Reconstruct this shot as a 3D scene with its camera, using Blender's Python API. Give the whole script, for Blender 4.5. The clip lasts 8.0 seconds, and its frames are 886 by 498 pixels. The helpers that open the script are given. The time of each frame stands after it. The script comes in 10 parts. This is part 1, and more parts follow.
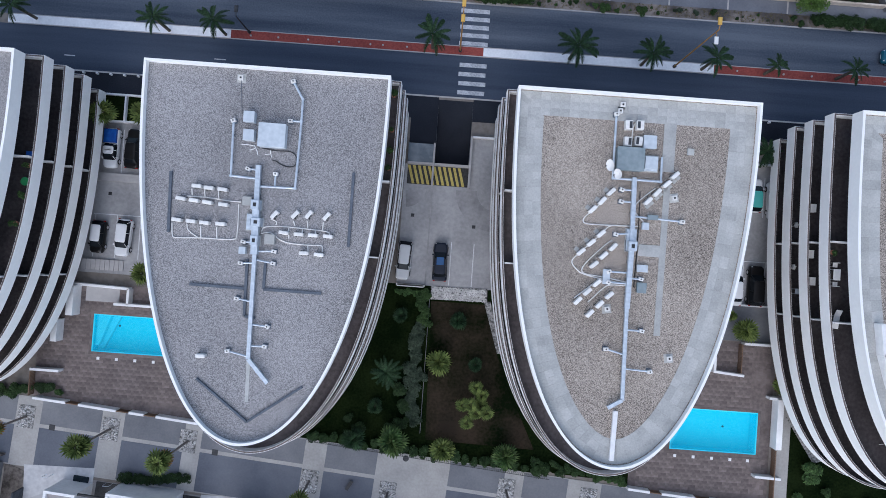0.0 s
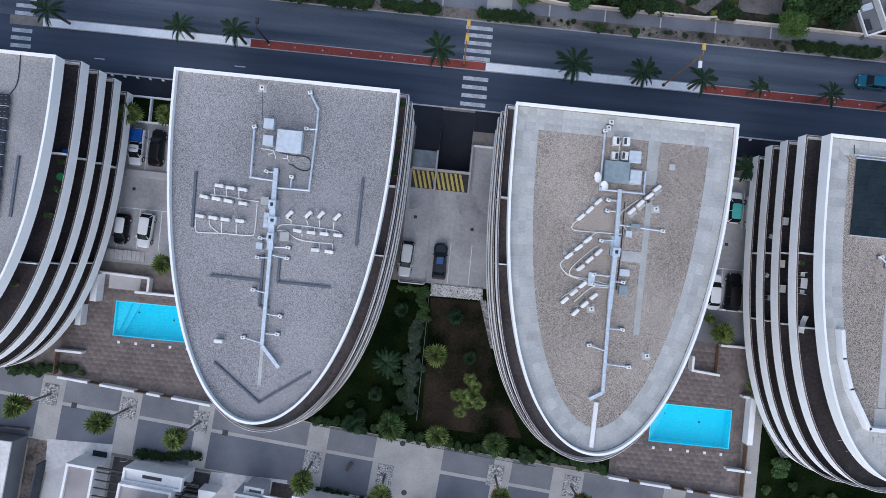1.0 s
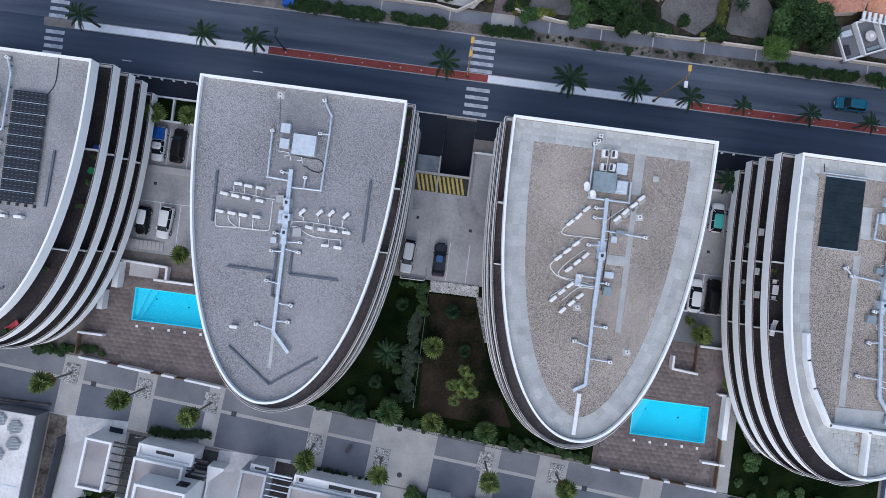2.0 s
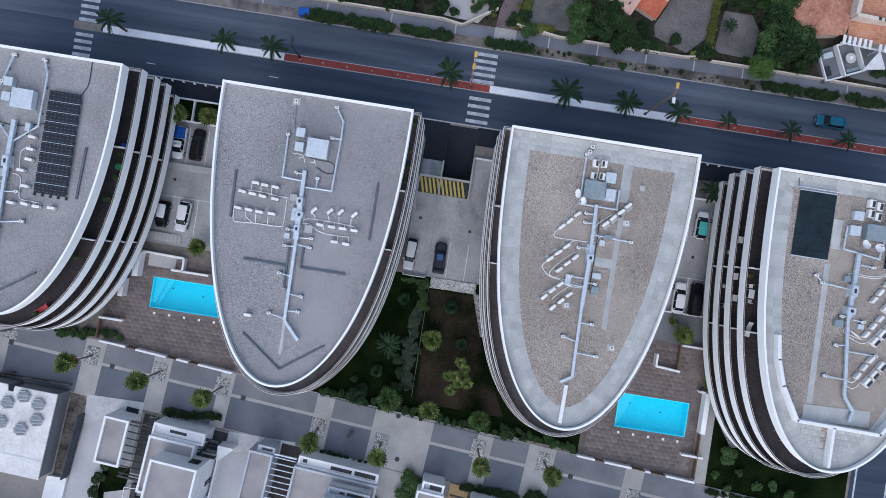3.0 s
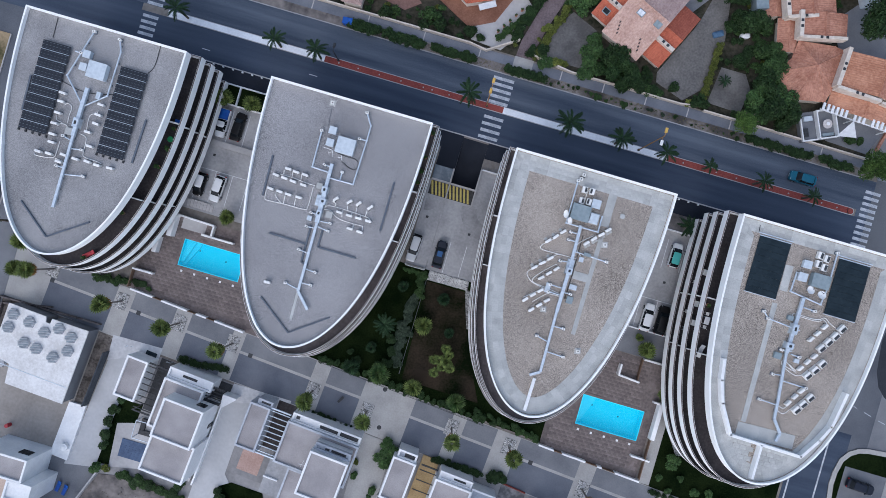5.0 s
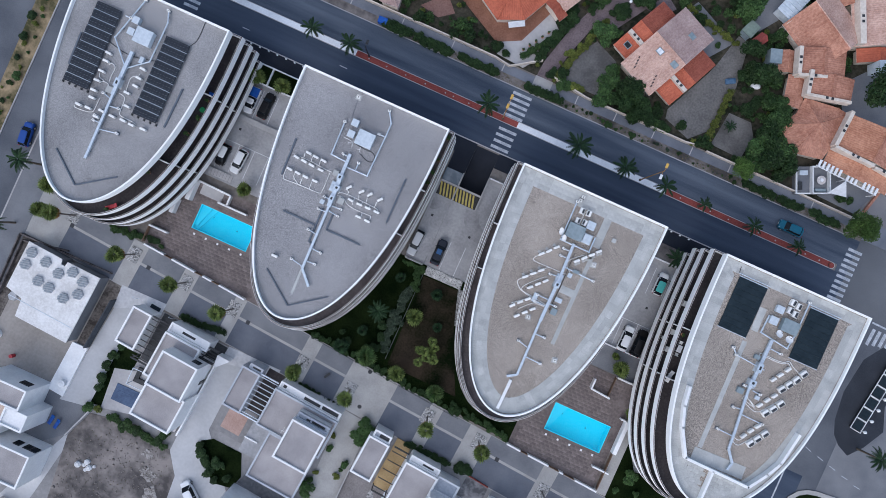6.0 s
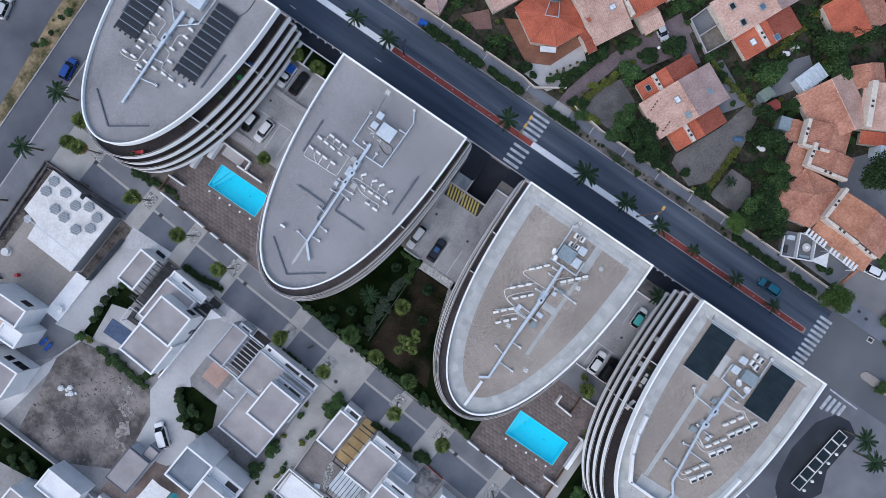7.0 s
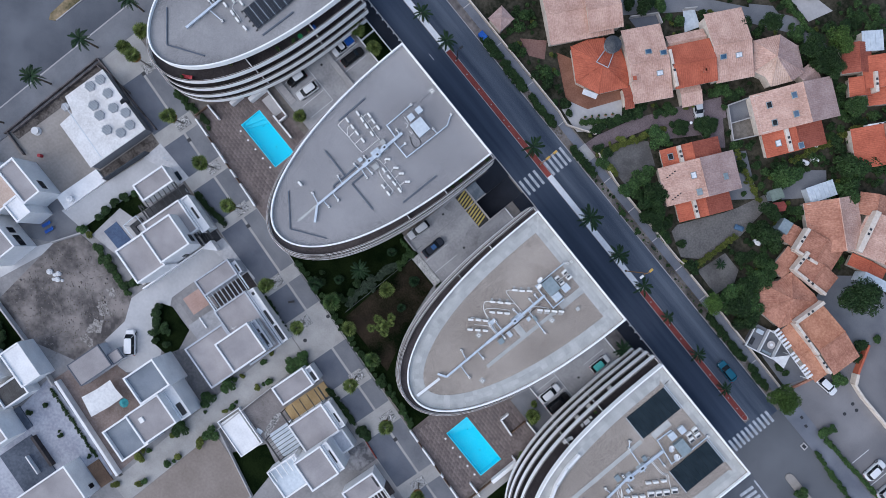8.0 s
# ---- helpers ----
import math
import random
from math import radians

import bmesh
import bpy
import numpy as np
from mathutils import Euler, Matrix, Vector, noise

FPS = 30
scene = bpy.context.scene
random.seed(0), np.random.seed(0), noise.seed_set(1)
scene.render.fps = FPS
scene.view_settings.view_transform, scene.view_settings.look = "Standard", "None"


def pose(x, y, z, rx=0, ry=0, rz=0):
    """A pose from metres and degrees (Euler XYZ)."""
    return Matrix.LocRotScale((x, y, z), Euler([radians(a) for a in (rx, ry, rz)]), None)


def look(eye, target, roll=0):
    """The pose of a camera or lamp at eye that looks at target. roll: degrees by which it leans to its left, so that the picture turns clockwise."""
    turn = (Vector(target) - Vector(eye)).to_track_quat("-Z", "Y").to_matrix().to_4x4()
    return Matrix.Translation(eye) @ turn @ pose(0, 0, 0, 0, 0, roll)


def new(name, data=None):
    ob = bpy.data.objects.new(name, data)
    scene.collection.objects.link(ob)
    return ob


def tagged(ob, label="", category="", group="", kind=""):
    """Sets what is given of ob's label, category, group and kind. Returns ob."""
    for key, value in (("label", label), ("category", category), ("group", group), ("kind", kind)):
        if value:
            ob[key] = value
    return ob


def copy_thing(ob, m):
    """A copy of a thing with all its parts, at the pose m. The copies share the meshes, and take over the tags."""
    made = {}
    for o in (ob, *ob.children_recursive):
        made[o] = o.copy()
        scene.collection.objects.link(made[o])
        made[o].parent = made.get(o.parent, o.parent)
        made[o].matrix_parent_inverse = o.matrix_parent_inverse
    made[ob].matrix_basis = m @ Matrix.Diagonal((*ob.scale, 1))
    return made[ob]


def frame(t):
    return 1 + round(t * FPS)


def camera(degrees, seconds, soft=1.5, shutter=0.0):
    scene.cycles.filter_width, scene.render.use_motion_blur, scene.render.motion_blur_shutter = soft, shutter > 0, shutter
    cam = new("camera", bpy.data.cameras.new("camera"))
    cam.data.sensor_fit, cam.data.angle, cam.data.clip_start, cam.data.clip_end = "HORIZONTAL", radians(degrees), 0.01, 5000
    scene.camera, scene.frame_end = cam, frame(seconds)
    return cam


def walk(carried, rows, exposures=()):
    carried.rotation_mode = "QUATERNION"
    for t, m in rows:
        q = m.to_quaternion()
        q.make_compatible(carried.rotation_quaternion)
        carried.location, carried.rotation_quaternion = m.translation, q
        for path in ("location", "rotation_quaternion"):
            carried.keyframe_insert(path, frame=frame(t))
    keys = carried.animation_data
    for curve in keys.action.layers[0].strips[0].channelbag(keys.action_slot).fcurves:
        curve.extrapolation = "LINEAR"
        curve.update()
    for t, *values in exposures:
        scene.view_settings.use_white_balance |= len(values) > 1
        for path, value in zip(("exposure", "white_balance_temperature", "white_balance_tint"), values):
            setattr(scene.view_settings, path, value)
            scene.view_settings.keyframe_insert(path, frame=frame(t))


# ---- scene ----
cam = camera(73.7, 8.0, soft=0.6)
# t, x, y, z, tilt about x, tilt about y, heading: a slow climb straight up, looking down and turning
PATH = [
    (0.0, -6.445, -16.556, 70.809, 0.851, -0.157, 4.154),
    (0.5, -6.438, -16.485, 73.349, 0.821, -0.158, 4.811),
    (1.0, -6.453, -16.436, 75.927, 0.727, -0.178, 5.754),
    (1.5, -6.353, -16.430, 78.497, 0.690, -0.169, 6.931),
    (1.7, -6.343, -16.461, 79.535, 0.683, -0.157, 7.188),
    (2.8, -6.286, -16.631, 85.243, 0.643, -0.090, 8.508),
    (3.0, -6.276, -16.662, 86.281, 0.636, -0.078, 8.951),
    (3.5, -6.172, -16.697, 88.895, 0.579, -0.019, 10.510),
    (4.0, -6.011, -16.710, 91.459, 0.542, 0.050, 12.498),
    (4.5, -5.904, -16.774, 94.033, 0.521, 0.152, 13.892),
    (4.7, -5.857, -16.712, 95.065, 0.473, 0.173, 14.686),
    (5.8, -5.597, -16.369, 100.744, 0.209, 0.285, 22.364),
    (6.0, -5.550, -16.307, 101.776, 0.161, 0.306, 24.202),
    (6.5, -5.480, -16.182, 104.421, 0.043, 0.274, 28.866),
    (7.0, -5.620, -16.200, 106.740, 0.023, 0.053, 34.444),
    (7.5, -5.750, -16.250, 109.299, -0.077, -0.174, 42.240),
    (8.0, -5.850, -16.300, 111.678, -0.123, -0.408, 50.975),
]
walk(cam, [(t, pose(*row)) for t, *row in PATH], [(0.0, 0.14, 5880, 10)])

# ---- light: high overcast, soft light from the south ----
world = bpy.data.worlds.new("sky")
scene.world = world
world.use_nodes = True
wn = world.node_tree.nodes
sky = wn.new("ShaderNodeTexSky")
sky.sky_type = "NISHITA"
sky.sun_disc = False
sky.sun_elevation = radians(45)
sky.sun_rotation = radians(193)
sky.air_density, sky.dust_density = 1.0, 2.0
wn["Background"].inputs["Strength"].default_value = 0.15
world.node_tree.links.new(sky.outputs[0], wn["Background"].inputs["Color"])
sun_data = bpy.data.lights.new("sun", "SUN")
sun_data.energy, sun_data.angle, sun_data.color = 1.75, radians(126), (1.0, 0.96, 0.92)
sun = new("sun", sun_data)
sun.matrix_world = look((-13.5, -58, 59.6), (0, 0, 0))


# ---- materials ----
def mat(name, dark, light, fine=10.0, coarse=0.25, rough=0.8, bump=0.0, metal=0.0, contrast=0.35, stain=0.35, vary=0.0, spec=0.3, pebbles=False, stretch=None):
    """A surface between two colours: fine grain, broad stains, relief; fine and coarse are counts per metre."""
    m = bpy.data.materials.new(name)
    m.use_nodes = True
    nt = m.node_tree
    ns, ln = nt.nodes, nt.links
    b = ns["Principled BSDF"]
    b.inputs["Roughness"].default_value, b.inputs["Metallic"].default_value = rough, metal
    b.inputs["Specular IOR Level"].default_value = spec
    co = ns.new("ShaderNodeTexCoord")
    n1, n2 = ns.new("ShaderNodeTexNoise"), ns.new("ShaderNodeTexNoise")
    for n, s, d in ((n1, fine, 3.0), (n2, coarse, 5.0)):
        n.inputs["Scale"].default_value, n.inputs["Detail"].default_value = s, d
        ln.new(co.outputs["Object"], n.inputs["Vector"])
    if stretch:
        mp = ns.new("ShaderNodeMapping")
        mp.inputs["Scale"].default_value = stretch
        ln.new(co.outputs["Object"], mp.inputs["Vector"])
        ln.new(mp.outputs["Vector"], n2.inputs["Vector"])
    grain = n1.outputs["Fac"]
    if pebbles:
        vor, sep = ns.new("ShaderNodeTexVoronoi"), ns.new("ShaderNodeSeparateColor")
        vor.inputs["Scale"].default_value = fine
        ln.new(co.outputs["Object"], vor.inputs["Vector"])
        ln.new(vor.outputs["Color"], sep.inputs["Color"])
        n1.inputs["Scale"].default_value = fine * 0.4
        soften = ns.new("ShaderNodeMix")
        soften.inputs["Factor"].default_value = 0.28
        ln.new(sep.outputs["Red"], soften.inputs["A"])
        ln.new(n1.outputs["Fac"], soften.inputs["B"])
        grain = soften.outputs["Result"]
    r1, r2 = ns.new("ShaderNodeMapRange"), ns.new("ShaderNodeMapRange")
    for r, n, c in ((r1, grain, contrast), (r2, n2.outputs["Fac"], stain)):
        wide = pebbles and r is r1
        r.inputs["From Min"].default_value, r.inputs["From Max"].default_value = (0.0, 1.0) if wide else (0.3, 0.7)
        r.inputs["To Min"].default_value, r.inputs["To Max"].default_value = -c, c
        r.clamp = False
        ln.new(n, r.inputs["Value"])
    add = ns.new("ShaderNodeMath")
    add.operation = "ADD"
    ln.new(r1.outputs[0], add.inputs[0])
    ln.new(r2.outputs[0], add.inputs[1])
    half = ns.new("ShaderNodeMath")
    half.operation = "ADD"
    half.inputs[1].default_value = 0.5
    half.use_clamp = True
    ln.new(add.outputs[0], half.inputs[0])
    mix = ns.new("ShaderNodeMix")
    mix.data_type = "RGBA"
    mix.inputs["A"].default_value, mix.inputs["B"].default_value = (*dark, 1), (*light, 1)
    ln.new(half.outputs[0], mix.inputs["Factor"])
    out = mix.outputs["Result"]
    if vary:
        info, hsv = ns.new("ShaderNodeObjectInfo"), ns.new("ShaderNodeHueSaturation")
        rr = ns.new("ShaderNodeMapRange")
        rr.inputs["To Min"].default_value, rr.inputs["To Max"].default_value = 1 - vary, 1 + vary
        ln.new(info.outputs["Random"], rr.inputs["Value"])
        ln.new(rr.outputs[0], hsv.inputs["Value"])
        ln.new(out, hsv.inputs["Color"])
        out = hsv.outputs["Color"]
    ln.new(out, b.inputs["Base Color"])
    if bump:
        bp = ns.new("ShaderNodeBump")
        bp.inputs["Strength"].default_value, bp.inputs["Distance"].default_value = bump, 0.05
        ln.new(grain, bp.inputs["Height"])
        ln.new(bp.outputs["Normal"], b.inputs["Normal"])
    return m


def leaf_mat(name, dark, light):
    """Foliage: each leaf takes its own tone."""
    m = mat(name, dark, light, fine=3.0, coarse=0.6, rough=0.6, contrast=0.3, stain=0.3, vary=0.25, spec=0.14)
    nt = m.node_tree
    geo, hsv = nt.nodes.new("ShaderNodeNewGeometry"), nt.nodes.new("ShaderNodeHueSaturation")
    rr = nt.nodes.new("ShaderNodeMapRange")
    rr.inputs["To Min"].default_value, rr.inputs["To Max"].default_value = 0.55, 1.5
    nt.links.new(geo.outputs["Random Per Island"], rr.inputs["Value"])
    nt.links.new(rr.outputs[0], hsv.inputs["Value"])
    b = nt.nodes["Principled BSDF"]
    nt.links.new(b.inputs["Base Color"].links[0].from_socket, hsv.inputs["Color"])
    nt.links.new(hsv.outputs["Color"], b.inputs["Base Color"])
    return m


GRAVEL = mat("grey_gravel", (0.12, 0.118, 0.122), (0.45, 0.436, 0.434), 17.0, 0.09, 0.95, 0.3, contrast=0.64, stain=0.14, pebbles=True)
GRAVEL_C = mat("pale_fine_gravel", (0.15, 0.147, 0.15), (0.415, 0.405, 0.40), 11.0, 0.14, 0.95, 0.25, contrast=0.36, stain=0.22, pebbles=True)
GRAVEL_B = mat("brown_gravel", (0.06, 0.048, 0.04), (0.565, 0.495, 0.425), 19.0, 0.12, 0.95, 0.35, contrast=0.6, stain=0.14, pebbles=True)
GRAVEL_V = mat("villa_roof_gravel", (0.25, 0.233, 0.232), (0.415, 0.387, 0.38), 9.0, 0.25, 0.95, 0.4, contrast=0.2, stain=0.4)
WHITE = mat("white_paint", (0.67, 0.67, 0.67), (0.85, 0.85, 0.84), 3.0, 0.35, 0.6, 0.1, contrast=0.2, stain=0.4)
BEIGE = mat("weathered_render", (0.42, 0.38, 0.36), (0.66, 0.62, 0.59), 4.0, 0.4, 0.8, 0.2, contrast=0.3, stain=0.4)
SLAB = mat("paving_slab", (0.33, 0.335, 0.325), (0.50, 0.50, 0.475), 6.0, 0.6, 0.9, 0.2, contrast=0.25, stain=0.3, vary=0.1)
CONCRETE = mat("concrete", (0.255, 0.255, 0.26), (0.425, 0.42, 0.422), 2.5, 0.2, 0.85, 0.15, contrast=0.2, stain=0.5)
PALE = mat("pale_concrete", (0.32, 0.31, 0.31), (0.48, 0.465, 0.455), 2.0, 0.15, 0.85, 0.15, contrast=0.15, stain=0.45)
ASPHALT = mat("asphalt", (0.034, 0.047, 0.073), (0.070, 0.088, 0.122), 6.0, 0.5, 0.8, 0.3, contrast=0.15, stain=0.55, spec=0.12, stretch=(0.05, 1.0, 1.0))
ASPHALT_N = mat("worn_asphalt", (0.046, 0.060, 0.086), (0.118, 0.138, 0.170), 6.0, 0.45, 0.8, 0.3, contrast=0.2, stain=0.6, spec=0.12, stretch=(0.06, 1.0, 1.0))
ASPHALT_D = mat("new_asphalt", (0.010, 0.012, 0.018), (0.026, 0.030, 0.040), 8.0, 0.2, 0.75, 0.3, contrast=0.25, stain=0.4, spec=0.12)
PROM_D = mat("grey_promenade", (0.13, 0.135, 0.15), (0.21, 0.215, 0.225), 5.0, 0.22, 0.85, 0.2, contrast=0.15, stain=0.45)
PROM_B = mat("blue_grey_promenade", (0.095, 0.105, 0.13), (0.15, 0.16, 0.185), 5.0, 0.22, 0.85, 0.2, contrast=0.15, stain=0.45)
FOOT = mat("blue_grey_footway", (0.12, 0.13, 0.155), (0.195, 0.207, 0.235), 5.0, 0.22, 0.85, 0.2, contrast=0.15, stain=0.45)
PROM_L = mat("light_promenade", (0.29, 0.282, 0.268), (0.42, 0.408, 0.388), 4.0, 0.3, 0.85, 0.2, contrast=0.2, stain=0.4)
RED = mat("red_paving", (0.18, 0.04, 0.033), (0.32, 0.075, 0.06), 5.0, 0.3, 0.85, 0.2)
PAINT = mat("road_paint", (0.30, 0.32, 0.35), (0.56, 0.58, 0.61), 5.0, 1.2, 0.7, contrast=0.35, stain=0.5)
LINE = mat("white_line_paint", (0.52, 0.53, 0.54), (0.74, 0.75, 0.76), 5.0, 1.2, 0.7, contrast=0.3, stain=0.4)
YELLOW = mat("yellow_paint", (0.40, 0.32, 0.09), (0.54, 0.44, 0.13), 4.0, 1.0, 0.7)
BLACK = mat("black_paint", (0.018, 0.018, 0.018), (0.05, 0.05, 0.05), 4.0, 1.0, 0.7)
PAVER = mat("brown_paver", (0.108, 0.087, 0.081), (0.205, 0.17, 0.16), 2.2, 0.3, 0.85, 0.2, contrast=0.3, stain=0.55, vary=0.18)
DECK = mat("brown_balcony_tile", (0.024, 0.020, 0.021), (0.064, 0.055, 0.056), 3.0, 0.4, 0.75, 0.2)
WOOD = mat("brown_wood", (0.10, 0.06, 0.04), (0.22, 0.14, 0.09), 6.0, 0.6, 0.7, 0.3)
WOOD_Y = mat("yellow_wood", (0.30, 0.20, 0.09), (0.46, 0.33, 0.16), 6.0, 0.6, 0.7, 0.3)
GLASS = mat("dark_window_glass", (0.008, 0.010, 0.013), (0.02, 0.024, 0.028), 0.6, 0.2, 0.12, spec=0.16)
SKYGLASS = mat("blue_window_glass", (0.03, 0.07, 0.12), (0.06, 0.12, 0.2), 0.6, 0.2, 0.06, spec=0.8)
WATER = mat("pool_water", (0.05, 0.62, 0.82), (0.08, 0.72, 0.90), 0.5, 0.15, 0.06, 0.0, contrast=0.15, stain=0.3, spec=0.4)
wnt = WATER.node_tree
clear, blend = wnt.nodes.new("ShaderNodeBsdfTransparent"), wnt.nodes.new("ShaderNodeMixShader")
clear.inputs["Color"].default_value = (0.6, 0.97, 1.0, 1)
blend.inputs["Fac"].default_value = 0.75
wnt.links.new(wnt.nodes["Principled BSDF"].outputs[0], blend.inputs[1])
wnt.links.new(clear.outputs[0], blend.inputs[2])
wnt.links.new(blend.outputs[0], wnt.nodes["Material Output"].inputs["Surface"])
POOLTILE = mat("pool_tile", (0.07, 0.74, 0.92), (0.12, 0.84, 0.97), 3.0, 0.5, 0.3)
STEPTILE = mat("pale_step_tile", (0.20, 0.78, 0.92), (0.27, 0.84, 0.95), 3.0, 0.5, 0.4)
GALV = mat("galvanised_steel", (0.42, 0.48, 0.54), (0.62, 0.68, 0.74), 3.0, 0.8, 0.42, 0.05, metal=0.35)
CABINET = mat("pale_sheet_metal", (0.45, 0.505, 0.55), (0.61, 0.66, 0.70), 2.0, 0.7, 0.45, 0.03)
GREYBOX = mat("blue_grey_sheet", (0.19, 0.24, 0.26), (0.28, 0.33, 0.35), 2.0, 0.7, 0.5, 0.03)
ACWHITE = mat("off_white_enamel", (0.66, 0.65, 0.62), (0.82, 0.81, 0.78), 3.0, 1.2, 0.45, vary=0.06)
DARK = mat("dark_metal", (0.02, 0.021, 0.023), (0.05, 0.052, 0.056), 4.0, 0.8, 0.5)
GROOVE = mat("grey_joint_strip", (0.075, 0.09, 0.115), (0.14, 0.16, 0.19), 5.0, 0.7, 0.8)
SOLAR = mat("solar_cell", (0.006, 0.009, 0.016), (0.016, 0.021, 0.032), 3.0, 0.5, 0.35, spec=0.25)
MATBLACK = mat("black_heating_mat", (0.010, 0.018, 0.024), (0.024, 0.037, 0.046), 3.0, 0.4, 0.7, spec=0.12)
DIRT = mat("bare_earth", (0.075, 0.068, 0.066), (0.25, 0.222, 0.205), 1.2, 0.22, 0.95, 0.6, contrast=0.22, stain=0.75)
SAND = mat("sandy_ground", (0.235, 0.213, 0.19), (0.36, 0.33, 0.30), 2.0, 0.12, 0.95, 0.4, contrast=0.2, stain=0.45)
STONE = mat("white_stones", (0.10, 0.10, 0.095), (0.42, 0.41, 0.40), 4.0, 0.6, 0.9, 0.8, contrast=0.8, stain=0.1)
# near-black green: the shade of the garden between blocks is put into it
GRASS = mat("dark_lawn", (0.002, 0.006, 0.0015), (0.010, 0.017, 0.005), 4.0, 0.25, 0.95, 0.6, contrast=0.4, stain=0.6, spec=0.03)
GROUND = mat("ground_earth", (0.14, 0.125, 0.11), (0.26, 0.235, 0.21), 1.2, 0.08, 0.95, 0.4, spec=0.12)
TRUNK_G = mat("grey_palm_trunk", (0.12, 0.11, 0.10), (0.24, 0.22, 0.205), 8.0, 1.0, 0.95, 0.8)
TRUNK = mat("palm_bark", (0.07, 0.055, 0.042), (0.17, 0.14, 0.11), 8.0, 1.0, 0.95, 0.8)
LEAF_D = leaf_mat("dark_leaf", (0.009, 0.022, 0.007), (0.032, 0.060, 0.019))
LEAF_M = leaf_mat("green_leaf", (0.020, 0.045, 0.014), (0.055, 0.10, 0.03))
LEAF_Y = leaf_mat("yellow_green_leaf", (0.055, 0.075, 0.014), (0.14, 0.155, 0.035))
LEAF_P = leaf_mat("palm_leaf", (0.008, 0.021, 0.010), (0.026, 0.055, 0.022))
LEAF_F = leaf_mat("fan_palm_leaf", (0.030, 0.056, 0.013), (0.125, 0.155, 0.042))
LEAF_B = leaf_mat("dry_leaf", (0.12, 0.06, 0.02), (0.24, 0.13, 0.04))
TILE_O = mat("orange_roof_tile", (0.32, 0.08, 0.045), (0.52, 0.15, 0.085), 3.0, 0.35, 0.85, 0.3, contrast=0.3, stain=0.35)
TILE_P = mat("faded_pink_roof_tile", (0.40, 0.24, 0.185), (0.64, 0.435, 0.355), 3.0, 0.35, 0.9, 0.3, contrast=0.35, stain=0.35)
TILE_B = mat("brown_red_roof_tile", (0.29, 0.125, 0.082), (0.51, 0.26, 0.178), 2.5, 0.35, 0.9, 0.3, contrast=0.4, stain=0.4)
CREAM = mat("cream_render", (0.52, 0.45, 0.38), (0.70, 0.63, 0.55), 2.0, 0.4, 0.85, 0.2)
RUBBER = mat("tyre_rubber", (0.012, 0.012, 0.012), (0.03, 0.03, 0.03), 5.0, 1.0, 0.85)
CHROME = mat("bright_alloy", (0.5, 0.5, 0.52), (0.7, 0.7, 0.72), 3.0, 1.0, 0.3, metal=0.8)
LAMP_RED = mat("red_lens", (0.25, 0.01, 0.01), (0.35, 0.02, 0.02), 3.0, 1.0, 0.2)
LAMP_CLEAR = mat("clear_lens", (0.55, 0.57, 0.6), (0.75, 0.77, 0.8), 3.0, 1.0, 0.15)
CLOTH = mat("white_canvas", (0.58, 0.58, 0.58), (0.72, 0.72, 0.71), 2.0, 0.5, 0.9, 0.1)
TEAL = mat("teal_plastic", (0.03, 0.20, 0.22), (0.06, 0.30, 0.32), 2.0, 0.5, 0.5)
BLUE = mat("blue_plastic", (0.01, 0.06, 0.30), (0.02, 0.12, 0.45), 2.0, 0.5, 0.5)
REDP = mat("red_plastic", (0.35, 0.03, 0.04), (0.5, 0.06, 0.07), 2.0, 0.5, 0.5)
AMBER = mat("yellow_enamel", (0.50, 0.30, 0.06), (0.62, 0.40, 0.10), 2.0, 0.5, 0.45)
OCHRE = mat("ochre_painted_post", (0.28, 0.15, 0.05), (0.40, 0.23, 0.09), 3.0, 0.5, 0.6)


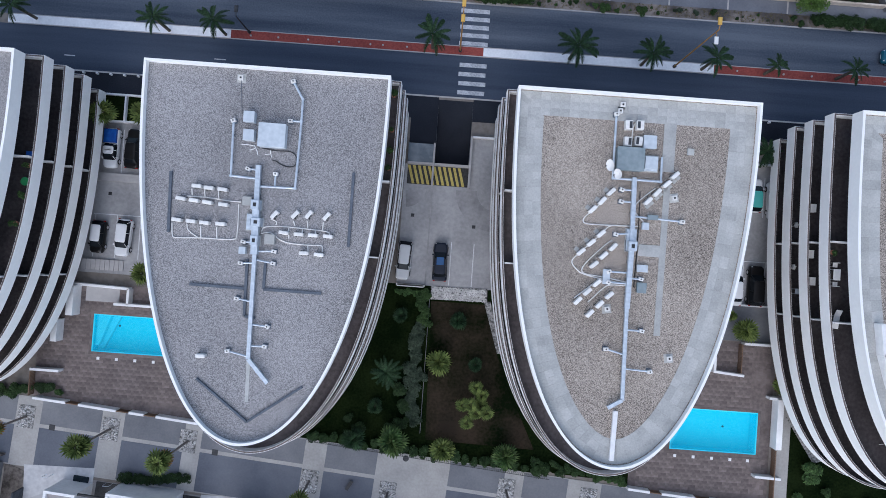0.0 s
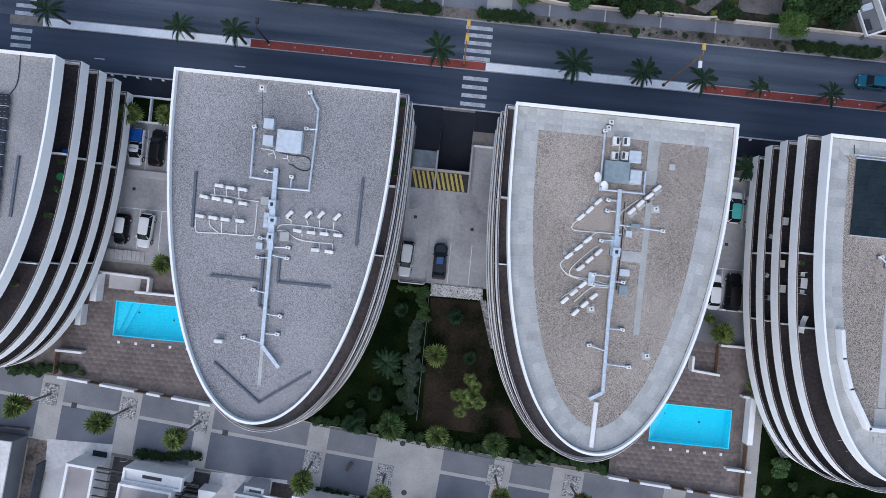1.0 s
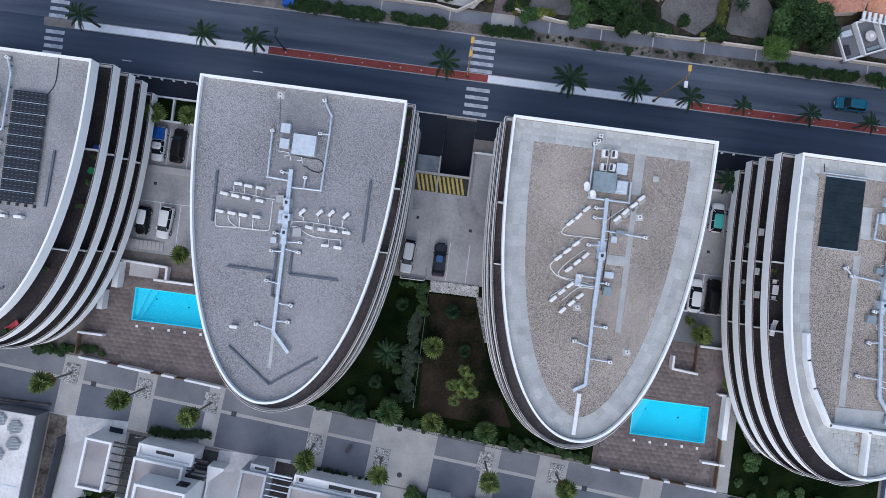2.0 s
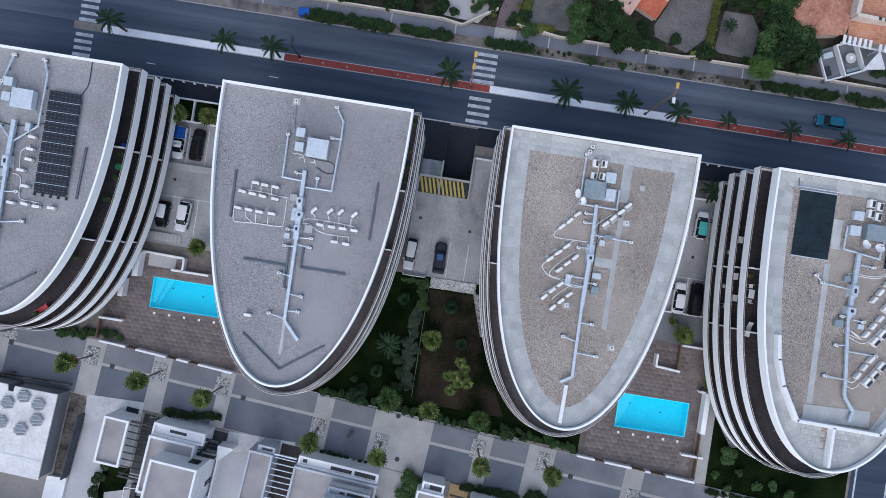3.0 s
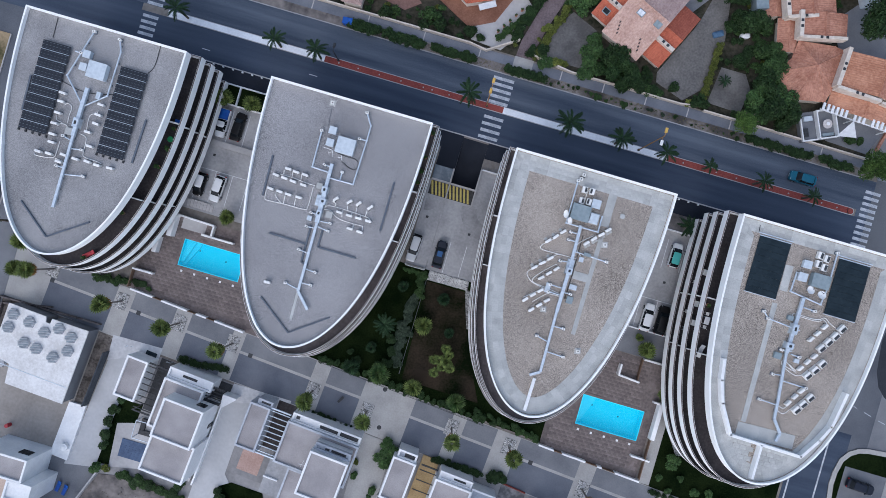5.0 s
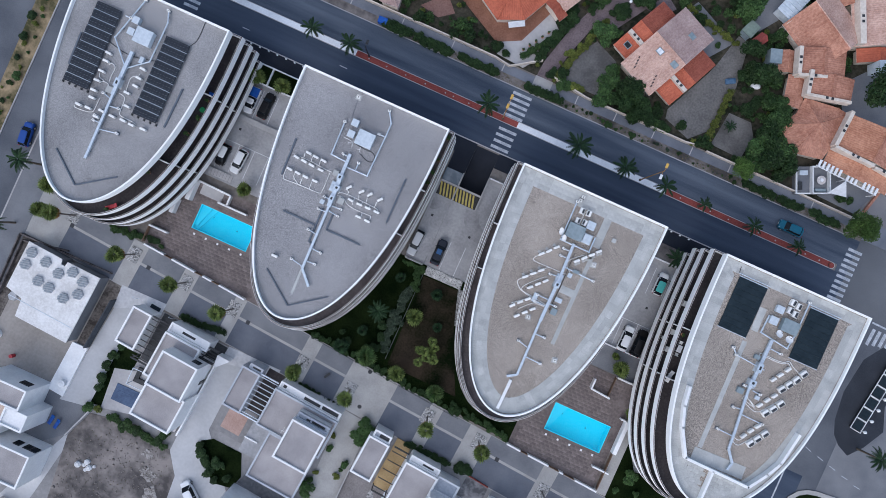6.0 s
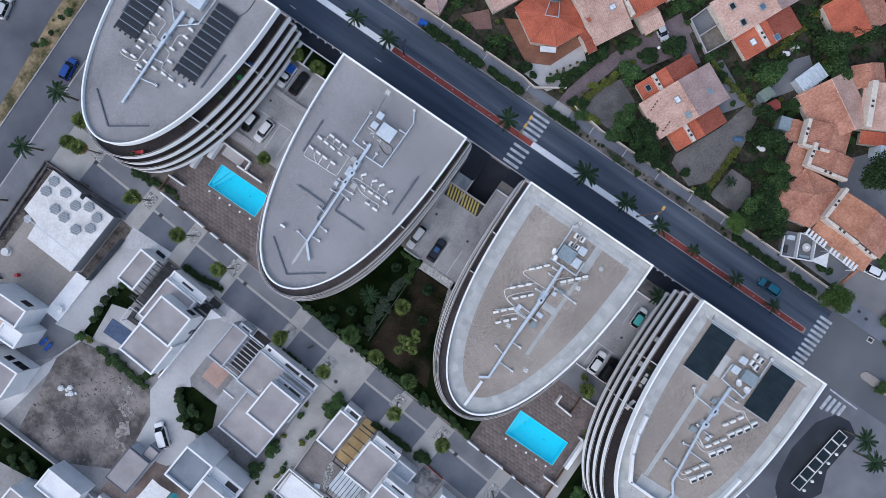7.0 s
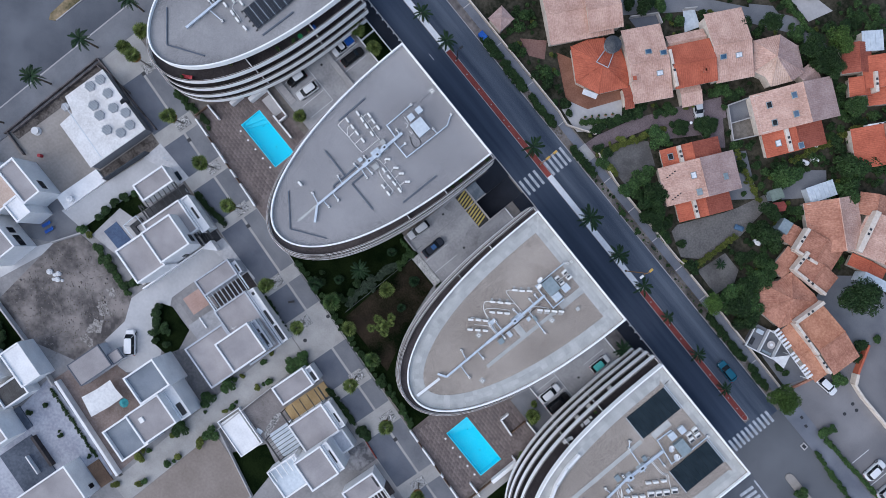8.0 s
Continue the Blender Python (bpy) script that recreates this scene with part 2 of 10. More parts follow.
# ---- mesh helpers ----
class Geo:
    """Gathers vertices and faces for one mesh."""

    def __init__(self):
        self.v, self.f = [], []

    def face(self, pts):
        n = len(self.v)
        self.v += [tuple(p) for p in pts]
        self.f.append(tuple(range(n, n + len(pts))))
        return self

    def prism(self, poly, z0, z1, cap=True):
        """An upright prism on a counter-clockwise outline."""
        n, k = len(self.v), len(poly)
        self.v += [(x, y, z0) for x, y in poly] + [(x, y, z1) for x, y in poly]
        self.f += [(n + i, n + (i + 1) % k, n + k + (i + 1) % k, n + k + i) for i in range(k)]
        if cap:
            self.f += [tuple(n + k + i for i in range(k)), tuple(n + k - 1 - i for i in range(k))]
        return self

    def box(self, x0, x1, y0, y1, z0, z1, edge=0.0, turn=0.0, at=(0, 0)):
        """A box, its upper rim chamfered by edge, turned by degrees and moved."""
        c, s = math.cos(radians(turn)), math.sin(radians(turn))

        def ring(d, z):
            return [(at[0] + c * x - s * y, at[1] + s * x + c * y, z) for x, y in ((x0 + d, y0 + d), (x1 - d, y0 + d), (x1 - d, y1 - d), (x0 + d, y1 - d))]

        rings = [ring(0, z0), ring(0, z1 - edge)] + ([ring(edge, z1)] if edge else [])
        return self.loft(rings)

    def loft(self, rings, caps=True):
        n, k = len(self.v), len(rings[0])
        for r in rings:
            self.v += [tuple(p) for p in r]
        for j in range(len(rings) - 1):
            a, b = n + j * k, n + (j + 1) * k
            self.f += [(a + i, a + (i + 1) % k, b + (i + 1) % k, b + i) for i in range(k)]
        if caps:
            self.f += [tuple(n + k - 1 - i for i in range(k)), tuple(n + (len(rings) - 1) * k + i for i in range(k))]
        return self

    def band(self, outer, inner, z0, z1, closed=True):
        """An upright band between two outlines of as many points."""
        n, k = len(self.v), len(outer)
        for line, z in ((outer, z0), (outer, z1), (inner, z1), (inner, z0)):
            self.v += [(x, y, z) for x, y in line]
        for r in range(4):
            a, b = n + r * k, n + (r + 1) % 4 * k
            self.f += [(a + i, a + (i + 1) % k, b + (i + 1) % k, b + i) for i in range(k if closed else k - 1)]
        if not closed:
            self.f += [(n, n + k, n + 2 * k, n + 3 * k), (n + k - 1, n + 4 * k - 1, n + 3 * k - 1, n + 2 * k - 1)]
        return self

    def tube(self, pts, r, n=8, taper=1.0):
        """A round tube through points."""
        pts = [Vector(p) for p in pts]
        rings = []
        for i, p in enumerate(pts):
            d = (pts[min(i + 1, len(pts) - 1)] - pts[max(i - 1, 0)]).normalized()
            a = d.orthogonal().normalized() if abs(d.z) > 0.9 else d.cross(Vector((0, 0, 1))).normalized()
            b = d.cross(a)
            k = r * (1 + (taper - 1) * i / max(len(pts) - 1, 1))
            rings.append([p + a * (k * math.cos(t)) + b * (k * math.sin(t)) for t in (2 * math.pi * q / n for q in range(n))])
        return self.loft(rings)

    def disc(self, x, y, z0, z1, r, n=12, r1=None):
        r1 = r if r1 is None else r1
        c = [(math.cos(2 * math.pi * i / n), math.sin(2 * math.pi * i / n)) for i in range(n)]
        return self.loft([[(x + r * a, y + r * b, z0) for a, b in c], [(x + r1 * a, y + r1 * b, z1) for a, b in c]])

    def mesh(self, name):
        me = bpy.data.meshes.new(name)
        me.from_pydata(self.v, [], self.f)
        bm = bmesh.new()
        bm.from_mesh(me)
        bmesh.ops.recalc_face_normals(bm, faces=bm.faces)
        bm.to_mesh(me)
        bm.free()
        return me

    def raw(self, name):
        me = bpy.data.meshes.new(name)
        me.from_pydata(self.v, [], self.f)
        return me


def part(name, geo, material, parent, label="", at=None):
    """Links a Geo or a mesh as one object under a thing."""
    me = geo.mesh(name) if isinstance(geo, Geo) else geo
    if not me.materials:
        me.materials.append(material)
    ob = new(name, me)
    ob.parent = parent
    if at is not None:
        ob.matrix_basis = at
    return tagged(ob, label) if label else ob


def thing(name, label, category, at=None, group="", kind=""):
    ob = new(name)
    ob.empty_display_size = 0.3
    if at is not None:
        ob.matrix_basis = at if isinstance(at, Matrix) else Matrix.Translation((*at, 0) if len(at) == 2 else at)
    return tagged(ob, label, category, group, kind)


def single(name, geo, material, label, category, kind="", at=None, group=""):
    """A thing of one mesh."""
    me = geo.mesh(name) if isinstance(geo, Geo) else geo
    if not me.materials:
        me.materials.append(material)
    ob = new(name, me)
    if at is not None:
        ob.matrix_basis = at
    return tagged(ob, label, category, group, kind)


def inset(poly, d):
    """The counter-clockwise outline moved inwards by d."""
    out = []
    k = len(poly)
    for i in range(k):
        a, p, b = Vector(poly[i - 1]), Vector(poly[i]), Vector(poly[(i + 1) % k])
        e, g = (p - a).normalized(), (b - p).normalized()
        n1, n2 = Vector((-e.y, e.x)), Vector((-g.y, g.x))
        m = (n1 + n2).normalized()
        out.append(tuple(p + m * (d / max(m.dot(n1), 0.4))))
    return out


def rect(x0, x1, y0, y1):
    return [(x0, y0), (x1, y0), (x1, y1), (x0, y1)]


def turned(poly, deg, at=(0, 0)):
    c, s = math.cos(radians(deg)), math.sin(radians(deg))
    return [(at[0] + c * x - s * y, at[1] + s * x + c * y) for x, y in poly]


def inside(poly, x, y):
    """Whether a point lies within an outline."""
    hit = False
    for (ax, ay), (bx, by) in zip(poly, poly[1:] + poly[:1]):
        if (ay > y) != (by > y) and x < ax + (y - ay) / (by - ay) * (bx - ax):
            hit = not hit
    return hit


# ---- the ground: one sheet with openings for the ramp and the pools ----
POOL_A, POOL_B = (-47.3, -37.0, -30.7, -26.2), (22.3, 32.65, -37.3, -32.3)
RAMP = (-8.1, -3.95, -5.5, 2.4)


def sheet(name, x0, x1, y0, y1, z, holes, material, label, category):
    """A level sheet with rectangular openings, as one mesh."""
    xs = sorted({x0, x1, *(h[0] for h in holes), *(h[1] for h in holes)})
    ys = sorted({y0, y1, *(h[2] for h in holes), *(h[3] for h in holes)})
    xs, ys = [x for x in xs if x0 <= x <= x1], [y for y in ys if y0 <= y <= y1]
    bm = bmesh.new()
    grid = [[bm.verts.new((x, y, z)) for x in xs] for y in ys]
    for j in range(len(ys) - 1):
        for i in range(len(xs) - 1):
            cx, cy = (xs[i] + xs[i + 1]) / 2, (ys[j] + ys[j + 1]) / 2
            if not any(h[0] < cx < h[1] and h[2] < cy < h[3] for h in holes):
                bm.faces.new((grid[j][i], grid[j][i + 1], grid[j + 1][i + 1], grid[j + 1][i]))
    me = bpy.data.meshes.new(name)
    bm.to_mesh(me)
    bm.free()
    return single(name, me, material, label, category, "structure")


sheet("ground", -1500, 1500, -1500, 1500, 0.0, [POOL_A, POOL_B, RAMP], GROUND, "dry brown earth between the plots", "ground")


def pad(name, x0, x1, y0, y1, z1, material, label, category, z0=0.0, poly=None, holes=()):
    if holes:
        return sheet(name, x0, x1, y0, y1, z1, holes, material, label, category)
    return single(name, Geo().prism(poly or rect(x0, x1, y0, y1), z0, z1), material, label, category, "structure")


# boulevard: two carriageways and a raised median
pad("road", -400, 400, 2.75, 7.85, 0.02, ASPHALT, "dark grey asphalt southern carriageway", "road")
pad("road", -400, 400, 9.05, 14.2, 0.02, ASPHALT_N, "worn grey asphalt northern carriageway", "road")
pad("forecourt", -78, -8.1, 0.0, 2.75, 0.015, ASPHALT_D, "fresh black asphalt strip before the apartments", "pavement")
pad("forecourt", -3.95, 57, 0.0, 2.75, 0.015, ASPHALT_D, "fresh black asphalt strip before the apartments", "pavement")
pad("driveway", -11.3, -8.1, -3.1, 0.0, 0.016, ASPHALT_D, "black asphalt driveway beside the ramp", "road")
pad("kerb", -78, 57, 2.66, 2.84, 0.05, PALE, "pale concrete kerb line along the road", "kerb")
pad("road_gap", -400, -64.8, 7.85, 9.05, 0.021, ASPHALT, "asphalt between the carriageways at the crossing", "road")
pad("road_gap", 56.6, 400, 7.85, 9.05, 0.021, ASPHALT_N, "asphalt between the carriageways at the junction", "road")
WHITE_TOP = mat("white_median_paint", (0.68, 0.69, 0.71), (0.88, 0.89, 0.90), 4.0, 0.5, 0.7, contrast=0.2, stain=0.3)
MEDIAN = [(-60.4, -33.6, WHITE_TOP, "white-painted"), (-33.6, -3.2, RED, "red-paved"), (-3.2, 24.6, WHITE_TOP, "white-painted"), (24.6, 55.6, RED, "red-paved")]
for a, b, m, word in MEDIAN:
    pad("median", a, b, 7.95, 8.95, 0.14, m, word + " top of the raised median strip", "median")
    for y in (7.85, 8.95):
        pad("kerb", a, b, y, y + 0.1, 0.15, PALE, "pale concrete kerb of the median strip", "kerb")
single("median_tip", Geo().disc(55.7, 8.45, 0.14, 0.152, 0.48, 20), RED, "red-paved rounded end of the median strip", "median", "structure")
single("median_nose", Geo().disc(55.7, 8.45, 0, 0.14, 0.6, 20), PALE, "rounded concrete nose of the median strip", "median", "structure")


def zebra(name, bars, x0, x1, y0, dy, width=0.5, label="worn white zebra crossing painted on the asphalt"):
    z = thing(name, label, "crossing", ((x0 + x1) / 2, y0), kind="structure")
    bar = Geo().box(-(x1 - x0) / 2, (x1 - x0) / 2, 0, width, 0.022, 0.03).mesh("stripe")
    for i in range(bars):
        part("stripe", bar, PAINT, z, at=pose((0.06 if i % 2 else 0), i * dy, 0))
    return z


zebra("zebra_crossing", 5, -6.2, -2.75, 9.15, 0.99)
zebra("zebra_crossing", 4, -6.0, -2.75, 3.2, 1.11)
pad("crossing_gap", -6.3, -3.2, 7.95, 8.95, 0.142, RED, "red paving where the crossing passes the median", "median", z0=0.14)
zebra("zebra_crossing", 4, -64.4, -61.8, 3.9, 0.99)
zebra("zebra_crossing", 5, -64.2, -61.6, 9.1, 0.99)
zebra("zebra_crossing", 10, 57.2, 59.7, 3.2, 0.98)
side = thing("zebra_crossing", "white zebra crossing over the side street", "crossing", (68.2, 0.0), kind="structure")
for i in range(4):
    part("stripe", Geo().box(-0.3, 0.3, -1.5 + 0.25 * i, 1.5, 0.026, 0.034), PAINT, side, at=pose(-1.35 + i * 1.05, 0, 0, 0, 0, -4))
for a, b in ((-53.4, -52.1), (-35.4, -34.0)):
    pad("lane_mark", a, b, 4.42 if a < -50 else 5.25, 4.54 if a < -50 else 5.37, 0.026, PAINT, "faded white lane dash on the asphalt", "marking", z0=0.02)

for x in (-31.2, -27.9, -24.3, -20.6, -16.8, -15.3, -12.4, 27.4, 33.0, 36.4, 42.0, 45.2, 50.8, 53.4):
    single("median_lamp", Geo().disc(0, 0, 0, 0.12, 0.13, 10, 0.09), PALE, "small pale ground lamp set in the red median", "lamp", at=pose(x, 8.42, 0.14), group="ground lamps on the median")
# north side: kerb, planting strip, footway, garden wall
pad("kerb", -400, 56.0, 14.2, 14.34, 0.13, CONCRETE, "pale kerb on the north side of the road", "kerb")
pad("verge", -400, 56.0, 14.34, 15.75, 0.1, DIRT, "bare earth planting strip beside the footway", "verge")
pad("footway", -400, 56.0, 15.75, 17.3, 0.12, FOOT, "grey asphalt footway beside the garden walls", "pavement")
joint = Geo().box(-0.09, 0.09, 15.76, 17.29, 0.12, 0.128).mesh("paving_joint")
for x in (-38, -28.5, -19, -9.5, 4.3, 11.5, 18.7, 25.8, 33, 48.5):
    single("paving_joint", joint, PALE, "pale concrete joint across the footway", "paving", "structure", pose(x, 0, 0))
pad("footway", -3.8, -0.6, 14.34, 17.6, 0.124, PROM_L, "light paved apron at the lane entrance", "pavement")

# west street beyond the row
STREET = mat("street_asphalt", (0.078, 0.085, 0.10), (0.14, 0.148, 0.165), 5.0, 0.12, 0.85, 0.3, contrast=0.18, stain=0.55, spec=0.15)
pad("street", -92.5, -78.2, -400, 2.75, 0.022, STREET, "worn grey asphalt street beside the last block", "road")
pad("kerb", -78.2, -77.95, -90, 2.0, 0.13, PALE, "pale kerb along the west street", "kerb")
pad("footway", -77.95, -73.2, -90, 0.0, 0.1, PROM_D, "wide grey footway beside the west street", "pavement")
single("traffic_island", Geo().prism([(-85.9, -45.2), (-85.2, -46.2), (-84.3, -45.4), (-84.4, -26.0), (-84.3, -2.0), (-88.0, -2.0), (-87.7, -22.0), (-86.6, -35.0)], 0, 0.16), mat("ochre_earth", (0.055, 0.055, 0.022), (0.34, 0.255, 0.155), 2.0, 0.22, 0.95, 0.4, contrast=0.2, stain=0.8), "kerbed traffic island with ochre earth and weeds", "island", "structure")
pad("kerb", -84.3, -84.12, -45.2, -2.0, 0.17, PALE, "pale kerb of the traffic island", "kerb")
pad("street", -400, -92.5, -400, 2.75, 0.012, STREET, "grey asphalt parking ground to the west", "road")

# east street and the car park across it
pad("street", 57.4, 69.0, -400, 2.75, 0.022, STREET, "grey asphalt side street past the last block", "road")
single("street_patch", Geo().prism([(71.5, -20.2), (73.5, -17.8), (75.5, -14), (74, -10), (74.9, -1.9), (72.4, -0.4), (69.6, -0.7), (67.4, -4), (66.5, -10.4), (67.1, -15.5), (68.0, -17.8), (69.4, -19.2)], 0.0, 0.027), mat('dark_patch_asphalt', (0.02, 0.023, 0.03), (0.042, 0.047, 0.058), 6, 0.3, 0.8, 0.3), "fresh dark asphalt patch round the planter row", "road", "structure")
pad("street", 57.4, 66.0, -400, -26.5, 0.026, ASPHALT, "dark asphalt of the side street by the bend", "road")
pad("square", 69.0, 140, -400, 2.75, 0.02, PROM_D, "grey paved square beyond the side street", "pavement")
pad("car_park", 56.4, 140, 17.9, 60, 0.02, mat("warm_worn_asphalt", (0.14, 0.136, 0.142), (0.235, 0.228, 0.23), 5.0, 0.1, 0.85, 0.25, contrast=0.2, stain=0.55), "grey asphalt car park north-east of the junction", "road")
pad("junction", 58.6, 140, 2.75, 14.6, 0.024, mat("bleached_asphalt", (0.085, 0.09, 0.1), (0.15, 0.155, 0.165), 6.0, 0.08, 0.85, 0.3, contrast=0.2, stain=0.5), "sun-bleached asphalt of the road junction", "road", z0=0.0)
pad("footway", 58.5, 140, 14.6, 17.9, 0.12, FOOT, "grey footway beside the car park", "pavement")
single("traffic_island", Geo().prism([(69.1, 7.9), (69.3, 7.4), (69.8, 7.2), (90, 6.7), (90, 8.9), (70.0, 8.75), (69.4, 8.5)], 0, 0.17), SAND, "kerbed sandy traffic island with a rounded end", "island", "structure")
pad("bay_line", 75.35, 75.47, 18.9, 23.0, 0.028, LINE, "white painted parking bay line", "marking", z0=0.02)
pad("bay_line", 80.9, 81.02, 18.9, 23.0, 0.028, LINE, "white painted parking bay line", "marking", z0=0.02)
for x, y in ((66.7, 26.1), (68.1, 25.9), (67.2, 23.7)):
    single("manhole_cover", Geo().disc(0, 0, 0.02, 0.034, 0.34, 16), DARK, "round dark iron manhole cover in the car park", "manhole", at=pose(x, y, 0))
for x, y in ((62.5, 16.9), (64.3, 16.5)):
    single("drain_grate", Geo().box(-0.3, 0.3, -0.25, 0.25, 0.12, 0.134), DARK, "dark square drain grate in the footway", "drain", at=pose(x, y, 0))
for i in range(5):
    single("lane_mark", Geo().box(-0.6, 0.6, -0.06, 0.06, 0.03, 0.036), PAINT, "white lane dash on the side street", "marking", "structure", pose(65.0 + 2.55 * i, -21.9 - 0.65 * i, 0, 0, 0, -18 + 3 * i))
single("edge_line", Geo().box(-3.05, 3.05, -0.15, 0.15, 0.03, 0.037), PAINT, "white line across the mouth of the side street", "marking", "structure", pose(69.2, 2.3, 0, 0, 0, -2))
bend = [(64.9, -38.0), (64.5, -35.0), (64.6, -33.0), (65.1, -30.7), (66.2, -29.2), (67.6, -28.3), (69.2, -27.9), (74.0, -27.4), (74.0, -38.0)]
single("corner_plot", Geo().prism(bend, 0.0, 0.14), GRASS, "planted corner plot beside the side street", "bed", "structure")
single("corner_kerb", Geo().band(bend, inset(bend[::-1], 0.75)[::-1], 0.0, 0.2), PROM_L, "broad tan kerb round the corner plot", "kerb", "structure")
pad("corner_court", 66.3, 74.0, -38.0, -31.6, 0.16, PROM_D, "grey paved court in the corner plot", "yard", z0=0.0)
for x0, x1, y in ((58.0, 58.25, -45), (62.6, 62.85, -45)):
    pad("lane_mark", x0, x1, y, -24, 0.032, PAINT, "white edge line along the side street", "marking", z0=0.022)

# promenade, a little askew to the row
PROM_AT, PROM_TURN, PROM_W = (0.0, -41.15), -4.55, 8.0


def prom(u, v):
    return turned([(u, -v)], PROM_TURN, PROM_AT)[0]


def prom_rect(u0, u1, v0, v1):
    return [prom(u0, v1), prom(u1, v1), prom(u1, v0), prom(u0, v0)]


single("promenade", Geo().prism(prom_rect(-76, 57.3, -0.3, PROM_W), 0.0, 0.06), PROM_L, "light concrete promenade behind the blocks", "pavement", "structure")
PANELS = [(-66.5, -55.6), (-52.6, -45.4), (-42.7, -35.4), (-33.3, -21.0), (-18.4, -12.3), (-3.6, 3.0), (5.3, 10.6), (14.6, 25.0), (27.8, 38.5), (41, 52)]
SQUARES = [-66.2, -51.1, -31.5, 17.4]
for u0, u1 in PANELS:
    single("paving_panel", Geo().prism(prom_rect(u0, u1, -0.2, 2.75), 0.06, 0.075), PROM_D, "brown-grey paving panel set in the promenade", "paving", "structure")
    single("paving_panel", Geo().prism(prom_rect(u0, u1, 3.2, PROM_W - 0.15), 0.06, 0.075), PROM_B, "blue-grey paving panel set in the promenade", "paving", "structure")
for u in SQUARES:
    single("tree_grate", Geo().prism(prom_rect(u - 0.35, u + 0.35, 2.6, 3.3), 0.06, 0.09), DARK, "dark square iron grate in the promenade", "grate", at=pose(0, 0, 0))
for x, y in ((-8.15, -46.9), (-8.94, -40.7)):
    single("manhole_cover", Geo().disc(0, 0, 0.06, 0.08, 0.36, 18), DARK, "round dark iron manhole cover in the promenade", "manhole", at=pose(x, y, 0))

# ---- the yards between the blocks ----
# west yard: planter, two rows of bays, steps, pool terrace
pad("car_park_west", -50.5, -34.5, -21.3, -3.2, 0.03, CONCRETE, "smooth grey concrete parking yard", "yard")
single("planter_bed", Geo().prism(rect(-48.2, -36, -3.1, 0.1), 0.0, 0.25), GRASS, "dark planted bed before the parking yard", "bed", "structure")
for x0, x1, y0, y1 in ((-48.3, -35.5, -0.05, 0.15), (-48.3, -35.5, -3.25, -3.05), (-45.35, -45.15, -3.05, -0.05)):
    pad("planter_wall", x0, x1, y0, y1, 0.7, WHITE, "low white rendered planter wall", "wall")
pad("ramp_wall", -49.5, -36.0, -10.3, -9.35, 0.55, PALE, "broad pale concrete wall across the parking yard", "wall")
for x in (-48.1, -45.5, -42.7, -40.1):
    pad("bay_line", x, x + 0.1, -19.4, -14.3, 0.036, LINE, "white painted parking bay line", "marking", z0=0.03)
    if x > -48:
        pad("bay_line", x, x + 0.1, -9.2, -4.0, 0.036, LINE, "white painted parking bay line", "marking", z0=0.03)
pad("bay_line", -48.3, -40.0, -14.3, -14.2, 0.036, LINE, "white painted line closing the parking bays", "marking", z0=0.03)
steps = thing("steps", "pale concrete steps at the end of the yard", "steps", (-46.6, -20.3), kind="structure")
for i in range(9):
    part("step", Geo().box(-2.4 + i * 0.53, -1.89 + i * 0.53, -0.62, 0.62, 0.0, 0.55 - 0.05 * i), PALE, steps)
pad("pool_terrace_west", -53.7, -31.0, -38.3, -22.6, 0.05, PAVER, "brown paver pool terrace", "terrace", holes=[POOL_A])
# east yard
pad("car_park_east", 21.5, 33.5, -19.5, -2.5, 0.03, CONCRETE, "smooth grey concrete parking yard", "yard")
single("planter_bed", Geo().prism(rect(24, 33, -2.6, 0.1), 0.0, 0.25), DIRT, "earthy planted bed before the parking yard", "bed", "structure")
pad("planter_wall", 23, 33, -2.8, -2.6, 0.6, WHITE, "low white rendered planter wall", "wall")
for x in (26.9, 29.7, 32.3):
    pad("bay_line", x, x + 0.1, -19.3, -14.4, 0.036, LINE, "white painted parking bay line", "marking", z0=0.03)
for x in (28.6, 31.6):
    pad("bay_line", x, x + 0.1, -9, -4.2, 0.036, LINE, "white painted parking bay line", "marking", z0=0.03)
pad("bay_line", 26, 33, -14.4, -14.3, 0.036, LINE, "white painted line closing the parking bays", "marking", z0=0.03)
pad("yard_wall", 25.5, 33.5, -19.7, -19.5, 0.8, WHITE, "low white wall closing the parking yard", "wall")
single("planter_bed", Geo().prism(rect(25, 33.5, -23.9, -19.7), 0.0, 0.12), PROM_D, "grey paved court with planting", "bed", "structure")
pad("pool_terrace_east", 17.6, 34.2, -43.2, -24.0, 0.05, PAVER, "brown paver pool terrace", "terrace", holes=[POOL_B])
pad("side_path", 34.9, 36.6, -43.6, -24.0, 0.05, PROM_L, "pale concrete path beside the terrace wall", "pavement")
